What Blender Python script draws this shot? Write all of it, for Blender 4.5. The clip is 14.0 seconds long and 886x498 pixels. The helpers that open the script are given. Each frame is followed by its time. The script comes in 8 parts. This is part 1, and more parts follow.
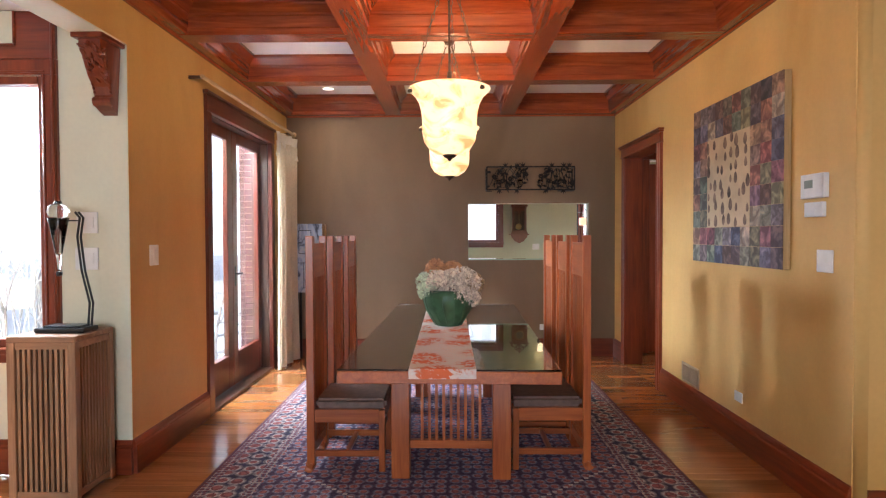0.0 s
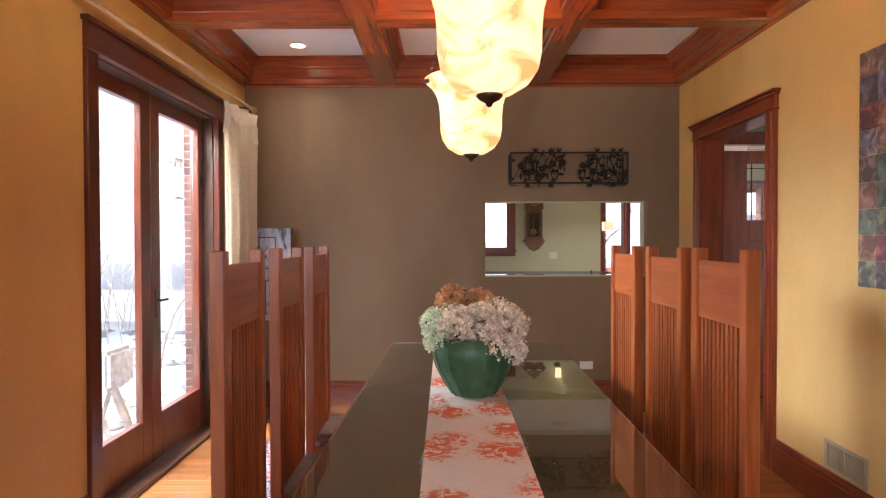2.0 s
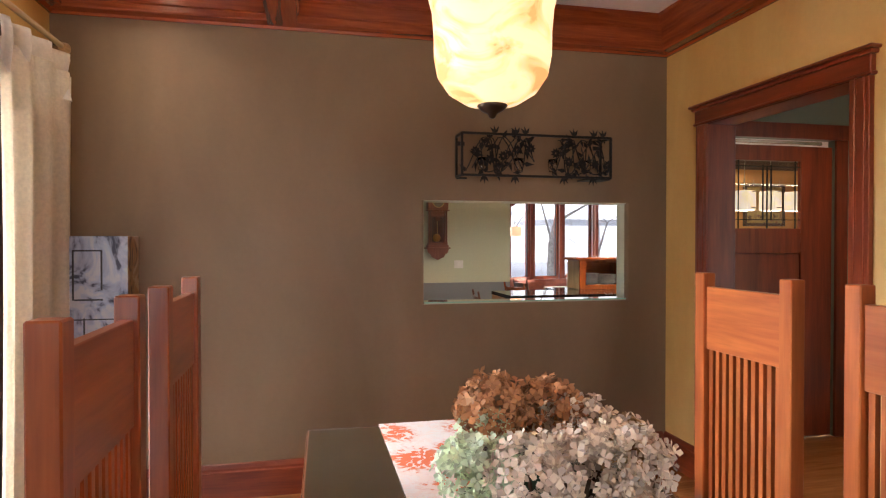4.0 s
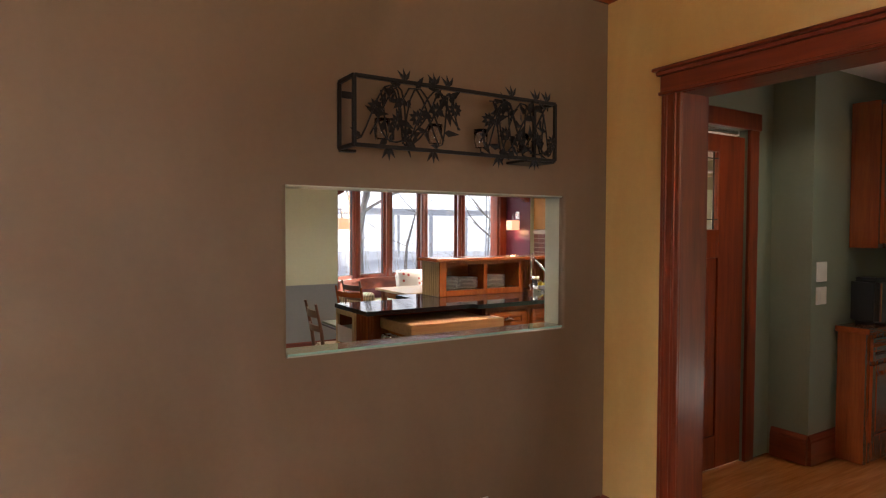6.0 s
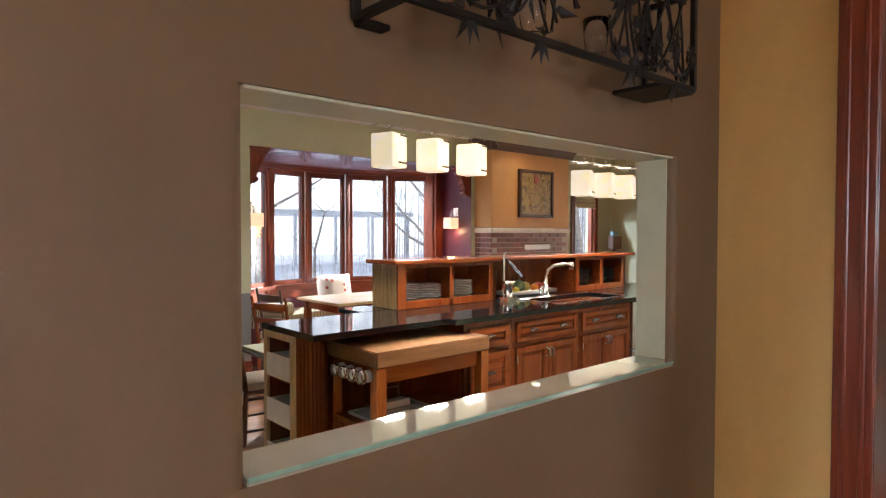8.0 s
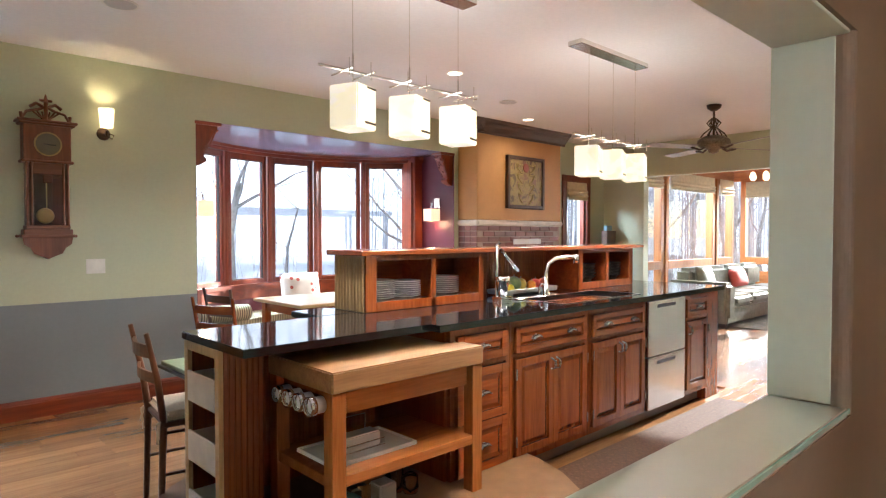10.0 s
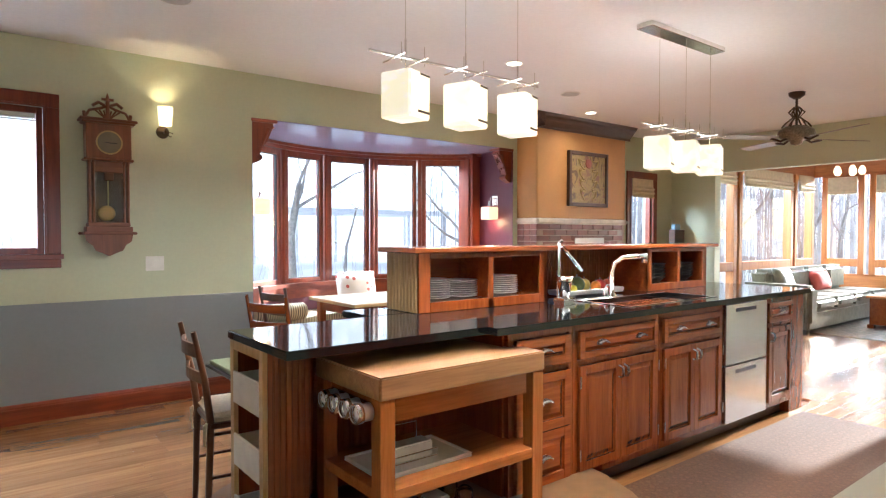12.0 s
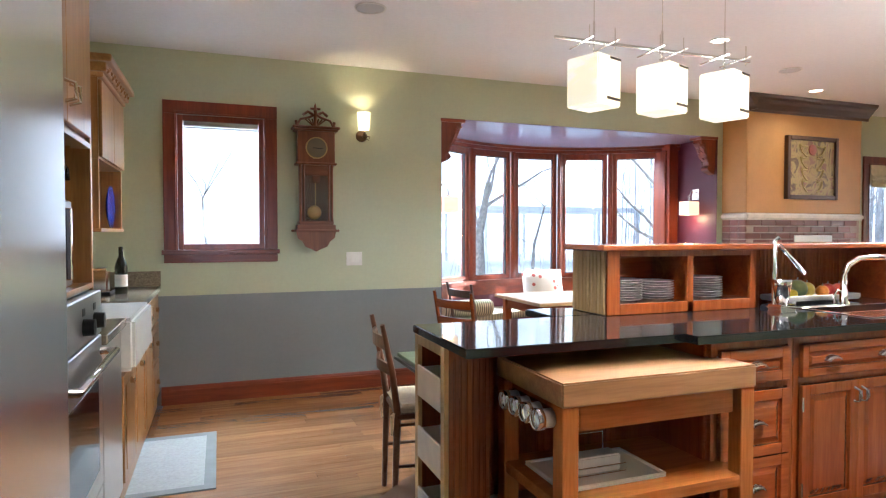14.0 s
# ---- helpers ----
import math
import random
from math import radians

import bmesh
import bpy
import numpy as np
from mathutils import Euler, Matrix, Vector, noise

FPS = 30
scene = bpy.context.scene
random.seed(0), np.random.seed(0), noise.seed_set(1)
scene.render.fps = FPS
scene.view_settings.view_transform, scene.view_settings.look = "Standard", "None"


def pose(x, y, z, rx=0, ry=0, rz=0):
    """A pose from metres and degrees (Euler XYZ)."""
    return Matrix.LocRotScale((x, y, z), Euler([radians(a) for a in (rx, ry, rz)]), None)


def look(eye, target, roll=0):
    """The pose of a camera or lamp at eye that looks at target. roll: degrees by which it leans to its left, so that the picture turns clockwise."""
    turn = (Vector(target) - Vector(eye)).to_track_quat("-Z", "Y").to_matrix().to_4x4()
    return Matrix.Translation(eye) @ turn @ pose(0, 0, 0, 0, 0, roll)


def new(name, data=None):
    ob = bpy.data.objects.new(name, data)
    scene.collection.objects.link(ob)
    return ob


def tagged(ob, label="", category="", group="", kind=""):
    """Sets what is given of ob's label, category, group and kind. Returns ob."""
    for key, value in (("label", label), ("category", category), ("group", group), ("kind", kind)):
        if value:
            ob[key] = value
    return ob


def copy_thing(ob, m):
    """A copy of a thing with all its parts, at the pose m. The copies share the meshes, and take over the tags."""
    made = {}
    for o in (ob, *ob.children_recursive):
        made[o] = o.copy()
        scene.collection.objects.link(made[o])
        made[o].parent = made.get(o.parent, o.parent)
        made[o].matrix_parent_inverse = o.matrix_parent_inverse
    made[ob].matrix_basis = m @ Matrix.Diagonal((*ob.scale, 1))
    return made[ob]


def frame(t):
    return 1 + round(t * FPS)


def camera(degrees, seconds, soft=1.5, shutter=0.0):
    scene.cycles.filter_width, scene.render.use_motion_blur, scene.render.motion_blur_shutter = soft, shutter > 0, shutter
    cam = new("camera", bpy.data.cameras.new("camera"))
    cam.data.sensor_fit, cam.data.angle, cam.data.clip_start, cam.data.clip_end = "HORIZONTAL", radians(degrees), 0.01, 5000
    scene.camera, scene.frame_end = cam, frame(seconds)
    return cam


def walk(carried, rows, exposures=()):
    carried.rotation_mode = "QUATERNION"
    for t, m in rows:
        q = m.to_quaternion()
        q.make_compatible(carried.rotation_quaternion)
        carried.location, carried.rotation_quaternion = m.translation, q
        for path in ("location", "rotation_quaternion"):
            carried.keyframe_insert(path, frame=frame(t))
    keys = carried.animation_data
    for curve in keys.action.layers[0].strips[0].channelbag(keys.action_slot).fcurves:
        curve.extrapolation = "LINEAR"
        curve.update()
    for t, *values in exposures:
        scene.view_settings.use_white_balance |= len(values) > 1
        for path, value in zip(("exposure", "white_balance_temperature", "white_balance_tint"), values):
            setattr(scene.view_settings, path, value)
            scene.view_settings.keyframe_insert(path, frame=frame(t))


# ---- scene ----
cam = camera(72.2, 14.0, 1.2)
PATH = [
    (0.0, (-0.013, -0.001, 1.350), (-0.034, 1.998, 1.303), -0.2),
    (0.5, (-0.043, 0.457, 1.360), (-0.059, 2.456, 1.314), -0.2),
    (1.0, (-0.066, 0.890, 1.368), (-0.078, 2.890, 1.326), -0.15),
    (1.5, (-0.100, 1.279, 1.371), (-0.108, 3.279, 1.335), -0.15),
    (2.0, (-0.140, 1.646, 1.376), (-0.147, 3.646, 1.346), -0.15),
    (2.5, (-0.200, 2.014, 1.394), (-0.194, 4.014, 1.366), -0.1),
    (3.0, (-0.280, 2.400, 1.407), (-0.198, 4.398, 1.381), 0.0),
    (3.5, (-0.386, 2.780, 1.422), (-0.152, 4.766, 1.402), 0.0),
    (4.0, (-0.474, 3.144, 1.444), (-0.045, 5.097, 1.420), 0.0),
    (6.5, (-0.482, 4.923, 1.540), (0.677, 6.551, 1.478), 0.2),
    (7.0, (-0.434, 5.248, 1.528), (0.803, 6.819, 1.474), 0.15),
    (7.5, (-0.344, 5.554, 1.498), (0.946, 7.082, 1.446), 0.1),
    (8.0, (-0.195, 5.826, 1.464), (1.129, 7.324, 1.412), 0.1),
    (8.5, (-0.046, 6.053, 1.420), (1.309, 7.524, 1.372), 0.0),
    (9.0, (0.140, 6.253, 1.385), (1.517, 7.704, 1.337), 0.0),
    (11.5, (0.482, 6.568, 1.352), (1.807, 8.066, 1.299), 0.1),
    (12.0, (0.514, 6.615, 1.342), (1.742, 8.193, 1.295), 0.05),
    (12.5, (0.546, 6.660, 1.337), (1.643, 8.332, 1.287), 0.05),
    (13.0, (0.570, 6.682, 1.338), (1.513, 8.445, 1.285), 0.0),
    (13.5, (0.582, 6.694, 1.337), (1.386, 8.525, 1.283), 0.0),
    (14.0, (0.586, 6.696, 1.335), (1.278, 8.572, 1.281), 0.0),
]
walk(cam, [(t, look(eye, target, roll)) for t, eye, target, roll in PATH],
     [(0.0, 0.46, 6000, 12), (3.0, 0.38, 6500, 15), (6.5, 0.12, 6600, 13), (9.0, 0.6, 5850, 9), (11.5, 0.82, 5700, 8), (14.0, 0.92, 5400, 6)])

# ---- world, sun, exposure ----
world = bpy.data.worlds.new("world")
scene.world = world
world.use_nodes = True
wt = world.node_tree
sky = wt.nodes.new("ShaderNodeTexSky")
sky.sky_type, sky.sun_disc = "NISHITA", False
sky.dust_density, sky.air_density = 0.3, 0.8
sky.sun_elevation, sky.sun_rotation = radians(12), radians(93)
wt.links.new(sky.outputs[0], wt.nodes["Background"].inputs[0])
wt.nodes["Background"].inputs[1].default_value = 0.15


def lamp(name, kind, where, power, colour, size=0.1, size_y=None, aim=None, spread=None):
    data = bpy.data.lights.new(name, kind)
    data.energy, data.color = power, colour
    if kind == "AREA":
        data.size = size
        if size_y:
            data.shape, data.size_y = "RECTANGLE", size_y
        if spread:
            data.spread = spread
    elif kind == "SUN":
        data.angle = size
    else:
        data.shadow_soft_size = size
    ob = new(name, data)
    ob.matrix_world = look(where, aim, 0) if aim else pose(*where)
    return ob


SUN_WAY = Vector((0.970, -0.05, 0.222))
lamp("sun", "SUN", tuple(SUN_WAY * 30), 16.0, (1.0, 0.93, 0.82), radians(0.5), aim=(0, 0, 0))
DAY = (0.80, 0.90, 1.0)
# area lamps added outside the windows, standing in for sky light
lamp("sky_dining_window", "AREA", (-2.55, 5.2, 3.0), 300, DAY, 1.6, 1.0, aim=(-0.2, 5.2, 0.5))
# extra lamp added over the garden to brighten the east wall
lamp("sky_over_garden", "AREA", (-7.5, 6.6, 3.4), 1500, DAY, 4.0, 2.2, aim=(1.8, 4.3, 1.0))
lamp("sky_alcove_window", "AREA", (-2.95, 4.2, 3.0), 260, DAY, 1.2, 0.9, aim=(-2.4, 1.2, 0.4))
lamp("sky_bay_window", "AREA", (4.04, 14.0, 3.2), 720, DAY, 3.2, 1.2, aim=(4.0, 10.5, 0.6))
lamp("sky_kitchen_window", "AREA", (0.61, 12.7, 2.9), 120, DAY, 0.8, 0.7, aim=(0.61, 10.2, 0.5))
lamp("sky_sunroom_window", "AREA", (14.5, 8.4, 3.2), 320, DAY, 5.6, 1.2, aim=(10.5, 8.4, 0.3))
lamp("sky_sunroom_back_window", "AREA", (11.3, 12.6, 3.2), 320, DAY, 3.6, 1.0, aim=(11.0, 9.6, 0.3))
# fill lamp added behind the camera; its front windows are unseen
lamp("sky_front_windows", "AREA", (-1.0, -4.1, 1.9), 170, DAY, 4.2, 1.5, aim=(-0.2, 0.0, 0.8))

# ---- materials ----
MATS = {}


def nodes_of(name, rough=0.5, metal=0.0):
    m = bpy.data.materials.new(name)
    m.use_nodes = True
    nt = m.node_tree
    b = nt.nodes["Principled BSDF"]
    b.inputs["Roughness"].default_value, b.inputs["Metallic"].default_value = rough, metal
    MATS[name] = m
    return m, nt, b


def coords(nt, scale=(1, 1, 1), jitter=0.0):
    tc = nt.nodes.new("ShaderNodeTexCoord")
    mp = nt.nodes.new("ShaderNodeMapping")
    mp.inputs["Scale"].default_value = scale
    nt.links.new(tc.outputs["Object"], mp.inputs["Vector"])
    if jitter:
        oi = nt.nodes.new("ShaderNodeObjectInfo")
        mul = nt.nodes.new("ShaderNodeVectorMath")
        mul.operation = "SCALE"
        mul.inputs[0].default_value = (37.0, 91.0, 53.0)
        nt.links.new(oi.outputs["Random"], mul.inputs["Scale"])
        nt.links.new(mul.outputs[0], mp.inputs["Location"])
    return mp.outputs["Vector"]


def noise_of(nt, vec, scale, detail=4.0, distort=0.0):
    n = nt.nodes.new("ShaderNodeTexNoise")
    n.inputs["Scale"].default_value, n.inputs["Detail"].default_value = scale, detail
    n.inputs["Distortion"].default_value = distort
    nt.links.new(vec, n.inputs["Vector"])
    return n.outputs["Fac"]


def ramp_of(nt, fac, stops):
    r = nt.nodes.new("ShaderNodeValToRGB")
    e = r.color_ramp.elements
    while len(e) < len(stops):
        e.new(0.5)
    for el, (p, c) in zip(e, stops):
        el.position, el.color = p, (*c, 1)
    nt.links.new(fac, r.inputs["Fac"])
    return r.outputs["Color"]


def mix_of(nt, a, b, fac, mode="MIX"):
    m = nt.nodes.new("ShaderNodeMix")
    m.data_type, m.blend_type = "RGBA", mode
    if isinstance(fac, float):
        m.inputs[0].default_value = fac
    else:
        nt.links.new(fac, m.inputs[0])
    for sock, v in ((m.inputs[6], a), (m.inputs[7], b)):
        if isinstance(v, tuple):
            sock.default_value = (*v, 1)
        else:
            nt.links.new(v, sock)
    return m.outputs[2]


def bump_of(nt, b, height, strength=0.2, dist=0.002):
    bp = nt.nodes.new("ShaderNodeBump")
    bp.inputs["Strength"].default_value, bp.inputs["Distance"].default_value = strength, dist
    nt.links.new(height, bp.inputs["Height"])
    nt.links.new(bp.outputs[0], b.inputs["Normal"])


def shade(c, k):
    return tuple(min(1.0, v * k) for v in c)


def paint(name, c, rough=0.6, blotch=0.12, big=1.3, fine=40.0, bump=0.08, stretch=(1, 1, 1), low=(1, 1, 1)):
    """Painted or plastered surface with cloudy tone and a fine tooth."""
    m, nt, b = nodes_of(name, rough)
    v = coords(nt, stretch)
    cloud = noise_of(nt, v, big, 5.0, 0.6)
    col = ramp_of(nt, cloud, [(0.3, tuple(v * (1 - blotch) * k for v, k in zip(c, low))), (0.55, c), (0.75, shade(c, 1 + blotch))])
    fn = noise_of(nt, coords(nt), fine, 3.0)
    col = mix_of(nt, col, ramp_of(nt, fn, [(0.3, (0.93, 0.93, 0.93)), (0.7, (1, 1, 1))]), 0.6, "MULTIPLY")
    nt.links.new(col, b.inputs["Base Color"])
    bump_of(nt, b, fn, bump)
    return m


def wood(name, dark, light, axis="z", rough=0.3, coat=0.25, grain=18.0, vary=0.25):
    """Varnished wood with the grain along one axis; each piece takes its own cut and tone."""
    m, nt, b = nodes_of(name, rough)
    sc = {"x": (0.07, 1, 1), "y": (1, 0.07, 1), "z": (1, 1, 0.07)}[axis]
    v = coords(nt, sc, 1.0)
    g = noise_of(nt, v, grain, 6.0, 1.2)
    f = noise_of(nt, v, grain * 6, 3.0, 0.2)
    col = ramp_of(nt, g, [(0.25, dark), (0.5, tuple((p + q) / 2 for p, q in zip(dark, light))), (0.78, light)])
    col = mix_of(nt, col, ramp_of(nt, f, [(0.35, (0.72, 0.68, 0.64)), (0.6, (1, 1, 1))]), 0.55, "MULTIPLY")
    oi = nt.nodes.new("ShaderNodeObjectInfo")
    tone = ramp_of(nt, oi.outputs["Random"], [(0.0, (1 - vary,) * 3), (1.0, (1.0, 1.0, 1.0))])
    nt.links.new(mix_of(nt, col, tone, 1.0, "MULTIPLY"), b.inputs["Base Color"])
    b.inputs["Coat Weight"].default_value, b.inputs["Coat Roughness"].default_value = coat, 0.18
    bump_of(nt, b, f, 0.06, 0.001)
    return m


def plain(name, c, rough=0.5, metal=0.0, vary=0.08, scale=12.0, bump=0.04, coat=0.0):
    m, nt, b = nodes_of(name, rough, metal)
    n = noise_of(nt, coords(nt), scale, 4.0)
    nt.links.new(ramp_of(nt, n, [(0.3, shade(c, 1 - vary)), (0.7, shade(c, 1 + vary))]), b.inputs["Base Color"])
    bump_of(nt, b, noise_of(nt, coords(nt), scale * 8, 2.0), bump, 0.001)
    b.inputs["Coat Weight"].default_value = coat
    return m


def steel(name, c, rough=0.28, axis="z"):
    m, nt, b = nodes_of(name, rough, 1.0)
    sc = {"x": (0.02, 1, 1), "y": (1, 0.02, 1), "z": (1, 1, 0.02)}[axis]
    n = noise_of(nt, coords(nt, sc), 220.0, 3.0)
    nt.links.new(ramp_of(nt, n, [(0.3, shade(c, 0.97)), (0.7, c)]), b.inputs["Base Color"])
    mr = nt.nodes.new("ShaderNodeMapRange")
    mr.inputs["To Min"].default_value, mr.inputs["To Max"].default_value = rough * 0.985, rough * 1.015
    nt.links.new(n, mr.inputs["Value"])
    nt.links.new(mr.outputs[0], b.inputs["Roughness"])
    return m


def glass(name, tint=(1, 1, 1), rough=0.0):
    m, nt, b = nodes_of(name, rough)
    b.inputs["Base Color"].default_value = (*tint, 1)
    b.inputs["Transmission Weight"].default_value, b.inputs["IOR"].default_value = 1.0, 1.45
    return m


def glow(name, c, strength, vein=None, scale=6.0):
    """A lit translucent shade."""
    m, nt, b = nodes_of(name, 0.35)
    n = noise_of(nt, coords(nt, (1, 1, 1.6)), scale, 4.0, 1.8)
    col = ramp_of(nt, n, [(0.38, vein or shade(c, 0.92)), (0.52, c), (0.7, shade(c, 1.05))])
    nt.links.new(col, b.inputs["Base Color"])
    nt.links.new(col, b.inputs["Emission Color"])
    b.inputs["Emission Strength"].default_value = strength
    return m


OCHRE = paint("ochre_plaster", (0.64, 0.395, 0.13), 0.62, 0.16, 1.3, stretch=(1, 1, 0.4), low=(1.0, 0.9, 0.7))
TAUPE = paint("taupe_plaster", (0.205, 0.128, 0.066), 0.6, 0.22, 1.2, stretch=(1, 1, 0.45), low=(1.0, 0.97, 0.88))
CREAM = paint("cream_plaster", (0.70, 0.66, 0.48), 0.62, 0.05)
SAGE = paint("sage_paint", (0.53, 0.56, 0.39), 0.6, 0.04, 1.0)
SLATE = paint("slate_paint", (0.22, 0.24, 0.25), 0.5, 0.05, 1.0)
WHITE = paint("ceiling_white", (0.85, 0.84, 0.85), 0.75, 0.03, 0.8)
DARKGREEN = paint("hall_green_paint", (0.20, 0.24, 0.18), 0.55, 0.06)
PURPLE = paint("plum_paint", (0.105, 0.013, 0.030), 0.45, 0.06)
ADOBE = paint("adobe_plaster", (0.55, 0.275, 0.08), 0.65, 0.10, 2.0)
TRIM = {a: wood("cherry_trim_" + a, (0.14, 0.018, 0.005), (0.30, 0.052, 0.012), a, 0.3, 0.3) for a in "xyz"}
DOORW = {a: wood("patio_door_cherry_" + a, (0.085, 0.014, 0.007), (0.17, 0.032, 0.012), a, 0.3, 0.3) for a in "yz"}
BEAM = {a: wood("ceiling_cherry_" + a, (0.21, 0.034, 0.009), (0.43, 0.092, 0.023), a, 0.24, 0.4) for a in "xy"}
CHERRY = {a: wood("cherry_furniture_" + a, (0.29, 0.055, 0.011), (0.50, 0.138, 0.032), a, 0.33, 0.2) for a in "xyz"}
CAB = {a: wood("cherry_cabinet_" + a, (0.20, 0.036, 0.007), (0.33, 0.078, 0.014), a, 0.24, 0.55) for a in "xyz"}
PINE = {a: wood("pine_" + a, (0.42, 0.25, 0.10), (0.62, 0.42, 0.20), a, 0.4, 0.15) for a in "xyz"}
OAKF = wood("oak_floor_plank", (0.36, 0.118, 0.030), (0.53, 0.21, 0.064), "x", 0.18, 0.35, 14.0, 0.35)
OAKK = wood("kitchen_oak_plank", (0.31, 0.140, 0.052), (0.47, 0.245, 0.105), "x", 0.22, 0.35, 14.0, 0.35)
MAPLE = wood("butcher_block_maple", (0.28, 0.13, 0.056), (0.42, 0.225, 0.10), "x", 0.45, 0.1)
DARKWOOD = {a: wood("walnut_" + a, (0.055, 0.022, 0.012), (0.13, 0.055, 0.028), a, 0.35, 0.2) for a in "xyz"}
IRON = plain("black_iron", (0.018, 0.016, 0.014), 0.5, 0.6)
BRONZE = plain("dark_bronze", (0.09, 0.06, 0.04), 0.35, 0.9)
STEEL = steel("brushed_steel", (0.88, 0.90, 0.92), 0.24, "z")
STEELX = steel("brushed_steel_flat", (0.62, 0.61, 0.60), 0.3, "x")
CHROME = plain("chrome", (0.85, 0.85, 0.86), 0.08, 1.0, 0.02)
NICKEL = plain("satin_nickel", (0.74, 0.71, 0.66), 0.22, 1.0)
GRANITE = plain("black_granite", (0.010, 0.010, 0.011), 0.06, 0.0, 0.5, 260.0, 0.0)
GLASS = glass("clear_glass")
TABLEGLASS = glass("table_glass", (0.93, 0.97, 0.95))
PLASTIC = plain("white_plastic", (0.75, 0.73, 0.69), 0.4)
PORCELAIN = plain("white_porcelain", (0.82, 0.81, 0.78), 0.12, 0.0, 0.02)
LEATHER = plain("brown_leather", (0.12, 0.066, 0.046), 0.5, 0.0, 0.3, 30.0, 0.2)
BLACK = plain("black_enamel", (0.012, 0.012, 0.013), 0.3)
SNOW = plain("snow", (0.82, 0.84, 0.88), 0.8, 0.0, 0.08, 1.5, 0.3)
BARK = plain("bark", (0.30, 0.27, 0.25), 0.9, 0.0, 0.35, 9.0, 0.5)


# ---- building helpers ----
def box(bm, x0, x1, y0, y1, z0, z1):
    vs = [bm.verts.new((x, y, z)) for x in (x0, x1) for y in (y0, y1) for z in (z0, z1)]
    for f in ((0, 1, 3, 2), (4, 6, 7, 5), (0, 4, 5, 1), (2, 3, 7, 6), (0, 2, 6, 4), (1, 5, 7, 3)):
        bm.faces.new([vs[i] for i in f])
    return vs


def boxes(rows, bevel=0.0, segments=1):
    bm = bmesh.new()
    for r in rows:
        box(bm, *r)
    if bevel:
        bmesh.ops.bevel(bm, geom=bm.edges[:], offset=bevel, segments=segments, affect="EDGES", clamp_overlap=True)
    return bm


def lathe(profile, n=24, at=(0, 0, 0), axis="z"):
    """A turned form from (radius, height) pairs."""
    bm = bmesh.new()
    rings = []
    for r, h in profile:
        ring = []
        for i in range(n if r > 1e-5 else 1):
            a = 2 * math.pi * i / n
            p = (r * math.cos(a), r * math.sin(a), h)
            if axis == "y":
                p = (p[0], p[2], p[1])
            elif axis == "x":
                p = (p[2], p[0], p[1])
            ring.append(bm.verts.new((p[0] + at[0], p[1] + at[1], p[2] + at[2])))
        rings.append(ring)
    for a, b in zip(rings, rings[1:]):
        for i in range(n):
            j = (i + 1) % n
            if len(a) == 1 and len(b) == 1:
                break
            if len(a) == 1:
                bm.faces.new((a[0], b[i], b[j]))
            elif len(b) == 1:
                bm.faces.new((a[i], b[0], a[j]))
            else:
                bm.faces.new((a[i], b[i], b[j], a[j]))
    bmesh.ops.recalc_face_normals(bm, faces=bm.faces[:])
    return bm


def tube(bm, pts, radii, n=6, closed=False):
    pts = [Vector(p) for p in pts]
    if isinstance(radii, (int, float)):
        radii = [radii] * len(pts)
    rings, up = [], Vector((0.13, 0.37, 0.92)).normalized()
    for i, p in enumerate(pts):
        d = (pts[(i + 1) % len(pts)] - pts[i - 1]) if closed else (pts[min(i + 1, len(pts) - 1)] - pts[max(i - 1, 0)])
        d.normalize()
        u = d.cross(up)
        if u.length < 0.05:
            u = d.cross(Vector((1, 0, 0)))
        u.normalize()
        w = d.cross(u)
        rings.append([bm.verts.new(p + radii[i] * (math.cos(2 * math.pi * k / n) * u + math.sin(2 * math.pi * k / n) * w)) for k in range(n)])
    pairs = list(zip(rings, rings[1:])) + ([(rings[-1], rings[0])] if closed else [])
    for a, b in pairs:
        for k in range(n):
            bm.faces.new((a[k], b[k], b[(k + 1) % n], a[(k + 1) % n]))
    if not closed:
        bm.faces.new(rings[0][::-1])
        bm.faces.new(rings[-1])
    return bm


def slab(pts, z0, z1):
    """A prism over a plan outline."""
    bm = bmesh.new()
    lo, hi = [bm.verts.new((x, y, z0)) for x, y in pts], [bm.verts.new((x, y, z1)) for x, y in pts]
    bm.faces.new(lo[::-1])
    bm.faces.new(hi)
    for i in range(len(pts)):
        j = (i + 1) % len(pts)
        bm.faces.new((lo[i], lo[j], hi[j], hi[i]))
    bmesh.ops.recalc_face_normals(bm, faces=bm.faces[:])
    return bm


def extrude(profile, axis, a, b, mitre=0.0):
    """A moulding: the outline (u, v) swept along one axis from a to b; u runs over the other level axis, v upwards."""
    bm = bmesh.new()
    ends = []
    for t, s in ((a, 1), (b, -1)):
        ring = []
        for u, v, *m in profile:
            tt = t + s * mitre * (m[0] if m else 0)
            ring.append(bm.verts.new((tt, u, v) if axis == "x" else (u, tt, v)))
        ends.append(ring)
    n = len(profile)
    for i in range(n):
        j = (i + 1) % n
        bm.faces.new((ends[0][i], ends[1][i], ends[1][j], ends[0][j]))
    bm.faces.new(ends[0])
    bm.faces.new(ends[1][::-1])
    bmesh.ops.recalc_face_normals(bm, faces=bm.faces[:])
    return bm


def mesh_of(name, bm, material, smooth=False):
    me = bpy.data.meshes.new(name)
    bm.to_mesh(me)
    bm.free()
    me.materials.append(material)
    if smooth:
        me.polygons.foreach_set("use_smooth", [True] * len(me.polygons))
    return me


def part(name, bm, material, parent, label="", smooth=False):
    ob = new(name, mesh_of(name, bm, material, smooth))
    ob.parent = parent
    return tagged(ob, label)


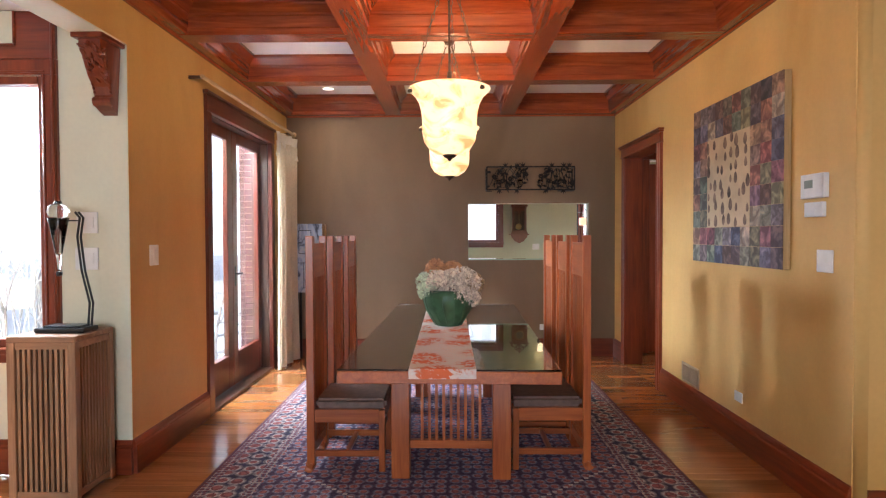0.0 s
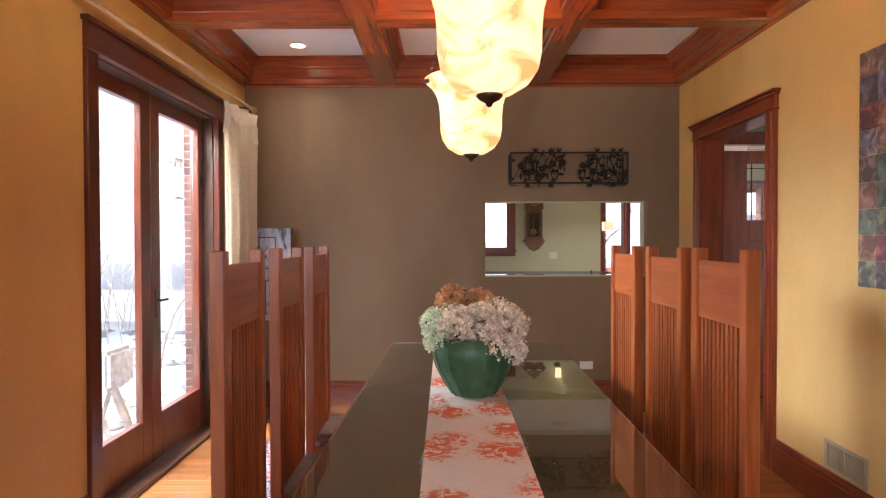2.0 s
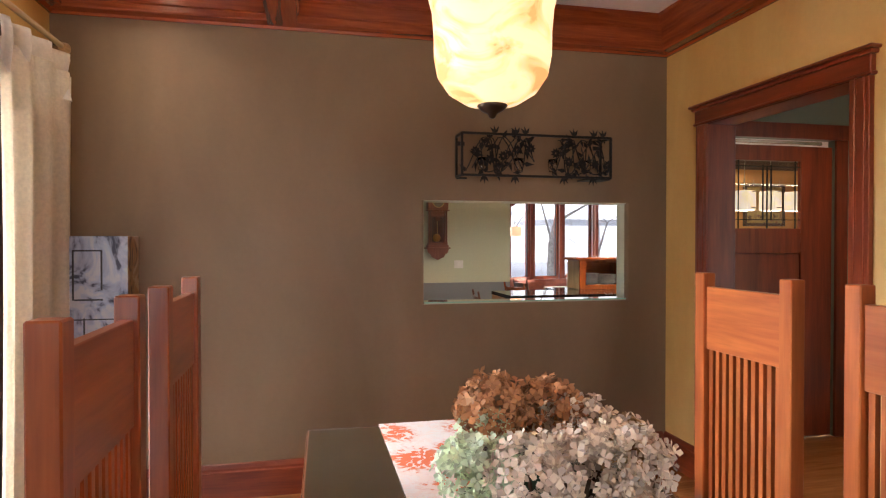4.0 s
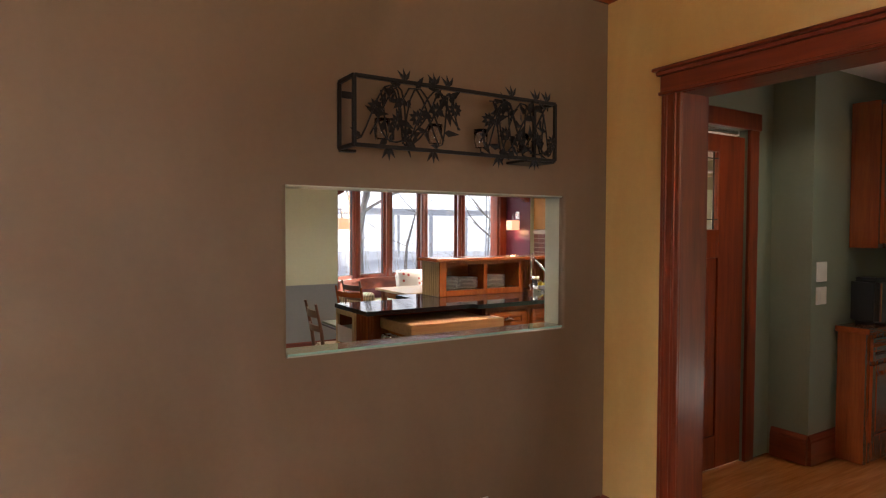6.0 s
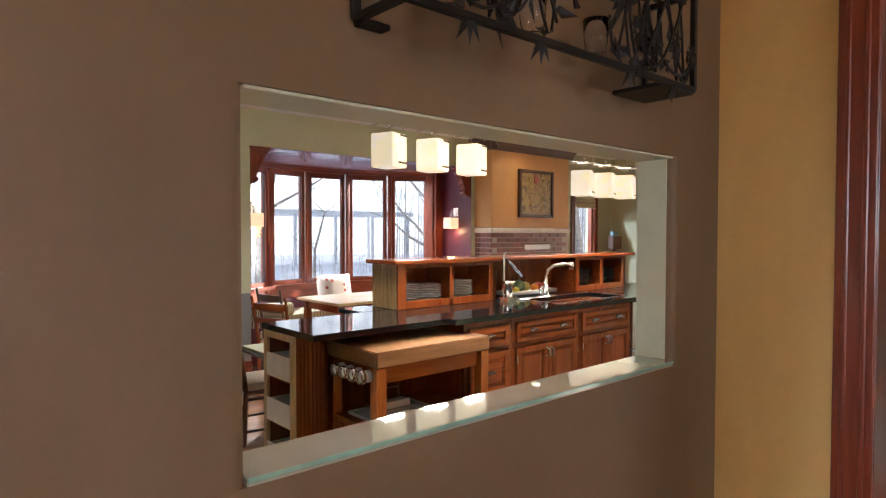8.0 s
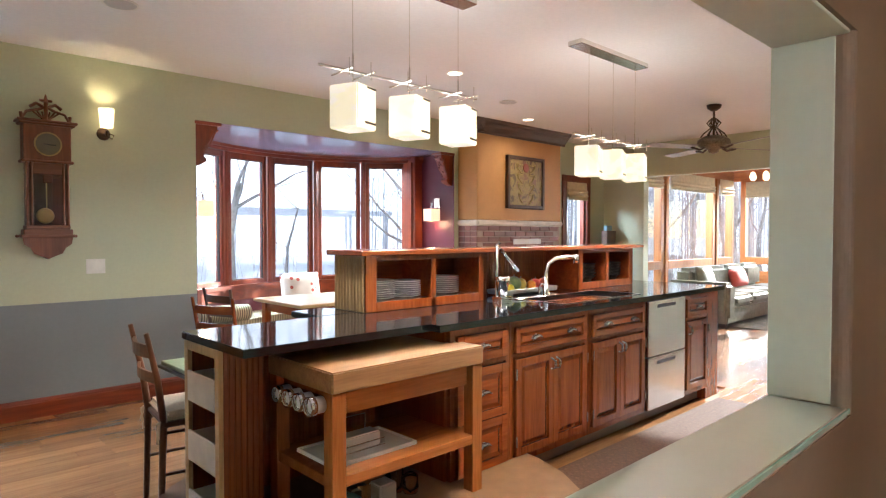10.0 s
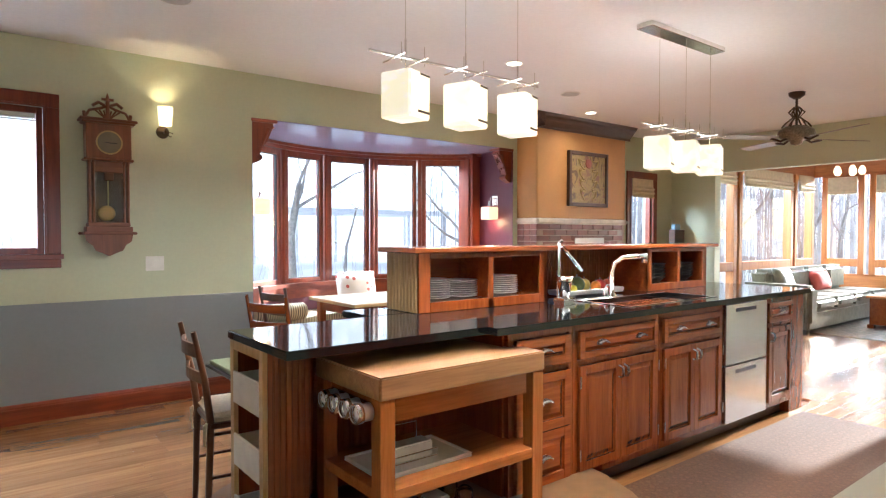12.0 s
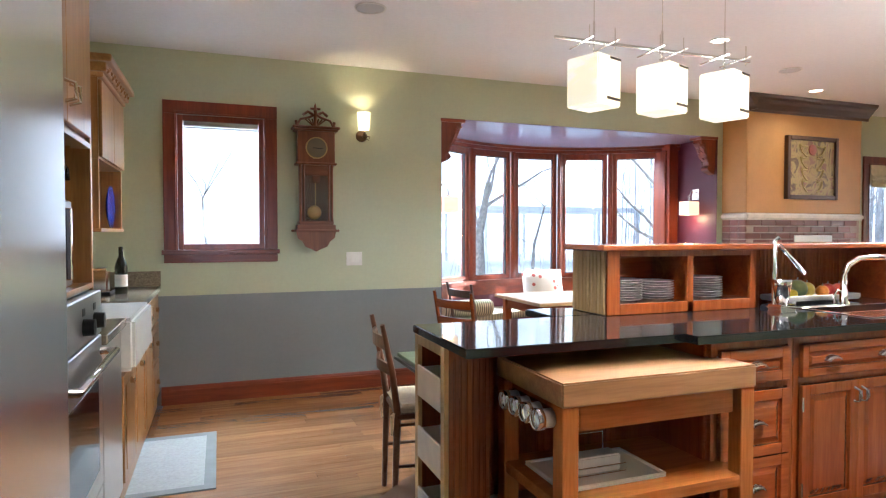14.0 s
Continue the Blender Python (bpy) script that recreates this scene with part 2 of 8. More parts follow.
def thing(name, label, category, group="", at=(0, 0, 0), turn=0):
    ob = new(name)
    ob.matrix_basis = pose(*at, 0, 0, turn)
    return tagged(ob, label, category, group)


def single(name, bm, material, label, category, group="", smooth=False):
    return tagged(new(name, mesh_of(name, bm, material, smooth)), label, category, group)


def setting(name, bm, material, label="", smooth=False):
    return tagged(new(name, mesh_of(name, bm, material, smooth)), label, name.split("_")[0], "", "structure")


# ---- ground and distance ----
ground = setting("ground", slab([(-250, -250), (250, -250), (250, 250), (-250, 250)], -0.6, -0.25), SNOW, "snow-covered ground round the house")

# ---- floors ----
CX, CY, CR = 4.04, 11.19, 2.006
subfloor = setting("floor", boxes([(-4.4, 4.2, -3.7, 3.40, -0.12, -0.012), (-1.99, 4.2, 3.40, 6.80, -0.12, -0.012), (1.97, 4.2, 6.80, 6.95, -0.12, -0.012)]), OAKF, "reddish varnished oak strip floor")
kfloor = setting("floor_kitchen", boxes([(-0.6, 13.6, 6.95, 11.9, -0.12, -0.012), (-0.6, 1.96, 6.81, 6.949, -0.12, -0.012), (2.2, 5.8, 11.91, 13.3, -0.12, -0.012), (4.3, 13.6, 5.4, 6.949, -0.12, -0.012)]), OAKK, "light oak strip floor of the kitchen")

# ---- dining room walls ----
LW = -1.81
setting("wall_west", boxes([(LW - 0.19, LW, 3.40, 4.54, 0, 2.95), (LW - 0.19, LW, 6.09, 6.73, 0, 2.95), (LW - 0.19, LW, 4.54, 6.09, 2.28, 2.95),
                            (LW - 0.19, LW, -3.6, 3.40, 2.42, 2.95)]), OCHRE, "ochre plaster wall with a cloudy finish")
for x0, x1 in ((-2.0, 0.198), (0.198, 1.528), (1.528, 1.97)):
    for z0, z1 in ((0, 1.066), (1.694, 2.95)):
        setting("wall_south_taupe", boxes([(x0, x1, 6.73, 6.80, z0, z1)]), TAUPE, "taupe plaster wall round the cut-out to the kitchen")
setting("wall_south_taupe_west_of_opening", slab([(-2.0, 6.73)] + [(0.176 + u, 6.73 + 0.022 - v) for u, v in [(0.022 * math.sin(radians(q)), 0.022 * math.cos(radians(q))) for q in range(0, 91, 15)]] + [(0.198, 6.80), (-2.0, 6.80)], 1.066, 1.694), TAUPE, "taupe plaster wall with a rounded edge")
setting("wall_south_taupe_east_of_opening", slab([(1.97, 6.73)] + [(1.55 - u, 6.73 + 0.022 - v) for u, v in [(0.022 * math.sin(radians(q)), 0.022 * math.cos(radians(q))) for q in range(0, 91, 15)]] + [(1.528, 6.80), (1.97, 6.80)], 1.066, 1.694), TAUPE, "taupe plaster wall with a rounded edge")
setting("wall_kitchen_south", boxes([(-0.6, 0.198, 6.80, 6.852, 0, 2.74), (1.528, 1.97, 6.80, 6.852, 0, 2.74), (0.198, 1.528, 6.80, 6.852, 0, 1.066), (0.198, 1.528, 6.80, 6.852, 1.694, 2.74)]),
        SAGE, "sage painted wall")
setting("wall_east", boxes([(1.815, 1.97, 2.76, 5.325, 0, 2.95), (1.815, 1.97, 6.285, 6.73, 0, 2.95), (1.815, 1.97, 5.325, 6.285, 2.15, 2.95)]), OCHRE, "ochre plaster wall with a cloudy finish")
bm = lathe([(0.0, 0), (0.04, 0), (0.04, 2.95), (0, 2.95)], 20, (1.86, 2.76, 0))
setting("wall_corner", bm, OCHRE, "rounded plaster corner", True)
setting("wall_return", boxes([(1.86, 4.2, 2.72, 2.86, 0, 2.95)]), OCHRE, "ochre plaster return wall")
# lining of the cut-out
REVEAL = paint("reveal_paint", (0.60, 0.62, 0.46), 0.5, 0.04)
setting("trim_opening", boxes([(0.196, 0.199, 6.756, 6.854, 1.081, 1.688), (1.526, 1.530, 6.756, 6.854, 1.081, 1.688), (0.198, 1.528, 6.736, 6.854, 1.688, 1.694)], 0.002), REVEAL, "pale green painted lining of the cut-out")
SILLM = plain("sill_glass", (0.46, 0.45, 0.36), 0.04, 0.0, 0.04, 6.0, 0.0, 1.0)
setting("sill_opening", boxes([(0.1985, 1.5275, 6.7315, 6.852, 1.062, 1.080)], 0.002), SILLM, "pale sill under a polished sheet of glass")
setting("sill_glass_edge", boxes([(0.1985, 1.5275, 6.7275, 6.731, 1.072, 1.0805)], 0.001), plain("glass_edge_green", (0.30, 0.52, 0.42), 0.08, 0.0, 0.1, 30.0, 0.0, 1.0), "green edge of the glass sheet on the sill")

# front room round the camera
setting("wall_alcove_end", boxes([(-2.0, LW - 0.002, 3.396, 3.3995, 0, 2.415)]), CREAM, "pale cream-green end of the wall")
setting("trim_header_soffit", boxes([(-2.0, LW - 0.002, -3.6, 3.3995, 2.4155, 2.4195)]), CREAM, "pale underside of the plaster header")
setting("wall_alcove", boxes([(-2.27, LW - 0.19, 3.40, 3.55, 0, 2.6), (-4.4, -3.42, 3.40, 3.55, 0, 2.6), (-3.42, -2.27, 3.40, 3.55, 0, 0.70), (-3.42, -2.27, 3.40, 3.55, 2.27, 2.6)]), CREAM, "pale cream-green plaster wall")
setting("wall_alcove_west", boxes([(-4.55, -4.4, -3.6, 3.55, 0, 2.95)]), CREAM, "pale cream-green wall")
setting("wall_front", boxes([(-4.4, 4.2, -3.75, -3.6, 0, 0.7), (-4.4, 4.2, -3.75, -3.6, 2.4, 2.95), (-4.4, -3.2, -3.75, -3.6, 0.7, 2.4), (1.2, 4.2, -3.75, -3.6, 0.7, 2.4)]), CREAM, "cream plaster wall")
setting("wall_front_east", boxes([(4.2, 4.35, -3.75, 2.86, 0, 2.95)]), OCHRE, "ochre plaster wall")
setting("ceiling_alcove", boxes([(-4.55, LW - 0.19, -3.75, 3.55, 2.6, 2.72)]), WHITE, "white ceiling")
setting("ceiling_front", boxes([(LW - 0.19, 4.35, -3.75, -0.9, 2.862, 2.95)]), WHITE, "white ceiling")

# ---- coffered ceiling ----
setting("ceiling", boxes([(LW, 1.815, -0.9, 6.73, 2.865, 2.95), (1.815, 4.35, -0.9, 2.86, 2.865, 2.95)]), WHITE, "white panels of the coffered ceiling")
HALF = [(0.080, 2.660), (0.080, 2.700), (0.092, 2.706), (0.092, 2.775), (0.102, 2.782), (0.102, 2.796), (0.118, 2.812), (0.140, 2.832), (0.158, 2.842), (0.158, 2.868)]


def beam_profile(c):
    return [(c - u, v) for u, v in HALF[::-1]] + [(c + u, v) for u, v in HALF]


for c in (-0.62, 0.62):
    setting("ceiling_beam_long", extrude(beam_profile(c), "y", -0.9, 6.70), BEAM["y"], "dark cherry moulded ceiling beam")
for yc in (0.43, 1.64, 2.85, 4.06, 5.27):
    for a, b in ((-1.78, -0.70), (-0.54, 0.54), (0.70, 1.78)):
        setting("ceiling_beam_cross", extrude([(u, v - 0.0015) for u, v in beam_profile(yc)], "x", a, b), BEAM["x"], "dark cherry moulded ceiling beam")
CROWN = [(0.0, 2.648), (0.014, 2.648), (0.020, 2.662), (0.085, 2.664), (0.09, 2.672), (0.09, 2.70), (0.102, 2.706), (0.102, 2.775), (0.112, 2.782), (0.112, 2.796), (0.128, 2.812), (0.150, 2.832), (0.168, 2.842), (0.168, 2.870), (0.0, 2.870)]
setting("ceiling_crown_west", extrude([(LW + u, v) for u, v in CROWN], "y", -0.9, 6.73), BEAM["y"], "dark cherry crown moulding")
setting("ceiling_crown_east", extrude([(1.815 - u, v) for u, v in CROWN], "y", 2.74, 6.73), BEAM["y"], "dark cherry crown moulding")
setting("ceiling_crown_north", extrude([(6.73 - u, v - 0.001) for u, v in CROWN], "x", LW, 1.815), BEAM["x"], "dark cherry crown moulding")

# ---- baseboards ----
BASEP = [(0.0, 0.0), (0.022, 0.0), (0.022, 0.150), (0.017, 0.158), (0.017, 0.170), (0.008, 0.190), (0.0, 0.196)]


def baseboard(name, axis, face, sign, a, b, high=1.0):
    setting(name, extrude([(face + sign * u, v * high) for u, v in BASEP], axis, a, b), TRIM[axis], "dark cherry baseboard")


baseboard("baseboard_west", "y", LW, 1, 3.40, 4.455)
baseboard("baseboard_west_far", "y", LW, 1, 6.18, 6.73)
baseboard("baseboard_north", "x", 6.73, -1, LW + 0.022, 1.793)
baseboard("baseboard_east", "y", 1.815, -1, 2.76, 5.225)
baseboard("baseboard_east_far", "y", 1.815, -1, 6.39, 6.73)
baseboard("baseboard_alcove", "x", 3.40, -1, -4.4, LW - 0.0)
baseboard("baseboard_return", "x", 2.72, -1, 1.86, 4.2)

# ---- patio doors in the west wall ----
door = thing("door_1", "dark red cherry glazed patio doors in the ochre wall", "door")
tagged(door, kind="structure")
part("head_casing", boxes([(LW - 0.02, LW + 0.026, 4.455, 6.175, 2.27, 2.395), (LW - 0.02, LW + 0.040, 4.44, 6.19, 2.395, 2.420)], 0.004), DOORW["y"], door)
for a, b in ((4.455, 4.55), (6.08, 6.175)):
    part("side_casing", boxes([(LW - 0.02, LW + 0.022, a, b, 0, 2.27)], 0.004), DOORW["z"], door)
part("jamb", boxes([(-2.0, LW - 0.02, 4.54, 4.556, 0, 2.28), (-2.0, LW - 0.02, 6.074, 6.09, 0, 2.28), (-2.0, LW - 0.02, 4.556, 6.074, 2.262, 2.28)], 0.002), DARKWOOD["z"], door)
part("threshold", boxes([(-2.0, LW + 0.02, 4.556, 6.074, 0, 0.026)], 0.006), DARKWOOD["y"], door, "dark wooden threshold")
for i, (a, b, g0, g1) in enumerate(((4.558, 5.285, 4.665, 5.172), (5.290, 6.072, 5.405, 5.995))):
    leaf = part("sash", boxes([(-1.955, -1.905, a, g0, 0.035, 2.258), (-1.955, -1.905, g1, b, 0.035, 2.258), (-1.955, -1.905, g0, g1, 0.035, 0.315), (-1.955, -1.905, g0, g1, 2.165, 2.258)], 0.004), DOORW["z"], door)
    p = part("pane", boxes([(-1.934, -1.926, g0 - 0.005, g1 + 0.005, 0.31, 2.17)]), GLASS, leaf, "clear glass pane")
    p.visible_shadow = False
    if i == 1:
        part("lever_handle", boxes([(-1.905, -1.897, 5.325, 5.352, 0.90, 1.08), (-1.897, -1.865, 5.332, 5.345, 1.005, 1.020), (-1.875, -1.862, 5.332, 5.42, 1.005, 1.020)], 0.003), BLACK, leaf, "black lever handle")
        part("hinge", boxes([(-1.905, -1.895, 6.03, 6.06, 1.75, 1.84), (-1.905, -1.895, 6.03, 6.06, 0.42, 0.51)], 0.002), BLACK, leaf, "black hinges")

# ---- doorway in the east wall ----
dw = thing("door_2", "cased doorway of dark red cherry in the ochre wall", "doorway")
tagged(dw, kind="structure")
for a, b in ((5.225, 5.325), (6.285, 6.385)):
    part("side_casing", boxes([(1.788, 1.815, a, b, 0, 2.135), (1.782, 1.79, a + 0.02, a + 0.034, 0, 2.135), (1.782, 1.79, b - 0.034, b - 0.02, 0, 2.135)], 0.003), TRIM["z"], dw)
part("head_casing", boxes([(1.785, 1.815, 5.218, 6.392, 2.135, 2.222), (1.772, 1.815, 5.203, 6.407, 2.222, 2.240), (1.758, 1.815, 5.190, 6.420, 2.240, 2.255), (1.780, 1.815, 5.210, 6.400, 2.135, 2.150)], 0.004), TRIM["y"], dw)
part("jamb", boxes([(1.80, 1.985, 5.305, 5.327, 0, 2.15), (1.80, 1.985, 6.283, 6.305, 0, 2.15)], 0.002), TRIM["z"], dw)
part("head_jamb", boxes([(1.80, 1.985, 5.327, 6.283, 2.132, 2.152)], 0.002), TRIM["y"], dw)

# ---- pantry hall behind the doorway ----
setting("wall_hall_north", boxes([(1.97, 2.25, 6.92, 6.975, 0, 2.74), (3.32, 3.75, 6.92, 6.975, 0, 2.74), (2.25, 3.32, 6.92, 6.975, 2.19, 2.74)]), DARKGREEN, "dark green painted wall")
setting("wall_hall_corner", boxes([(3.62, 3.74, 6.65, 6.92, 0, 2.6), (3.74, 5.4, 6.65, 6.78, 0, 2.6)]), DARKGREEN, "dark green painted wall")
setting("wall_hall_east", boxes([(5.4, 5.5, 2.86, 6.78, 0, 2.6)]), DARKGREEN, "dark green painted wall")
setting("ceiling_hall", boxes([(1.97, 5.5, 2.86, 6.92, 2.6, 2.7)]), WHITE, "white ceiling")
hd = thing("door_3", "dark cherry panelled door with a leaded glass light", "door")
tagged(hd, kind="structure")
part("casing", boxes([(2.15, 2.25, 6.895, 6.92, 0, 2.19), (3.32, 3.42, 6.895, 6.92, 0, 2.19), (2.13, 3.44, 6.89, 6.92, 2.19, 2.30)], 0.004), TRIM["z"], hd)
DY0, DY1 = 6.928, 6.968
leaf = part("leaf", boxes([(2.26, 2.48, DY0, DY1, 0.01, 2.14), (3.04, 3.31, DY0, DY1, 0.01, 2.14), (2.48, 3.04, DY0, DY1, 2.03, 2.14), (2.48, 3.04, DY0, DY1, 1.36, 1.54), (2.48, 3.04, DY0, DY1, 0.01, 0.22), (2.48, 3.04, DY0 + 0.012, DY1 - 0.012, 0.22, 1.36)], 0.003), TRIM["z"], hd)
p = part("leaded_pane", boxes([(2.48, 3.04, 6.944, 6.952, 1.54, 2.03)]), GLASS, leaf, "clear leaded glass")
p.visible_shadow = False
part("lead_came", boxes([(2.52, 2.526, 6.936, 6.944, 1.54, 2.03), (2.996, 3.002, 6.936, 6.944, 1.54, 2.03), (2.48, 3.04, 6.936, 6.944, 1.985, 1.991), (2.48, 3.04, 6.936, 6.944, 1.60, 1.606), (2.72, 2.728, 6.934, 6.942, 1.60, 2.0), (2.79, 2.798, 6.934, 6.942, 1.60, 2.0), (2.755, 2.763, 6.934, 6.942, 1.54, 1.99)]), IRON, leaf, "dark lead cames")
# thin bright line of light over the door, drawn as a nickel strip
part("closer_strip", boxes([(2.48, 3.2, 6.905, 6.925, 2.150, 2.172)], 0.002), NICKEL, hd, "metal strip imitating the bright line above the door")
baseboard("baseboard_hall", "y", 3.62, -1, 6.65, 6.89)
baseboard("baseboard_hall_return", "x", 6.65, -1, 3.62, 5.4)

# ---- kitchen walls ----
KY = 11.82
setting("wall_north", boxes([(-0.6, 0.275, KY, 11.98, 0.845, 2.74), (0.95, 2.46, KY, 11.98, 0.845, 2.74), (0.275, 0.95, KY, 11.98, 0.845, 1.19), (0.275, 0.95, KY, 11.98, 2.26, 2.74),
                             (2.46, 5.62, KY, 11.98, 2.36, 2.74), (5.62, 7.95, KY, 11.98, 0, 2.74), (8.48, 9.15, KY, 11.98, 0, 2.74), (7.95, 8.48, KY, 11.98, 0, 0.95), (7.95, 8.48, KY, 11.98, 2.15, 2.74)]), SAGE, "sage green painted wall")
setting("wall_north_lower", boxes([(-0.6, 2.46, KY, 11.98, 0, 0.844)]), SLATE, "slate grey painted lower wall")
setting("wall_kitchen_west", boxes([(-0.75, -0.6, 6.80, 11.98, 0, 2.74)]), SAGE, "sage green painted wall")
setting("wall_kitchen_east", boxes([(9.0, 9.15, 11.13, KY, 0, 2.74), (9.0, 9.15, 6.78, 11.13, 2.24, 2.74)]), SAGE, "sage green painted wall with a wide opening")
setting("wall_kitchen_south_far", boxes([(3.75, 9.15, 6.79, 6.852, 0, 2.74), (3.75, 3.83, 6.87, 6.97, 0, 2.74)]), SAGE, "sage green painted wall")
setting("ceiling_kitchen", boxes([(-0.75, 9.15, 6.80, 11.98, 2.742, 2.86)]), WHITE, "smooth white ceiling")
baseboard("baseboard_kitchen", "x", KY, -1, 0.16, 2.46, 0.72)

# bay
setting("wall_bay_east", boxes([(5.62, 5.76, 11.98, 12.50, 0, 2.44), (5.616, 5.6205, 11.822, 11.982, 0, 2.36)]), PURPLE, "plum painted side wall of the bay")
setting("wall_bay_west", boxes([(2.32, 2.46, 11.98, 12.30, 0, 2.44), (2.4595, 2.464, 11.822, 11.982, 0, 2.36)]), PURPLE, "plum painted side wall of the bay")
BAYCEIL = paint("bay_ceiling_gloss", (0.30, 0.26, 0.36), 0.12, 0.03)
setting("ceiling_bay", slab([(2.30, 11.98), (5.78, 11.98), (5.78, 12.6)] + [(CX + (CR + 0.12) * math.sin(radians(a)), CY + (CR + 0.12) * math.cos(radians(a))) for a in range(50, -61, -5)] + [(2.30, 12.2)], 2.36, 2.50), BAYCEIL, "glossy pale ceiling of the bay")


setting("ceiling_bay_lip", boxes([(2.464, 5.616, 11.823, 11.983, 2.353, 2.3595)], 0.001), BAYCEIL, "glossy underside of the bay header")


def arc_band(r0, r1, z0, z1, a0=-60.0, a1=53.0, step=2.9):
    n = max(2, int((a1 - a0) / step))
    an = [radians(a0 + (a1 - a0) * i / n) for i in range(n + 1)]
    bm = bmesh.new()
    rows = [[bm.verts.new((CX + r * math.sin(a), CY + r * math.cos(a), z)) for r, z in ((r0, z0), (r1, z0), (r1, z1), (r0, z1))] for a in an]
    for p, q in zip(rows, rows[1:]):
        for i in range(4):
            j = (i + 1) % 4
            bm.faces.new((p[i], p[j], q[j], q[i]))
    bm.faces.new(rows[0])
    bm.faces.new(rows[-1][::-1])
    bmesh.ops.recalc_face_normals(bm, faces=bm.faces[:])
    return bm


setting("wall_bay_lower", arc_band(CR, CR + 0.15, 0, 0.745), PURPLE, "plum painted wall below the bay windows")
setting("trim_bay_sill", arc_band(CR - 0.05, CR + 0.14, 0.745, 0.79), TRIM["x"], "dark cherry window sill")
setting("trim_bay_apron", arc_band(CR - 0.02, CR, 0.62, 0.745), TRIM["x"], "dark cherry apron below the sill")
setting("trim_bay_head", arc_band(CR - 0.02, CR + 0.14, 2.29, 2.328), TRIM["x"], "dark cherry head casing")
setting("trim_bay_crown", arc_band(CR - 0.055, CR + 0.12, 2.328, 2.359), TRIM["x"], "dark cherry crown of the bay")
PITCH = 17.38
for i in range(6):
    a = -56.8 + PITCH * (i + 0.5)
    w = thing("window_%d" % (i + 1), "tall casement window with a dark cherry frame", "window", "bay windows", (CX + CR * math.sin(radians(a)), CY + CR * math.cos(radians(a)), 0), -a)
    tagged(w, kind="structure")
    h = CR * math.sin(radians(PITCH / 2))
    part("window_frame", boxes([(-h + 0.028, -h + 0.075, 0.01, 0.09, 0.79, 2.29), (h - 0.075, h - 0.028, 0.01, 0.09, 0.79, 2.29), (-h + 0.075, h - 0.075, 0.01, 0.09, 0.79, 0.84), (-h + 0.075, h - 0.075, 0.01, 0.09, 2.225, 2.29)], 0.005), TRIM["z"], w)
    part("gasket", boxes([(-h + 0.075, -h + 0.083, 0.03, 0.06, 0.84, 2.225), (h - 0.083, h - 0.075, 0.03, 0.06, 0.84, 2.225), (-h + 0.083, h - 0.083, 0.03, 0.06, 0.84, 0.848), (-h + 0.083, h - 0.083, 0.03, 0.06, 2.217, 2.225)]), BLACK, w, "thin black gasket")
    p = part("pane", boxes([(-h + 0.079, h - 0.079, 0.042, 0.048, 0.843, 2.221)]), GLASS, w, "clear glass pane")
    p.visible_shadow = False
    part("mullion", boxes([(-h - 0.030, -h + 0.027, -0.022, 0.10, 0.79, 2.29), (-h - 0.012, -h + 0.009, -0.030, -0.02, 0.79, 2.29)], 0.004), TRIM["z"], w)
a = radians(47.5)
setting("trim_bay_end", boxes([(5.49, 5.618, 12.41, 12.60, 0.0, 2.44), (5.47, 5.53, 12.46, 12.66, 0.79, 2.29)], 0.006), TRIM["z"], "dark cherry end casing of the bay")


# corbels under the headers
def corbel(name, at, turn, label):
    c = thing(name, label, "corbel", "carved corbels", at, turn)
    part("abacus", boxes([(-0.012, 0.23, -0.085, 0.085, -0.03, 0.0)], 0.006), TRIM["x"], c)
    bm = bmesh.new()
    prof = [(0.0, -0.03), (0.20, -0.03), (0.197, -0.07), (0.18, -0.10), (0.16, -0.15), (0.13, -0.21), (0.09, -0.26), (0.08, -0.30), (0.095, -0.33), (0.085, -0.36), (0.05, -0.38), (0.0, -0.40)]
    L = [bm.verts.new((u, -0.06 * (1 - 0.35 * k / 11), v)) for k, (u, v) in enumerate(prof)]
    Rr = [bm.verts.new((u, 0.06 * (1 - 0.35 * k / 11), v)) for k, (u, v) in enumerate(prof)]
    bm.faces.new(L)
    bm.faces.new(Rr[::-1])
    for i in range(len(prof)):
        j = (i + 1) % len(prof)
        bm.faces.new((L[i], Rr[i], Rr[j], L[j]))
    bmesh.ops.recalc_face_normals(bm, faces=bm.faces[:])
    part("scroll", bm, TRIM["z"], c)
    rnd = random.Random(5)
    bm = bmesh.new()
    for k in range(46):
        t = rnd.random()
        u, v = 0.185 - 0.09 * t, -0.06 - 0.17 * t
        m = pose(u + 0.012, rnd.uniform(-0.05, 0.05), v + rnd.uniform(-0.015, 0.015), rnd.uniform(0, 90), rnd.uniform(20, 70), rnd.uniform(0, 180)) @ Matrix.Diagonal((0.028, 0.009, 0.016, 1))
        bmesh.ops.create_icosphere(bm, subdivisions=1, radius=1.0, matrix=m)
    for s in (-1, 1):
        for k in range(14):
            t = k / 13
            m = pose(0.16 - 0.10 * t, s * (0.058 - 0.018 * t), -0.08 - 0.24 * t, 0, 30 + 200 * t, 0) @ Matrix.Diagonal((0.022, 0.008, 0.012, 1))
            bmesh.ops.create_icosphere(bm, subdivisions=1, radius=1.0, matrix=m)
    part("carved_leaves", bm, TRIM["z"], c, "carved leaf relief")
    part("volute", lathe([(0.0, -0.05), (0.026, -0.05), (0.026, 0.05), (0, 0.05)], 14, (0.075, 0, -0.335), "y"), TRIM["x"], c)
    return c


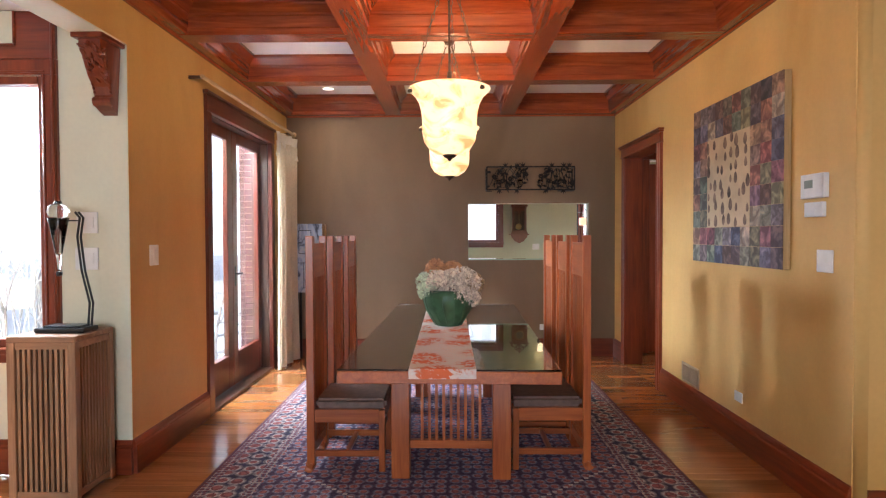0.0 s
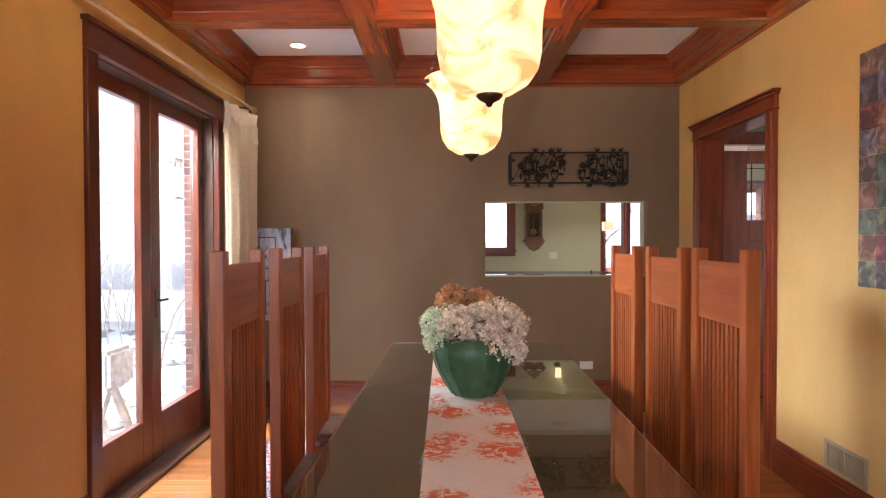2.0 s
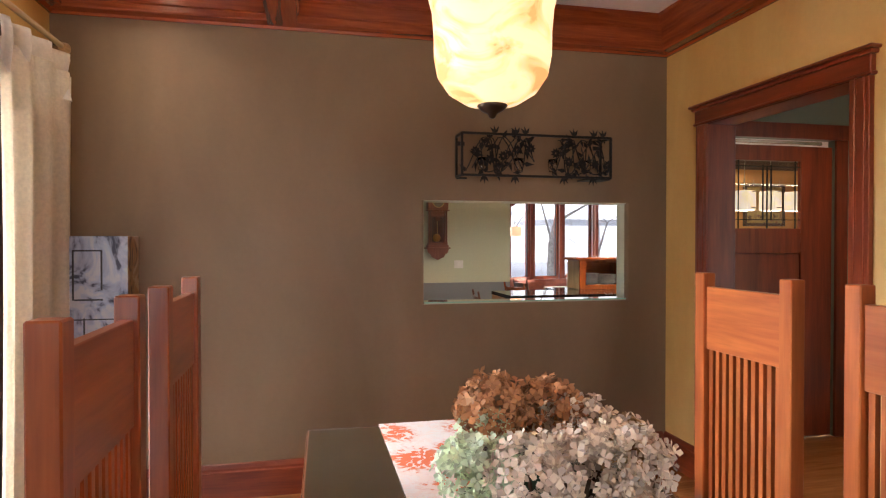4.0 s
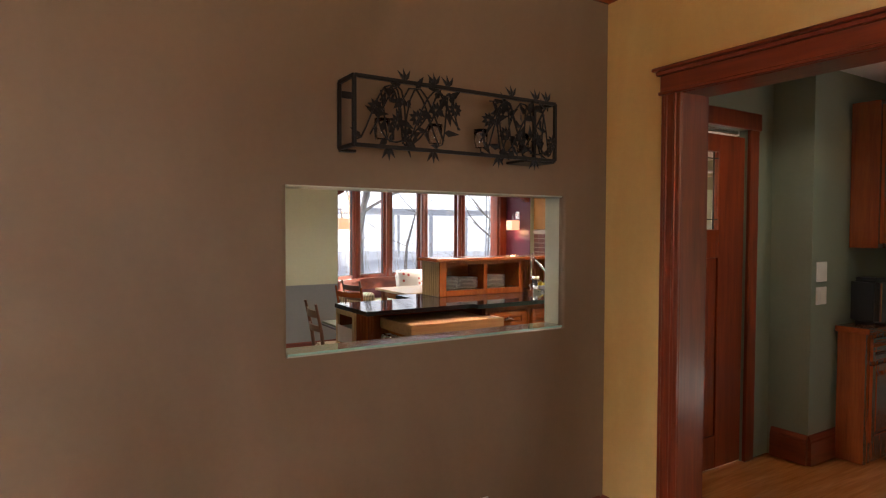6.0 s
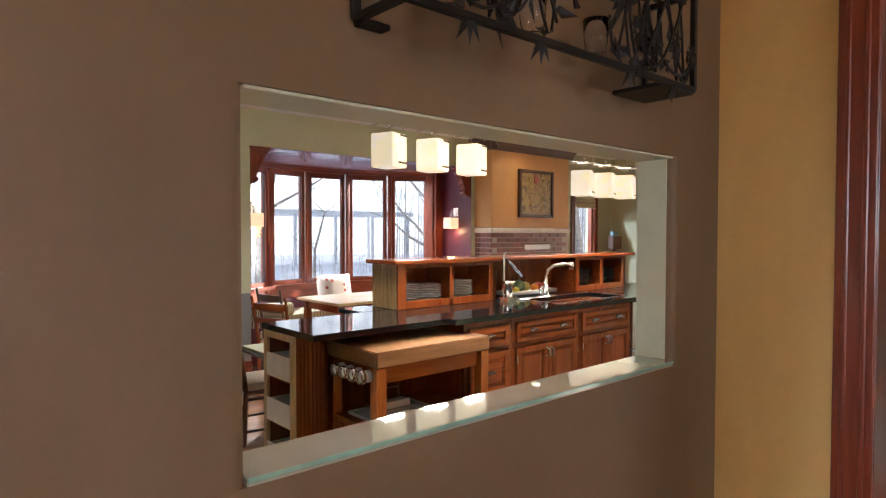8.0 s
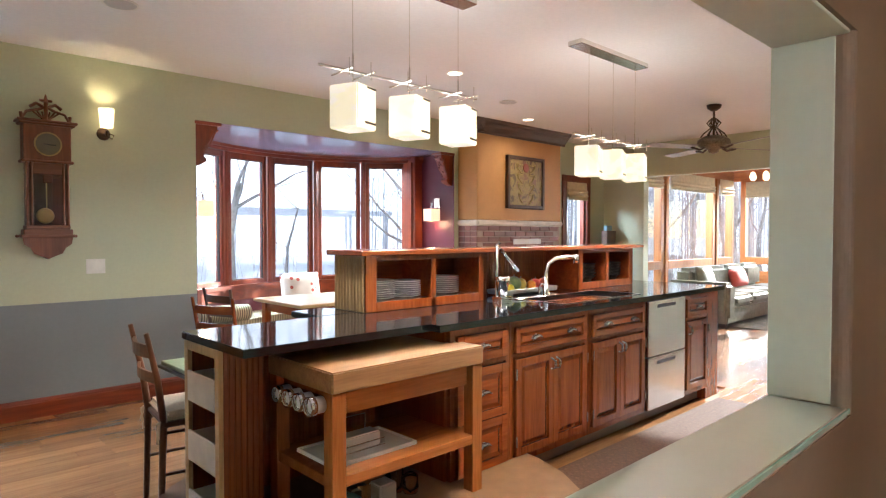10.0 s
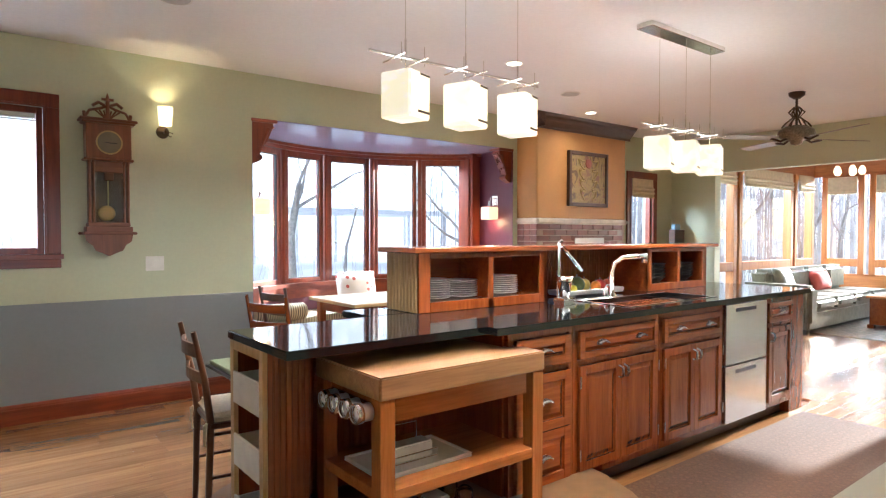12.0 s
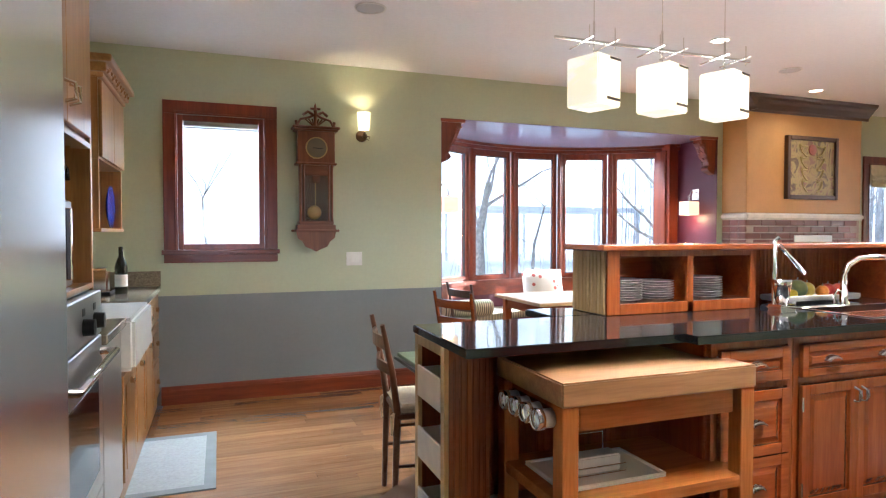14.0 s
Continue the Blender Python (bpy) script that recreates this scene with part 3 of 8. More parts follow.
corbel("corbel", (-1.905, 3.40, 2.42), -90, "carved dark cherry corbel under the plaster header")
corbel("corbel", (2.464, 11.90, 2.36), 0, "carved dark cherry corbel in the bay")
corbel("corbel", (5.616, 11.90, 2.36), 180, "carved dark cherry corbel against the plum wall")


# framed windows
def framed_window(name, x0, x1, z0, z1, y, label, casing=0.1, sill=True, facing=-1, thick=0.16):
    """A fixed window in a wall whose room face is at y; facing -1: the room is towards -y."""
    w = thing(name, label, "window")
    tagged(w, kind="structure")
    f = facing
    ys = lambda a, b: (min(y + f * a, y + f * b), max(y + f * a, y + f * b))
    c = casing
    part("casing", boxes([(x0 - c, x0, *ys(-0.01, 0.022), z0, z1), (x1, x1 + c, *ys(-0.01, 0.022), z0, z1), (x0 - c, x1 + c, *ys(-0.01, 0.024), z1, z1 + c),
                          (x0 - 0.022, x0 - 0.01, *ys(0.02, 0.03), z0, z1), (x1 + 0.01, x1 + 0.022, *ys(0.02, 0.03), z0, z1), (x0 - 0.022, x1 + 0.022, *ys(0.02, 0.03), z1 + 0.01, z1 + 0.022)], 0.003), TRIM["z"], w)
    part("window_sill", boxes([(x0 - c - 0.015, x1 + c + 0.015, *ys(-0.02, 0.045), z0 - 0.035, z0), (x0 - c, x1 + c, *ys(0.0, 0.02), z0 - c, z0 - 0.035)], 0.004), TRIM["x"], w)
    part("window_frame", boxes([(x0, x0 + 0.04, *ys(-0.09, -0.01), z0, z1), (x1 - 0.04, x1, *ys(-0.09, -0.01), z0, z1), (x0 + 0.04, x1 - 0.04, *ys(-0.09, -0.01), z0, z0 + 0.045), (x0 + 0.04, x1 - 0.04, *ys(-0.09, -0.01), z1 - 0.045, z1)], 0.004), TRIM["z"], w)
    p = part("pane", boxes([(x0 + 0.035, x1 - 0.035, *ys(-0.056, -0.05), z0 + 0.04, z1 - 0.04)]), GLASS, w, "clear glass pane")
    p.visible_shadow = False
    return w


kw = framed_window("window_7", 0.29, 0.935, 1.20, 2.25, KY, "square window with a dark cherry frame")
part("blind_rail", boxes([(0.335, 0.89, KY + 0.01, KY + 0.04, 2.165, 2.203), (0.335, 0.89, KY + 0.012, KY + 0.038, 2.150, 2.158)], 0.002), NICKEL, kw, "raised grey blind")
w2 = framed_window("window_8", 7.95, 8.48, 0.95, 2.15, KY, "narrow window with a dark cherry frame")
SHADEC = plain("blind_linen", (0.62, 0.55, 0.38), 0.8, 0, 0.1, 20)


def roman_blind(x0, x1, y, z0, z1, parent):
    """A folded linen blind hung in front of a window."""
    bm = bmesh.new()
    prof = [(0.0, z1), (-0.02, z1), (-0.025, z0 + 0.16), (-0.05, z0 + 0.13), (-0.03, z0 + 0.10), (-0.055, z0 + 0.07), (-0.03, z0 + 0.045), (-0.045, z0), (-0.015, z0 + 0.01), (0.0, z0 + 0.1)]
    ends = [[bm.verts.new((x, y + u, v)) for u, v in prof] for x in (x0, x1)]
    for i in range(len(prof)):
        j = (i + 1) % len(prof)
        bm.faces.new((ends[0][i], ends[1][i], ends[1][j], ends[0][j]))
    bm.faces.new(ends[0])
    bm.faces.new(ends[1][::-1])
    bmesh.ops.recalc_face_normals(bm, faces=bm.faces[:])
    return part("blind", bm, SHADEC, parent, "folded cream linen blind")


roman_blind(7.96, 8.47, KY - 0.005, 1.88, 2.15, w2)
aw = framed_window("window_9", -3.40, -2.285, 0.72, 2.25, 3.40, "tall alcove window with a dark cherry frame and a panelled head", 0.085)
part("head_board", boxes([(-3.485, -2.20, 3.372, 3.40, 2.336, 2.598)], 0.003), TRIM["x"], aw, "wide cherry head board")
part("head_panel", boxes([(-3.44, -2.43, 3.366, 3.371, 2.42, 2.597)], 0.002), CREAM, aw, "cream panel set in the head board")
part("head_moulding", boxes([(-3.44, -2.415, 3.360, 3.371, 2.405, 2.419), (-2.429, -2.415, 3.360, 3.371, 2.42, 2.597)], 0.003), TRIM["x"], aw)
part("edge_bead", boxes([(-2.222, -2.205, 3.362, 3.377, 0.72, 2.597)], 0.004), TRIM["z"], aw)

# chimney breast
setting("chimney_breast", boxes([(5.68, 7.36, 11.49, 11.82, 1.54, 2.66)], 0.008), ADOBE, "adobe-coloured plaster chimney breast")
MORTAR = plain("mortar", (0.40, 0.30, 0.24), 0.9)
chim = setting("chimney_base", boxes([(5.69, 7.35, 11.50, 11.82, 0.0, 1.47)]), MORTAR, "red brick chimney base with pale joints")
setting("chimney_ledge", boxes([(5.655, 7.385, 11.455, 11.82, 1.47, 1.54)], 0.018, 3), plain("ledge_stone", (0.66, 0.58, 0.50), 0.6, 0, 0.12), "pale stone ledge")
setting("chimney_crown", extrude([(11.49, 2.58), (11.475, 2.58), (11.47, 2.61), (11.45, 2.63), (11.42, 2.66), (11.40, 2.69), (11.37, 2.71), (11.36, 2.741), (11.49, 2.741)], "x", 5.60, 7.44), DARKWOOD["x"], "dark moulded crown of the chimney")
setting("chimney_crown_side", extrude([(5.68, 2.58), (5.665, 2.58), (5.66, 2.61), (5.64, 2.63), (5.61, 2.66), (5.59, 2.69), (5.56, 2.71), (5.55, 2.7405), (5.68, 2.7405)], "y", 11.361, 11.82), DARKWOOD["y"], "dark moulded crown of the chimney")

# ---- sunroom ----
PINET = {a: wood("fir_trim_" + a, (0.40, 0.13, 0.025), (0.60, 0.24, 0.06), a, 0.35, 0.2) for a in "xyz"}
setting("wall_sunroom_north", boxes([(9.15, 13.55, 11.50, 11.62, 0, 0.28), (9.15, 13.55, 11.50, 11.62, 2.45, 2.95), (10.32, 10.40, 11.50, 11.62, 0.28, 2.45), (12.41, 12.49, 11.50, 11.62, 0.28, 2.45), (13.33, 13.42, 11.50, 11.62, 0.28, 2.45)]), PINET["x"], "honey-coloured wood wall under the windows")
setting("wall_sunroom_east", boxes([(13.42, 13.55, 5.3, 11.5, 0, 0.62), (13.42, 13.55, 5.3, 11.5, 2.45, 2.95)]), PINET["y"], "honey-coloured wood wall under the windows")
setting("wall_sunroom_south", boxes([(4.3, 13.55, 5.3, 5.4, 0, 2.95)]), SAGE, "sage painted wall")
# first box is an unseen stub, added to cut the sun patch's south edge
setting("wall_sunroom_west", boxes([(9.03, 9.15, 6.87, 7.57, 0, 2.74), (5.5, 9.15, 6.70, 6.78, 0, 2.95)]), SAGE, "sage painted wall")
setting("ceiling_sunroom", boxes([(9.15, 13.55, 5.3, 11.62, 2.95, 3.05)]), PINET["x"], "honey-coloured board ceiling")
for i, (a, b) in enumerate(((9.20, 10.27), (10.45, 12.36), (12.54, 13.28))):
    w = thing("window_%d" % (10 + i), "tall sunroom window with honey-coloured frame", "window", "sunroom windows")
    tagged(w, kind="structure")
    part("window_frame", boxes([(a - 0.05, a + 0.05, 11.46, 11.60, 0.28, 2.45), (b - 0.05, b + 0.05, 11.46, 11.60, 0.28, 2.45), (a + 0.05, b - 0.05, 11.46, 11.60, 0.28, 0.34), (a + 0.05, b - 0.05, 11.46, 11.60, 0.76, 0.90), (a + 0.05, b - 0.05, 11.46, 11.60, 2.36, 2.45)], 0.006), PINET["z"], w)
    p = part("pane", boxes([(a + 0.04, b - 0.04, 11.53, 11.536, 0.33, 0.77), (a + 0.04, b - 0.04, 11.53, 11.536, 0.89, 2.37)]), GLASS, w)
    p.visible_shadow = False
    roman_blind(a + 0.06, b - 0.06, 11.45, 2.14, 2.45, w)
for i, (a, b) in enumerate(((10.70, 11.30), (9.55, 10.52), (8.55, 9.45), (7.50, 8.45), (6.45, 7.40), (5.45, 6.35))):
    w = thing("window_%d" % (20 + i), "tall sunroom window with honey-coloured frame", "window", "sunroom windows")
    tagged(w, kind="structure")
    part("window_frame", boxes([(13.38, 13.52, a - 0.05, a + 0.05, 0.62, 2.45), (13.38, 13.52, b - 0.05, b + 0.05, 0.62, 2.45), (13.38, 13.52, a + 0.05, b - 0.05, 0.76, 0.90), (13.38, 13.52, a + 0.05, b - 0.05, 2.36, 2.45)], 0.006), PINET["z"], w)
    p = part("pane", boxes([(13.45, 13.456, a + 0.04, b - 0.04, 0.73, 2.37)]), GLASS, w)
    p.visible_shadow = False
    part("blind", boxes([(13.34, 13.38, a + 0.06, b - 0.06, 2.12, 2.42), (13.33, 13.385, a + 0.06, b - 0.06, 2.10, 2.15)], 0.01), SHADEC, w, "folded cream linen blind")

# ---- dining table ----
table = thing("dining_table", "long cherry dining table with a glass top on a slatted base", "table", at=(-0.086, 0, 0), turn=-1.36)
part("tabletop", boxes([(-0.532, 0.532, 2.845, 5.54, 0.645, 0.705)], 0.004), CHERRY["y"], table)
# added sheet: its olive-brown puts the taupe wall's reflection into colour
part("inset_panel", boxes([(-0.522, 0.522, 2.855, 5.53, 0.7051, 0.7062)]), plain("wall_reflection_olive", (0.15, 0.112, 0.068), 0.25, 0.0, 0.12, 5.0), table, "olive-brown sheet imitating the wall's reflection in the glass")
part("glass_top", boxes([(-0.530, 0.530, 2.848, 5.537, 0.7065, 0.715)], 0.002), TABLEGLASS, table, "clear glass sheet with a dark edge")
part("apron", boxes([(-0.33, 0.33, 3.34, 3.365, 0.59, 0.644), (-0.33, 0.33, 5.00, 5.025, 0.59, 0.644), (-0.30, -0.275, 3.37, 5.0, 0.57, 0.644), (0.275, 0.30, 3.37, 5.0, 0.57, 0.644)], 0.002), CHERRY["x"], table)
for sx in (-1, 1):
    for y in (3.30, 4.98):
        x = sx * 0.278
        part("leg", boxes([(x - 0.05, x + 0.05, y, y + 0.10, 0.008, 0.644)], 0.004), CHERRY["z"], table)
for y in (3.345, 5.025):
    part("stretcher", boxes([(-0.228, 0.228, y - 0.02, y + 0.02, 0.17, 0.215)], 0.003), CHERRY["x"], table)
    for k in range(9):
        x = -0.16 + 0.04 * k
        part("slat", boxes([(x - 0.008, x + 0.008, y - 0.012, y + 0.012, 0.215, 0.60)], 0.001), CHERRY["z"], table)

# ---- dining chairs ----
chair = thing("dining_chair", "tall-backed cherry dining chair with vertical slats and a brown leather seat", "chair", "chairs round the dining table", (-0.80, 3.595, 0), 0)
W2 = 0.179
for s in (-1, 1):
    part("post", boxes([(-0.022, 0.022, s * W2 - 0.022, s * W2 + 0.022, 0.05, 1.345)], 0.003), CHERRY["z"], chair)
    bm = bmesh.new()
    tube(bm, [(0, s * W2, 0.06), (-0.008, s * W2, 0.03), (-0.022, s * W2, 0.009)], [0.030, 0.030, 0.032], 4)
    part("foot", bm, CHERRY["z"], chair)
    part("front_leg", boxes([(0.385, 0.42, s * W2 - 0.018, s * W2 + 0.018, 0.009, 0.36)], 0.003), CHERRY["z"], chair)
    part("side_rail", boxes([(0.022, 0.385, s * W2 - 0.014, s * W2 + 0.014, 0.29, 0.365)], 0.002), CHERRY["x"], chair)
    part("side_stretcher", boxes([(0.022, 0.385, s * W2 - 0.010, s * W2 + 0.010, 0.095, 0.13)], 0.002), CHERRY["x"], chair)
part("back_panel", boxes([(-0.012, 0.012, -W2 + 0.022, W2 - 0.022, 1.105, 1.302)], 0.002), CHERRY["y"], chair)
part("bottom_rail", boxes([(-0.014, 0.014, -W2 + 0.022, W2 - 0.022, 0.10, 0.16)], 0.002), CHERRY["y"], chair)
part("front_rail", boxes([(0.39, 0.415, -W2 + 0.018, W2 - 0.018, 0.29, 0.365)], 0.002), CHERRY["y"], chair)
part("cross_stretcher", boxes([(0.19, 0.215, -W2 + 0.01, W2 - 0.01, 0.10, 0.125)], 0.002), CHERRY["y"], chair)
part("front_stretcher", boxes([(0.38, 0.40, -W2 + 0.018, W2 - 0.018, 0.20, 0.225)], 0.002), CHERRY["y"], chair)
for k in range(10):
    y = -0.1395 + 0.031 * k
    part("back_slat", boxes([(-0.008, 0.008, y - 0.0085, y + 0.0085, 0.16, 1.105)], 0.001), CHERRY["z"], chair)
part("seat", boxes([(0.024, 0.43, -W2 - 0.012, W2 + 0.012, 0.366, 0.425)], 0.018, 3), LEATHER, chair, "brown leather seat pad")
for x, y, r in ((-0.80, 4.19, 0), (-0.80, 4.785, 0), (0.765, 3.63, 180), (0.765, 4.125, 180), (0.765, 4.685, 180)):
    copy_thing(chair, pose(x, y, 0, 0, 0, r))

# ---- rug ----


def rug_mat(name, ground_c, accents, scale, thresh):
    m, nt, b = nodes_of(name, 0.95)
    v = coords(nt)
    vo = nt.nodes.new("ShaderNodeTexVoronoi")
    vo.inputs["Scale"].default_value, vo.inputs["Randomness"].default_value = scale, 0.35
    nt.links.new(v, vo.inputs["Vector"])
    flowers = ramp_of(nt, vo.outputs["Distance"], [(0.0, accents[0]), (thresh * 0.55, accents[0]), (thresh * 0.6, accents[1]), (thresh, ground_c)])
    v2 = nt.nodes.new("ShaderNodeTexVoronoi")
    v2.inputs["Scale"].default_value, v2.feature = scale * 1.9, "DISTANCE_TO_EDGE"
    nt.links.new(v, v2.inputs["Vector"])
    vines = ramp_of(nt, v2.outputs["Distance"], [(0.0, accents[2]), (0.07, accents[2]), (0.11, (1, 1, 1))])
    col = mix_of(nt, flowers, vines, 0.75, "MULTIPLY")
    pile = noise_of(nt, v, 160.0, 2.0)
    col = mix_of(nt, col, ramp_of(nt, pile, [(0.3, (0.6, 0.6, 0.6)), (0.7, (1, 1, 1))]), 0.7, "MULTIPLY")
    nt.links.new(col, b.inputs["Base Color"])
    bump_of(nt, b, pile, 0.5, 0.003)
    return m


FIELD = rug_mat("rug_field", (0.085, 0.042, 0.085), [(0.40, 0.13, 0.11), (0.38, 0.34, 0.38), (0.45, 0.42, 0.60)], 15.0, 0.55)
BORDER = rug_mat("rug_border", (0.035, 0.032, 0.080), [(0.34, 0.11, 0.10), (0.60, 0.52, 0.47), (0.34, 0.30, 0.36)], 11.0, 0.60)
GUARD = rug_mat("rug_guard", (0.50, 0.40, 0.36), [(0.20, 0.05, 0.06), (0.05, 0.05, 0.13), (0.6, 0.5, 0.5)], 30.0, 0.55)
rug = thing("area_rug", "navy and burgundy patterned wool rug under the table", "rug")
RX0, RX1, RY0, RY1 = -1.36, 1.30, 1.75, 6.15


def rug_ring(i, o, z):
    return boxes([(RX0 + i, RX1 - i, RY0 + i, RY0 + o, 0.0005, z), (RX0 + i, RX1 - i, RY1 - o, RY1 - i, 0.0005, z), (RX0 + i, RX0 + o, RY0 + o, RY1 - o, 0.0005, z), (RX1 - o, RX1 - i, RY0 + o, RY1 - o, 0.0005, z)])


part("edge_binding", rug_ring(0.0, 0.02, 0.007), plain("rug_binding", (0.10, 0.03, 0.04), 0.95), rug)
part("outer_guard", rug_ring(0.02, 0.075, 0.008), GUARD, rug, "pale narrow guard stripe")
part("border", rug_ring(0.075, 0.27, 0.008), BORDER, rug, "navy border with florals")
part("inner_guard", rug_ring(0.27, 0.32, 0.008), GUARD, rug, "pale narrow guard stripe")
part("field", boxes([(RX0 + 0.32, RX1 - 0.32, RY0 + 0.32, RY1 - 0.32, 0.0005, 0.008)]), FIELD, rug, "dark plum patterned field")
mx = (RX0 + RX1) / 2
IVORY = plain("rug_ivory", (0.5, 0.44, 0.4), 0.95)
for sx in (-1, 1):
    bmz = bmesh.new()
    for k in range(26):
        t = k / 25
        x, y = mx + sx * (0.12 + 0.85 * t), 2.75 + 0.75 * t
        box(bmz, x - 0.012, x + 0.012, y - 0.009, y + 0.009, 0.0076, 0.0086)
    part("medallion_outline", bmz, IVORY, rug, "ivory zigzag medallion outline")

# ---- runner, bowl and flowers ----


def runner_mat():
    m, nt, b = nodes_of("runner_cloth", 0.85)
    v = coords(nt, (1.0, 0.9, 1))
    vo = nt.nodes.new("ShaderNodeTexVoronoi")
    vo.inputs["Scale"].default_value, vo.inputs["Randomness"].default_value = 4.6, 0.7
    nt.links.new(mix_of(nt, v, (0, 0, 0), 0.0), vo.inputs["Vector"])
    wob = noise_of(nt, v, 26.0, 4.0, 1.5)
    add = nt.nodes.new("ShaderNodeMath")
    add.operation = "MULTIPLY_ADD"
    nt.links.new(wob, add.inputs[0])
    add.inputs[1].default_value = 0.55
    nt.links.new(vo.outputs["Distance"], add.inputs[2])
    col = ramp_of(nt, add.outputs[0], [(0.60, (0.72, 0.15, 0.05)), (0.68, (0.66, 0.22, 0.12)), (0.74, (0.72, 0.52, 0.44)), (0.85, (0.74, 0.66, 0.60))])
    petals = ramp_of(nt, noise_of(nt, v, 15.0, 5.0, 2.4), [(0.52, (0, 0, 0)), (0.56, (1, 1, 1))])
    col = mix_of(nt, col, (0.76, 0.62, 0.54), petals)
    nt.links.new(col, b.inputs["Base Color"])
    bump_of(nt, b, noise_of(nt, v, 300.0, 2.0), 0.2, 0.001)
    return m


single("table_runner", boxes([(-0.207, 0.112, 2.842, 5.546, 0.7155, 0.7185), (-0.207, 0.112, 2.836, 2.8425, 0.672, 0.7185), (-0.207, 0.112, 5.5455, 5.552, 0.672, 0.7185)], 0.001), runner_mat(),
       "pale table runner printed with coral red flowers", "table runner")
BX, BY, BZ = -0.02, 4.235, 0.7187
bowl = thing("flower_bowl", "matte green ceramic bowl with raised ribs", "bowl", at=(BX, BY, BZ))
GREENC = plain("green_glaze", (0.055, 0.13, 0.062), 0.42, 0, 0.3, 18)
prof = [(0.0, 0.004), (0.07, 0.0), (0.085, 0.004), (0.115, 0.05), (0.148, 0.11), (0.165, 0.165), (0.166, 0.20), (0.150, 0.232), (0.140, 0.236), (0.136, 0.228), (0.150, 0.195), (0.148, 0.16), (0.10, 0.05), (0.0, 0.03)]
prof = [(r * 1.06, h * 1.06) for r, h in prof]
part("body", lathe(prof, 40), GREENC, bowl, "", True)
bm = bmesh.new()
for k in range(14):
    a = 2 * math.pi * k / 14
    pts = [(r * 1.004 * math.cos(a + d), r * 1.004 * math.sin(a + d), h) for (r, h), d in zip(prof[2:8], (0.16, 0.10, 0.03, 0.0, 0.0, 0.12))]
    tube(bm, pts, 0.0042, 5)
part("leaf_rib", bm, GREENC, bowl, "raised leaf veins")


def petal_ball(name, centre, radius, colour, count, seed, size):
    """A hydrangea head: several hundred small cupped petals round a centre, with stems below."""
    rnd = random.Random(seed)
    bm = bmesh.new()
    for k in range(count):
        d = Vector((rnd.gauss(0, 1), rnd.gauss(0, 1), rnd.gauss(0.25, 1))).normalized()
        r = radius * rnd.uniform(0.72, 1.06)
        m = Matrix.Translation(Vector(centre) + d * r) @ d.to_track_quat("Z", "Y").to_matrix().to_4x4() @ pose(0, 0, 0, rnd.uniform(-45, 45), rnd.uniform(-45, 45), rnd.uniform(0, 360))
        s = size * rnd.uniform(0.7, 1.3)
        for q in range(4):
            mm = m @ pose(0, 0, 0, 0, 0, 90 * q)
            vs = [bm.verts.new(mm @ Vector(p)) for p in ((0, 0, 0), (s * 0.8, -s * 0.5, s * 0.25), (s * 1.25, 0, s * 0.35), (s * 0.8, s * 0.5, s * 0.25))]
            bm.faces.new(vs)
    m, nt, b = nodes_of(name + "_petals", 0.75)
    ri = nt.nodes.new("ShaderNodeNewGeometry")
    nt.links.new(ramp_of(nt, ri.outputs["Random Per Island"], [(0.0, shade(colour, 0.6)), (0.5, colour), (1.0, shade(colour, 1.25))]), b.inputs["Base Color"])
    return bm, m


posy = thing("hydrangea_posy", "dried cream, brown and pale green hydrangea heads", "flowers", at=(BX, BY, BZ + 0.035))
bm = bmesh.new()
for k in range(16):
    a = 2.4 * k
    tube(bm, [(0.03 * math.cos(a), 0.03 * math.sin(a), 0.05), (0.09 * math.cos(a), 0.09 * math.sin(a), 0.26)], 0.004, 5)
part("stem", bm, plain("dry_stem", (0.10, 0.06, 0.03), 0.8), posy)
CREAMF, BROWNF, GREENF = (0.86, 0.72, 0.58), (0.52, 0.25, 0.11), (0.70, 0.80, 0.56)
for i, (c, r, colr, n) in enumerate((((0.03, -0.09, 0.275), 0.085, CREAMF, 230), ((0.14, -0.04, 0.265), 0.085, CREAMF, 230), ((-0.07, -0.08, 0.265), 0.08, CREAMF, 210), ((0.09, 0.08, 0.285), 0.085, CREAMF, 210),
                                      ((-0.09, 0.10, 0.345), 0.075, BROWNF, 230), ((0.03, 0.10, 0.335), 0.07, BROWNF, 190), ((-0.155, 0.0, 0.255), 0.075, GREENF, 190), ((0.175, 0.06, 0.255), 0.07, (0.55, 0.36, 0.17), 170),
                                      ((-0.165, -0.07, 0.205), 0.05, GREENF, 90), ((0.165, -0.08, 0.165), 0.055, CREAMF, 130), ((0.09, -0.14, 0.20), 0.055, CREAMF, 130), ((-0.10, 0.10, 0.27), 0.07, GREENF, 140))):
    bm, m = petal_ball("flower_%s" % "abcdefghijkl"[i], c, r, colr, n, 20 + i, 0.0125)
    part("flower_head", bm, m, posy)

# ---- chandeliers ----
ALAB = glow("alabaster_glow", (1.0, 0.76, 0.42), 0.92, (0.78, 0.40, 0.14), 5.5)


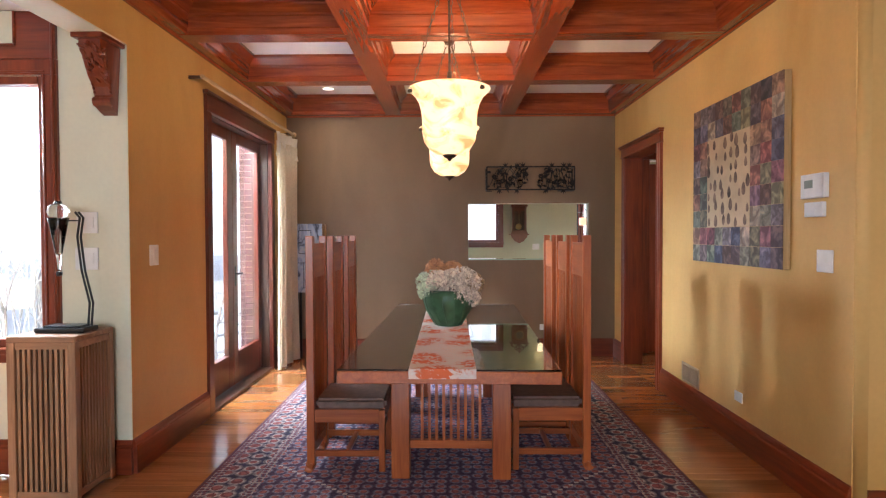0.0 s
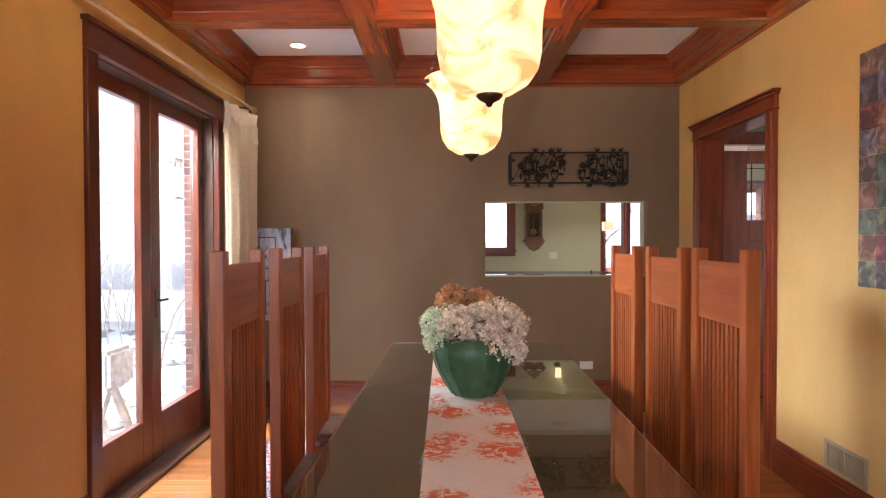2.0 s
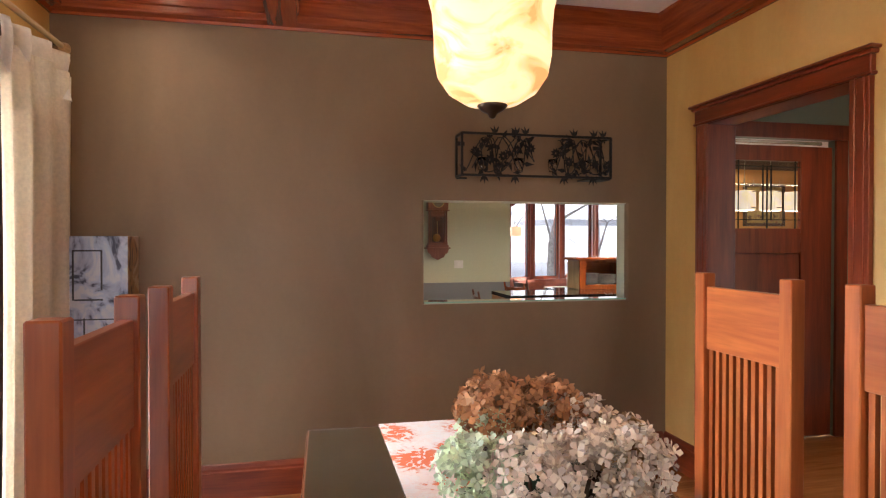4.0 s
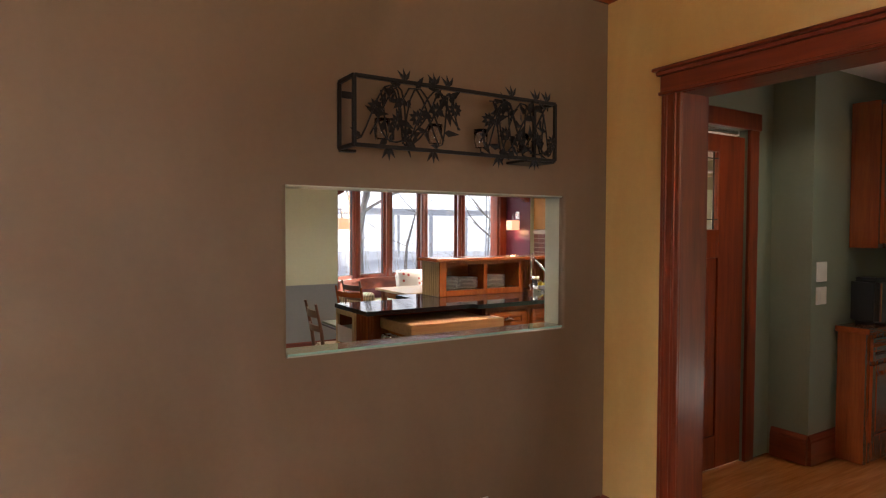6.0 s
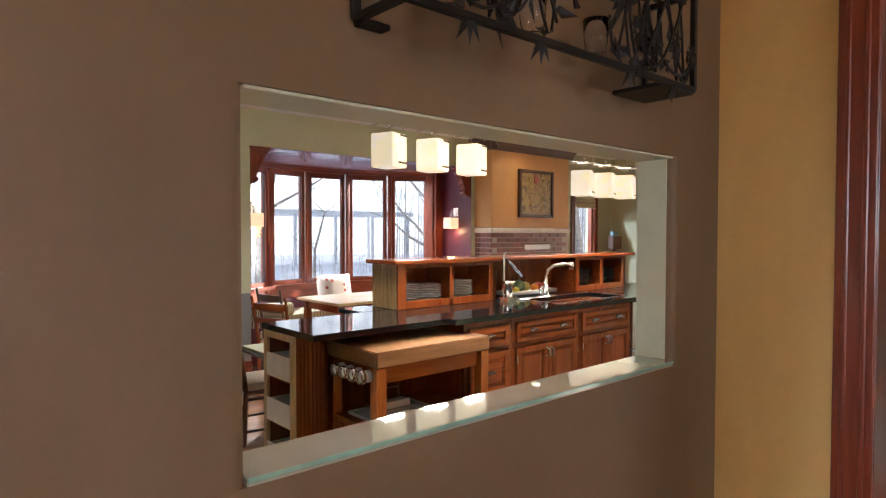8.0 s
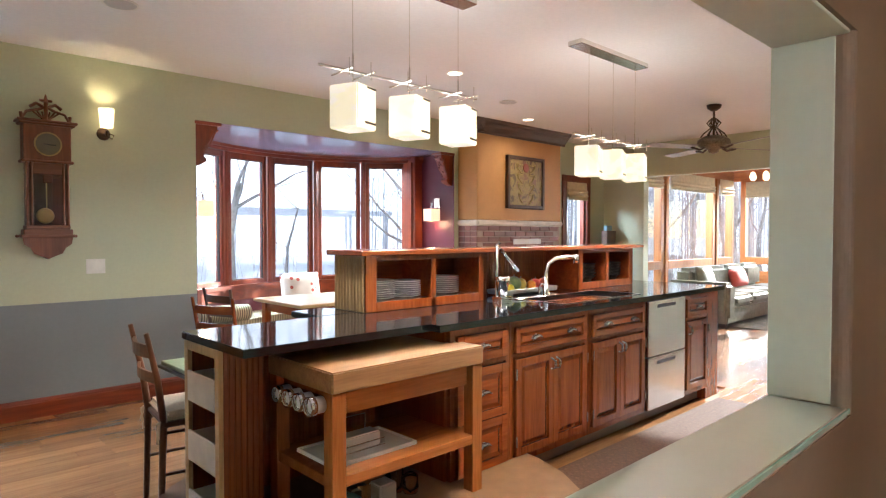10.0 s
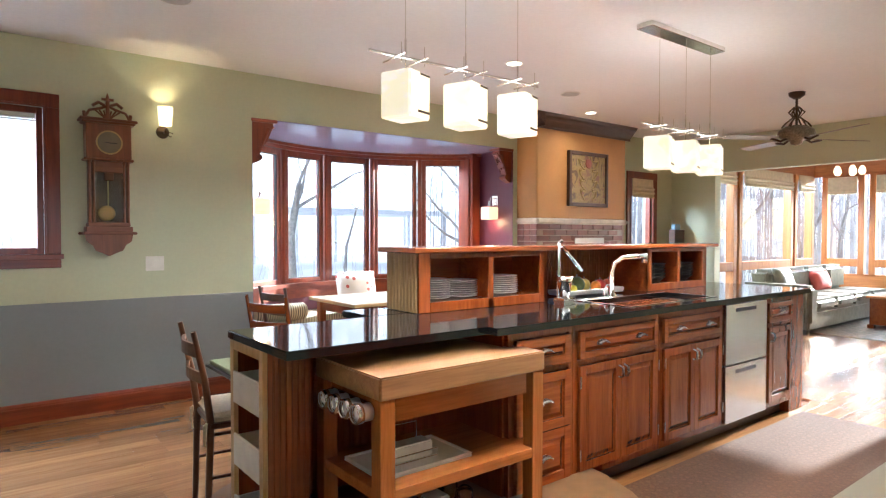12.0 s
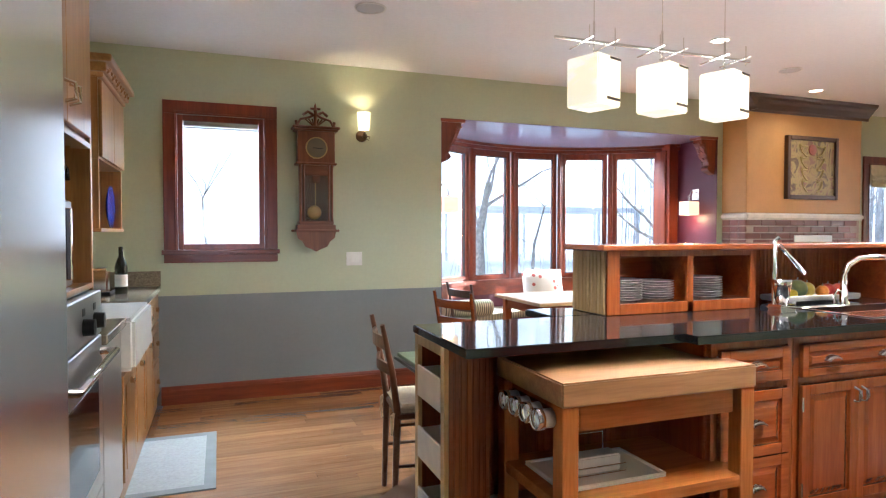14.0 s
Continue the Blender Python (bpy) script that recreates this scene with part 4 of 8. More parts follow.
def chandelier(y, label, first=None):
    if first:
        return copy_thing(first, pose(-0.01, y, 0))
    c = thing("chandelier", label, "chandelier", "alabaster chandeliers", (-0.01, y, 0))
    prof = [(0.012, 1.795), (0.07, 1.802), (0.115, 1.830), (0.143, 1.872), (0.152, 1.92), (0.153, 1.985), (0.158, 2.04), (0.170, 2.085), (0.192, 2.125), (0.222, 2.152), (0.230, 2.165), (0.222, 2.168), (0.185, 2.138), (0.160, 2.09), (0.147, 2.03), (0.143, 1.93), (0.13, 1.875), (0.10, 1.84), (0.0, 1.812)]
    part("bowl_shade", lathe(prof, 48), ALAB, c, "glowing veined alabaster bowl", True)
    part("finial", lathe([(0.0, 1.762), (0.008, 1.765), (0.012, 1.775), (0.030, 1.784), (0.040, 1.795), (0.036, 1.805), (0.0, 1.806)], 24), BRONZE, c, "dark bronze finial", True)
    for k in range(3):
        a = radians(200 + 120 * k)
        hook = Vector((0.222 * math.cos(a), 0.222 * math.sin(a), 2.15))
        top = Vector((0.02 * math.cos(a), 0.02 * math.sin(a), 2.80))
        bm = bmesh.new()
        n = 17
        for i in range(n):
            p, q = hook.lerp(top, i / n), hook.lerp(top, (i + 1.25) / n)
            mid, d = (p + q) / 2, (q - p)
            s = d.cross(Vector((0, 0, 1)) if i % 2 else Vector((math.sin(a), -math.cos(a), 0.2))).normalized() * 0.008
            L = d.length / 2
            dn = d.normalized()
            tube(bm, [mid + dn * L * math.cos(2 * math.pi * j / 10) + s * math.sin(2 * math.pi * j / 10) for j in range(10)], 0.0022, 5, True)
        part("chain", bm, BRONZE, c, "bronze chain")
        part("hook", lathe([(0.0, -0.012), (0.012, -0.008), (0.014, 0), (0.012, 0.008), (0, 0.012)], 10, hook + Vector((0.008 * math.cos(a), 0.008 * math.sin(a), -0.01))), BRONZE, c)
    bm = bmesh.new()
    tube(bm, [(0, 0, 2.06), (0, 0, 2.84)], 0.006, 8)
    part("stem", bm, BRONZE, c)
    part("socket", lathe([(0.0, 2.03), (0.02, 2.03), (0.022, 2.12), (0.012, 2.26), (0.0, 2.27)], 14), BRONZE, c)
    part("canopy", lathe([(0.0, 2.80), (0.03, 2.80), (0.05, 2.83), (0.055, 2.864), (0, 2.864)], 20), BRONZE, c)
    return c


ch = chandelier(3.425, "veined amber alabaster bowl chandelier on three bronze chains")
chandelier(4.66, "", ch)
WARM = (1.0, 0.66, 0.32)
lamp("chandelier_bulb", "POINT", (-0.01, 3.425, 2.20), 22, WARM, 0.06)
lamp("chandelier_bulb", "POINT", (-0.01, 4.66, 2.20), 22, WARM, 0.06)
CANGLOW = glow("can_glow", (1.0, 0.86, 0.62), 6.0)


def downlight(x, y, z, r, power):
    d = thing("downlight", "round recessed ceiling light, switched on", "downlight", "recessed lights", (x, y, z))
    part("ring", lathe([(r, 0.0), (r * 1.22, 0.0), (r * 1.22, -0.004), (r, -0.006)], 28), PLASTIC, d, "white trim ring")
    part("lens", lathe([(0.0, -0.002), (r, -0.002), (r, 0.0), (0, 0.0)], 28), CANGLOW, d, "glowing lens")
    if power:
        lamp("downlight_bulb", "AREA", (x, y, z - 0.012), power, (1.0, 0.88, 0.70), r * 1.4, aim=(x, y, 0), spread=radians(130))


# recessed light over the window corner
downlight(-1.26, 6.30, 2.864, 0.055, 2)

# ---- iron wall sconce ----
sc = thing("wall_candle_rack", "black wrought-iron candle rack with vines on the taupe wall", "candle holder")
X0, X1, YF, YB, Z0, Z1 = 0.395, 1.340, 6.585, 6.722, 1.835, 2.08
q = 0.007
rows = []
for z in (Z0, Z1):
    rows += [(X0, X1, YF - q, YF + q, z - q, z + q), (X0 - q, X0 + q, YF, YB, z - q, z + q), (X1 - q, X1 + q, YF, YB, z - q, z + q)]
for x in (X0, X1):
    rows += [(x - q, x + q, YF - q, YF + q, Z0, Z1), (x - q, x + q, YB - q, YB + q, Z0, Z1)]
part("frame", boxes(rows, 0.001), IRON, sc)
for r in ((X0, X0 + 0.05, YB - 0.004, YB + 0.007, Z0 + 0.19, Z0 + 0.215), (X1 - 0.05, X1, YB - 0.004, YB + 0.007, Z0 + 0.19, Z0 + 0.215), (X0, X0 + 0.06, YB - 0.02, YB + 0.007, Z0 - 0.012, Z0 - 0.002), (X1 - 0.16, X1, YF, YB, Z0 - 0.012, Z0 - 0.002)):
    part("bracket", boxes([r], 0.001), IRON, sc)
rnd = random.Random(11)
for side in range(2):
    bx0 = X0 + 0.03 + side * 0.50
    bm, lv = bmesh.new(), bmesh.new()
    for k in range(5):
        ph, x = rnd.uniform(0, 6.3), bx0 + rnd.uniform(0, 0.08)
        span = rnd.uniform(0.28, 0.40)
        pts = []
        for i in range(22):
            t = i / 21
            pts.append((x + span * t + 0.03 * math.sin(9 * t + ph), YF + 0.012 * math.sin(7 * t + ph), (Z0 + Z1) / 2 + 0.105 * math.sin(2.2 * math.pi * t * (1 + 0.25 * k) + ph)))
        tube(bm, pts, 0.0035, 5)
        for i in range(1, 21, 2):
            p = Vector(pts[i])
            L = rnd.uniform(0.030, 0.050)
            m = Matrix.Translation(p) @ pose(0, 0, 0, rnd.uniform(-30, 30), rnd.uniform(0, 360), rnd.uniform(-35, 35))
            v = [lv.verts.new(m @ Vector(c)) for c in ((0, 0, 0), (L * 0.35, 0.002, L * 0.32), (L * 1.3, 0.0, 0), (L * 0.35, 0.002, -L * 0.32), (L * 0.45, 0.007, 0))]
            lv.faces.new((v[0], v[1], v[4]))
            lv.faces.new((v[1], v[2], v[4]))
            lv.faces.new((v[2], v[3], v[4]))
            lv.faces.new((v[3], v[0], v[4]))
    part("vine", bm, IRON, sc)
    for k in range(5):
        cx, cz = bx0 + 0.05 + 0.085 * k, (Z0 + Z1) / 2 + rnd.uniform(-0.05, 0.05)
        for i in range(9):
            a = 2 * math.pi * i / 9
            m = pose(cx, YF - 0.006, cz, 0, math.degrees(a), 0)
            v = [lv.verts.new(m @ Vector(c)) for c in ((0.004, 0, 0), (0.016, -0.006, 0.009), (0.034, 0.0, 0.0), (0.016, -0.006, -0.009))]
            lv.faces.new(v)
    for dx, zz, up in ((0.17, Z1, 1), (0.30, Z1, 1), (0.10, Z0, -1), (0.29, Z0, -1), (0.36, Z1, 1)):
        for tilt in (-38, -8, 28):
            m = pose(bx0 + dx, YF - 0.004, zz, 0, -up * 90 + tilt, 0)
            v = [lv.verts.new(m @ Vector(c)) for c in ((0, 0, 0), (0.020, -0.005, 0.008), (0.052, 0.0, 0.0), (0.020, -0.005, -0.008))]
            lv.faces.new(v)
    tagged(part("leaf", lv, IRON, sc, "iron leaves and blossoms"), kind="stuff")
for x in (0.53, 0.76, 0.98, 1.20):
    cup = part("candle_cup", lathe([(0.0, 0.0), (0.022, 0.0), (0.027, 0.03), (0.030, 0.075), (0.028, 0.075), (0.025, 0.03), (0.02, 0.004), (0, 0.004)], 18, (x, YF + 0.05, Z0 + 0.035)), GLASS, sc, "clear glass candle cup", True)
    bm = bmesh.new()
    tube(bm, [(x, YF, Z0), (x, YF + 0.05, Z0 + 0.02), (x, YF + 0.05, Z0 + 0.034)], 0.004, 5)
    part("cup_arm", bm, IRON, sc)

# ---- quilted picture on the east wall ----
pic = thing("patchwork_picture", "square patchwork picture with leaf prints on the ochre wall", "picture")
PY0, PY1, PZ0, PZ1 = 3.27, 4.46, 1.155, 2.225
part("stretcher_frame", boxes([(1.775, 1.813, PY0, PY1, PZ0, PZ1)], 0.003), PINE["z"], pic, "pale wooden stretcher edge")


def patch_mat():
    m, nt, b = nodes_of("patchwork_paint", 0.7)
    oi = nt.nodes.new("ShaderNodeObjectInfo")
    base = ramp_of(nt, oi.outputs["Random"], [(0.0, (0.13, 0.07, 0.05)), (0.14, (0.08, 0.09, 0.14)), (0.28, (0.28, 0.16, 0.10)), (0.40, (0.16, 0.05, 0.06)), (0.52, (0.09, 0.13, 0.10)), (0.64, (0.34, 0.27, 0.20)), (0.74, (0.13, 0.12, 0.19)), (0.84, (0.30, 0.09, 0.08)), (0.92, (0.24, 0.22, 0.12)), (1.0, (0.05, 0.04, 0.05))])
    v = coords(nt, (1, 1, 1), 1.0)
    spots = ramp_of(nt, noise_of(nt, v, 16.0, 3.0, 0.8), [(0.42, (0.5, 0.45, 0.45)), (0.55, (1, 1, 1)), (0.68, (1.9, 1.7, 1.5))])
    nt.links.new(mix_of(nt, base, spots, 0.9, "MULTIPLY"), b.inputs["Base Color"])
    bump_of(nt, b, noise_of(nt, v, 90.0, 2.0), 0.3)
    return m


PATCH = patch_mat()
ny, nz = 10, 9
dy, dz = (PY1 - PY0) / ny, (PZ1 - PZ0) / nz
pm = mesh_of("patch", boxes([(1.769, 1.7748, 0.001, dy - 0.001, 0.001, dz - 0.001)]), PATCH)
for i in range(ny):
    for j in range(nz):
        if 3 <= i < 8 and 2 <= j < 7:
            continue
        ob = new("patch", pm)
        ob.parent, ob.location = pic, (0, PY0 + i * dy, PZ0 + j * dz)
part("centre_panel", boxes([(1.768, 1.7748, PY0 + 3 * dy + 0.002, PY0 + 8 * dy - 0.002, PZ0 + 2 * dz + 0.002, PZ0 + 7 * dz - 0.002)]), paint("parchment", (0.50, 0.37, 0.22), 0.7, 0.2, 6.0), pic, "tan centre panel")
INK = plain("leaf_ink", (0.15, 0.10, 0.07), 0.8, 0, 0.7, 14)
for i in range(6):
    for j in range(7):
        y, z = PY0 + 3 * dy + (i + 0.5) * dy * 5 / 6 + rnd.uniform(-0.035, 0.035), PZ0 + 2 * dz + (j + 0.5) * dz * 5 / 7 + rnd.uniform(-0.02, 0.02)
        bm = bmesh.new()
        h = rnd.uniform(0.024, 0.042)
        vs = [bm.verts.new((1.7665 - 0.00006 * (7 * i + j), y + h * 0.62 * math.cos(t) * (1 - 0.25 * math.sin(t)), z + h * math.sin(t))) for t in [2 * math.pi * k / 12 for k in range(12)]]
        bm.faces.new(vs[::-1])
        part("leaf_print", bm, INK, pic, "dark brown leaf print" if i + j == 0 else "")


# ---- plates on the walls ----
def wall_plate(name, label, category, y0, y1, z0, z1, x, sign, rockers=1, d=0.008, mat=None):
    w = thing(name, label, category)
    xs = (x, x + sign * d) if sign > 0 else (x - d, x)
    part("cover", boxes([(*xs, y0, y1, z0, z1)], 0.0025), mat or PLASTIC, w)
    for k in range(rockers):
        c = y0 + (y1 - y0) * (k + 0.5) / rockers
        xa = (x + d, x + d + 0.003) if sign > 0 else (x - d - 0.003, x - d)
        part("rocker", boxes([(*xa, c - 0.014, c + 0.014, (z0 + z1) / 2 - 0.03, (z0 + z1) / 2 + 0.03)], 0.001), mat or PLASTIC, w)
    return w


th = wall_plate("thermostat", "white thermostat on the ochre wall", "thermostat", 2.945, 3.135, 1.525, 1.645, 1.815, -1, 0, 0.03)
part("display", boxes([(1.783, 1.7855, 3.03, 3.10, 1.575, 1.615)]), plain("lcd_grey", (0.25, 0.28, 0.24), 0.3), th, "grey display")
wall_plate("door_chime_control", "small white wall control", "wall control", 2.965, 3.115, 1.432, 1.505, 1.815, -1, 1, 0.022)
wall_plate("light_switch", "white blank wall plate on the ochre wall", "switch", 2.905, 3.03, 1.16, 1.27, 1.815, -1, 0)
wall_plate("power_outlet", "white wall outlet above the baseboard", "outlet", 3.785, 3.885, 0.288, 0.352, 1.815, -1, 0)
wall_plate("light_switch", "cream dimmer switch on the ochre wall", "switch", 3.615, 3.72, 1.17, 1.295, LW, 1, 1)
vent = thing("wall_vent", "tan metal wall vent above the baseboard", "vent")
VENTM = plain("vent_tan", (0.42, 0.32, 0.20), 0.5)
part("frame", boxes([(1.805, 1.813, 4.44, 4.465, 0.205, 0.355), (1.805, 1.813, 4.735, 4.76, 0.205, 0.355), (1.805, 1.813, 4.465, 4.735, 0.205, 0.222), (1.805, 1.813, 4.465, 4.735, 0.338, 0.355), (1.805, 1.813, 4.594, 4.606, 0.222, 0.338)], 0.001), VENTM, vent)
part("backing", boxes([(1.812, 1.8145, 4.465, 4.735, 0.222, 0.338)]), BLACK, vent)
for k in range(18):
    y = 4.472 + 0.0148 * k
    part("fin", boxes([(1.806, 1.812, y, y + 0.006, 0.222, 0.338)]), VENTM, vent)
ob = thing("power_outlet", "white outlet low on the taupe wall", "outlet")
part("cover", boxes([(0.985, 1.095, 6.722, 6.73, 0.29, 0.355)], 0.002), PLASTIC, ob)
for x0, x1, z0, z1 in ((-2.105, -1.985, 1.365, 1.485), (-2.115, -1.985, 1.16, 1.285)):
    sw = thing("light_switch", "double white switch plate on the cream wall", "switch", "alcove switches")
    part("cover", boxes([(x0, x1, 3.387, 3.3955, z0, z1)], 0.002), PLASTIC, sw)
    for c in ((x0 * 2 + x1) / 3 - 0.005, (x0 + x1 * 2) / 3 + 0.005):
        part("rocker", boxes([(c - 0.014, c + 0.014, 3.384, 3.387, (z0 + z1) / 2 - 0.03, (z0 + z1) / 2 + 0.03)], 0.001), PLASTIC, sw)

# ---- curtain ----
cur = thing("curtain", "cream linen curtain drawn beside the patio doors", "curtain")
LINEN = plain("curtain_linen", (0.80, 0.70, 0.55), 0.9, 0, 0.08, 60, 0.3)
HEAD = plain("curtain_heading", (0.86, 0.80, 0.72), 0.9, 0, 0.06, 60, 0.3)


def drape(z0, z1, amp, grow):
    bm = bmesh.new()
    n, rows = 64, 9
    grid = []
    for j in range(rows):
        t = j / (rows - 1)
        z = z1 + (z0 - z1) * t
        row = []
        for i in range(n + 1):
            u = i / n
            y = 5.94 + (0.64 + grow * t) * u
            x = LW + 0.11 + 0.055 * u + (amp + 0.010 * t) * math.sin(u * 2 * math.pi * 4 + 0.9 * math.sin(5 * u)) + 0.01 * math.sin(3 * u + 4 * t)
            row.append(bm.verts.new((x, y, z)))
        grid.append(row)
    for a, b in zip(grid, grid[1:]):
        for i in range(n):
            bm.faces.new((a[i], a[i + 1], b[i + 1], b[i]))
    bmesh.ops.solidify(bm, geom=bm.faces[:], thickness=0.003)
    return bm


part("panel", drape(0.02, 2.28, 0.016, 0.02), LINEN, cur, "", True)
part("heading", drape(2.14, 2.37, 0.020, 0.0), HEAD, cur, "paler pleated heading band", True)
bm = bmesh.new()
tube(bm, [(LW + 0.10, 4.18, 2.445), (LW + 0.10, 6.60, 2.445)], 0.014, 12)
rod = single("curtain_rod", bm, plain("rod_ochre", (0.50, 0.36, 0.20), 0.5), "slim painted curtain rod above the doors", "curtain rod")
part("bracket", boxes([(LW, LW + 0.10, 4.20, 4.215, 2.435, 2.455), (LW, LW + 0.10, 6.56, 6.575, 2.435, 2.455)]), BRONZE, rod)
part("finial", lathe([(0.0, 0.0), (0.02, 0.01), (0.03, 0.05), (0.015, 0.09), (0.0, 0.10)], 12, (LW + 0.10, 6.60, 2.445), "y"), PINE["y"], rod)

# ---- painted block pedestal by the back wall ----
ped = thing("art_block", "tall painted box sculpture in grey-blue and gold on a thin stand", "sculpture")


def marbled(name, a, b, c):
    m, nt, bs = nodes_of(name, 0.45)
    n = noise_of(nt, coords(nt, (1, 1, 0.7)), 7.0, 6.0, 2.6)
    nt.links.new(ramp_of(nt, n, [(0.36, a), (0.45, b), (0.52, shade(b, 1.2)), (0.62, c)]), bs.inputs["Base Color"])
    bump_of(nt, bs, n, 0.3)
    return m


part("front_face", boxes([(-1.70, -1.375, 6.495, 6.50, 0.735, 1.472)], 0.001), marbled("art_blue", (0.03, 0.035, 0.06), (0.25, 0.28, 0.36), (0.40, 0.40, 0.42)), ped, "grey-blue marbled painting")
part("body", boxes([(-1.70, -1.375, 6.501, 6.70, 0.735, 1.472)], 0.001), marbled("art_gold", (0.05, 0.025, 0.015), (0.25, 0.15, 0.06), (0.42, 0.34, 0.24)), ped, "gold-brown marbled sides")
part("line_drawing", boxes([(-1.63, -1.622, 6.492, 6.496, 1.15, 1.40), (-1.63, -1.50, 6.492, 6.496, 1.395, 1.403), (-1.50, -1.492, 6.492, 6.496, 1.20, 1.403), (-1.62, -1.49, 6.492, 6.496, 1.148, 1.156), (-1.68, -1.40, 6.492, 6.496, 1.05, 1.056), (-1.58, -1.573, 6.492, 6.496, 0.78, 1.06)]), BLACK, ped, "black drawn lines")
part("stand", boxes([(-1.66, -1.64, 6.53, 6.55, 0.0, 0.735), (-1.43, -1.41, 6.53, 6.55, 0.0, 0.735), (-1.66, -1.64, 6.65, 6.67, 0, 0.735), (-1.43, -1.41, 6.65, 6.67, 0, 0.735)], 0.001), IRON, ped, "thin iron legs")

# ---- slatted pedestal and hourglass stand in the front room ----
sp = thing("slatted_pedestal", "light oak pedestal with vertical slats", "pedestal", at=(-2.065, 3.185, 0))
OAKL = {a: wood("light_oak_" + a, (0.30, 0.15, 0.075), (0.48, 0.27, 0.14), a, 0.45, 0.1) for a in "xyz"}
hw = 0.155
part("top", boxes([(-hw - 0.02, hw + 0.02, -hw - 0.02, hw + 0.02, 0.815, 0.845)], 0.004), OAKL["x"], sp)
for sx in (-1, 1):
    for sy in (-1, 1):
        part("post", boxes([(sx * hw - 0.02, sx * hw + 0.02, sy * hw - 0.02, sy * hw + 0.02, 0, 0.815)], 0.003), OAKL["z"], sp)
part("core", boxes([(-hw + 0.03, hw - 0.03, -hw + 0.03, hw - 0.03, 0.02, 0.81)]), DARKWOOD["z"], sp)
for s in (-1, 1):
    for z in (0.02, 0.78):
        part("rail", boxes([(-hw + 0.02, hw - 0.02, s * hw - 0.012, s * hw + 0.012, z, z + 0.035)]), OAKL["x"], sp)
        part("rail", boxes([(s * hw - 0.012, s * hw + 0.012, -hw + 0.02, hw - 0.02, z, z + 0.035)]), OAKL["x"], sp)
for k in range(10):
    u = -hw + 0.032 + 0.0275 * k
    for s in (-1, 1):
        part("slat", boxes([(u - 0.0075, u + 0.0075, s * hw - 0.008, s * hw + 0.008, 0.055, 0.78)], 0.001), OAKL["z"], sp)
        part("slat", boxes([(s * hw - 0.008, s * hw + 0.008, u - 0.0075, u + 0.0075, 0.055, 0.78)], 0.001), OAKL["z"], sp)
hg = thing("hourglass_stand", "black curved metal stand holding a glass funnel", "decanter", at=(-2.04, 3.185, 0.846))
part("base", boxes([(-0.13, 0.13, -0.07, 0.07, 0, 0.025), (-0.10, 0.10, -0.05, 0.05, 0.025, 0.035)], 0.006), BLACK, hg)
bm = bmesh.new()
for s in (-0.006, 0.012):
    tube(bm, [(0.12 + s, 0, 0.03), (0.13 + s, 0, 0.15), (0.09 + s, 0, 0.32), (0.07 + s, 0, 0.50), (0.085 + s, 0, 0.60), (0.06 + s, 0, 0.63)], 0.006, 8)
tube(bm, [(0.07, 0, 0.585), (-0.08, 0, 0.585)], 0.004, 6)
part("arm", bm, BLACK, hg, "curved black arm")
part("glass_funnel", lathe([(0.0, 0.32), (0.008, 0.33), (0.014, 0.40), (0.045, 0.57), (0.052, 0.60), (0.05, 0.60), (0.012, 0.41), (0.0, 0.40)], 20, (-0.035, 0, 0)), GLASS, hg, "clear glass funnel", True)
part("glass_flask", lathe([(0.0, 0.60), (0.04, 0.605), (0.055, 0.63), (0.045, 0.66), (0.018, 0.675), (0.018, 0.69), (0.0, 0.69)], 20, (-0.035, 0, 0)), GLASS, hg, "round glass flask", True)
part("drip_tip", lathe([(0.0, 0.29), (0.014, 0.295), (0.016, 0.315), (0.0, 0.32)], 12, (-0.035, 0, 0)), BLACK, hg)

# ---- kitchen island ----
CT = 0.93
isl = thing("island_counter", "long kitchen island counter of polished black granite", "countertop")
for plan in ([(1.385, 8.63), (2.335, 8.63), (2.335, 8.565), (3.96, 8.565), (3.96, 8.70), (3.50, 8.70), (3.50, 9.06), (3.96, 9.06), (3.96, 9.52), (2.335, 9.52), (2.335, 9.245), (1.385, 9.245)],
             [(3.9605, 8.565), (5.64, 8.565), (5.64, 9.52), (3.9605, 9.52), (3.9605, 9.06), (4.42, 9.06), (4.42, 8.70), (3.9605, 8.70)]):
    bm = slab(plan, CT - 0.035, CT)
    bmesh.ops.bevel(bm, geom=[e for e in bm.edges if abs(e.verts[0].co.z - e.verts[1].co.z) < 1e-4], offset=0.004, segments=2, affect="EDGES", clamp_overlap=True)
    part("slab", bm, GRANITE, isl)
part("back_ledge", boxes([(2.10, 2.335, 9.25, 9.55, CT - 0.035, CT)], 0.006, 2), GRANITE, isl)
FY = 8.605
RAIL = 0.045


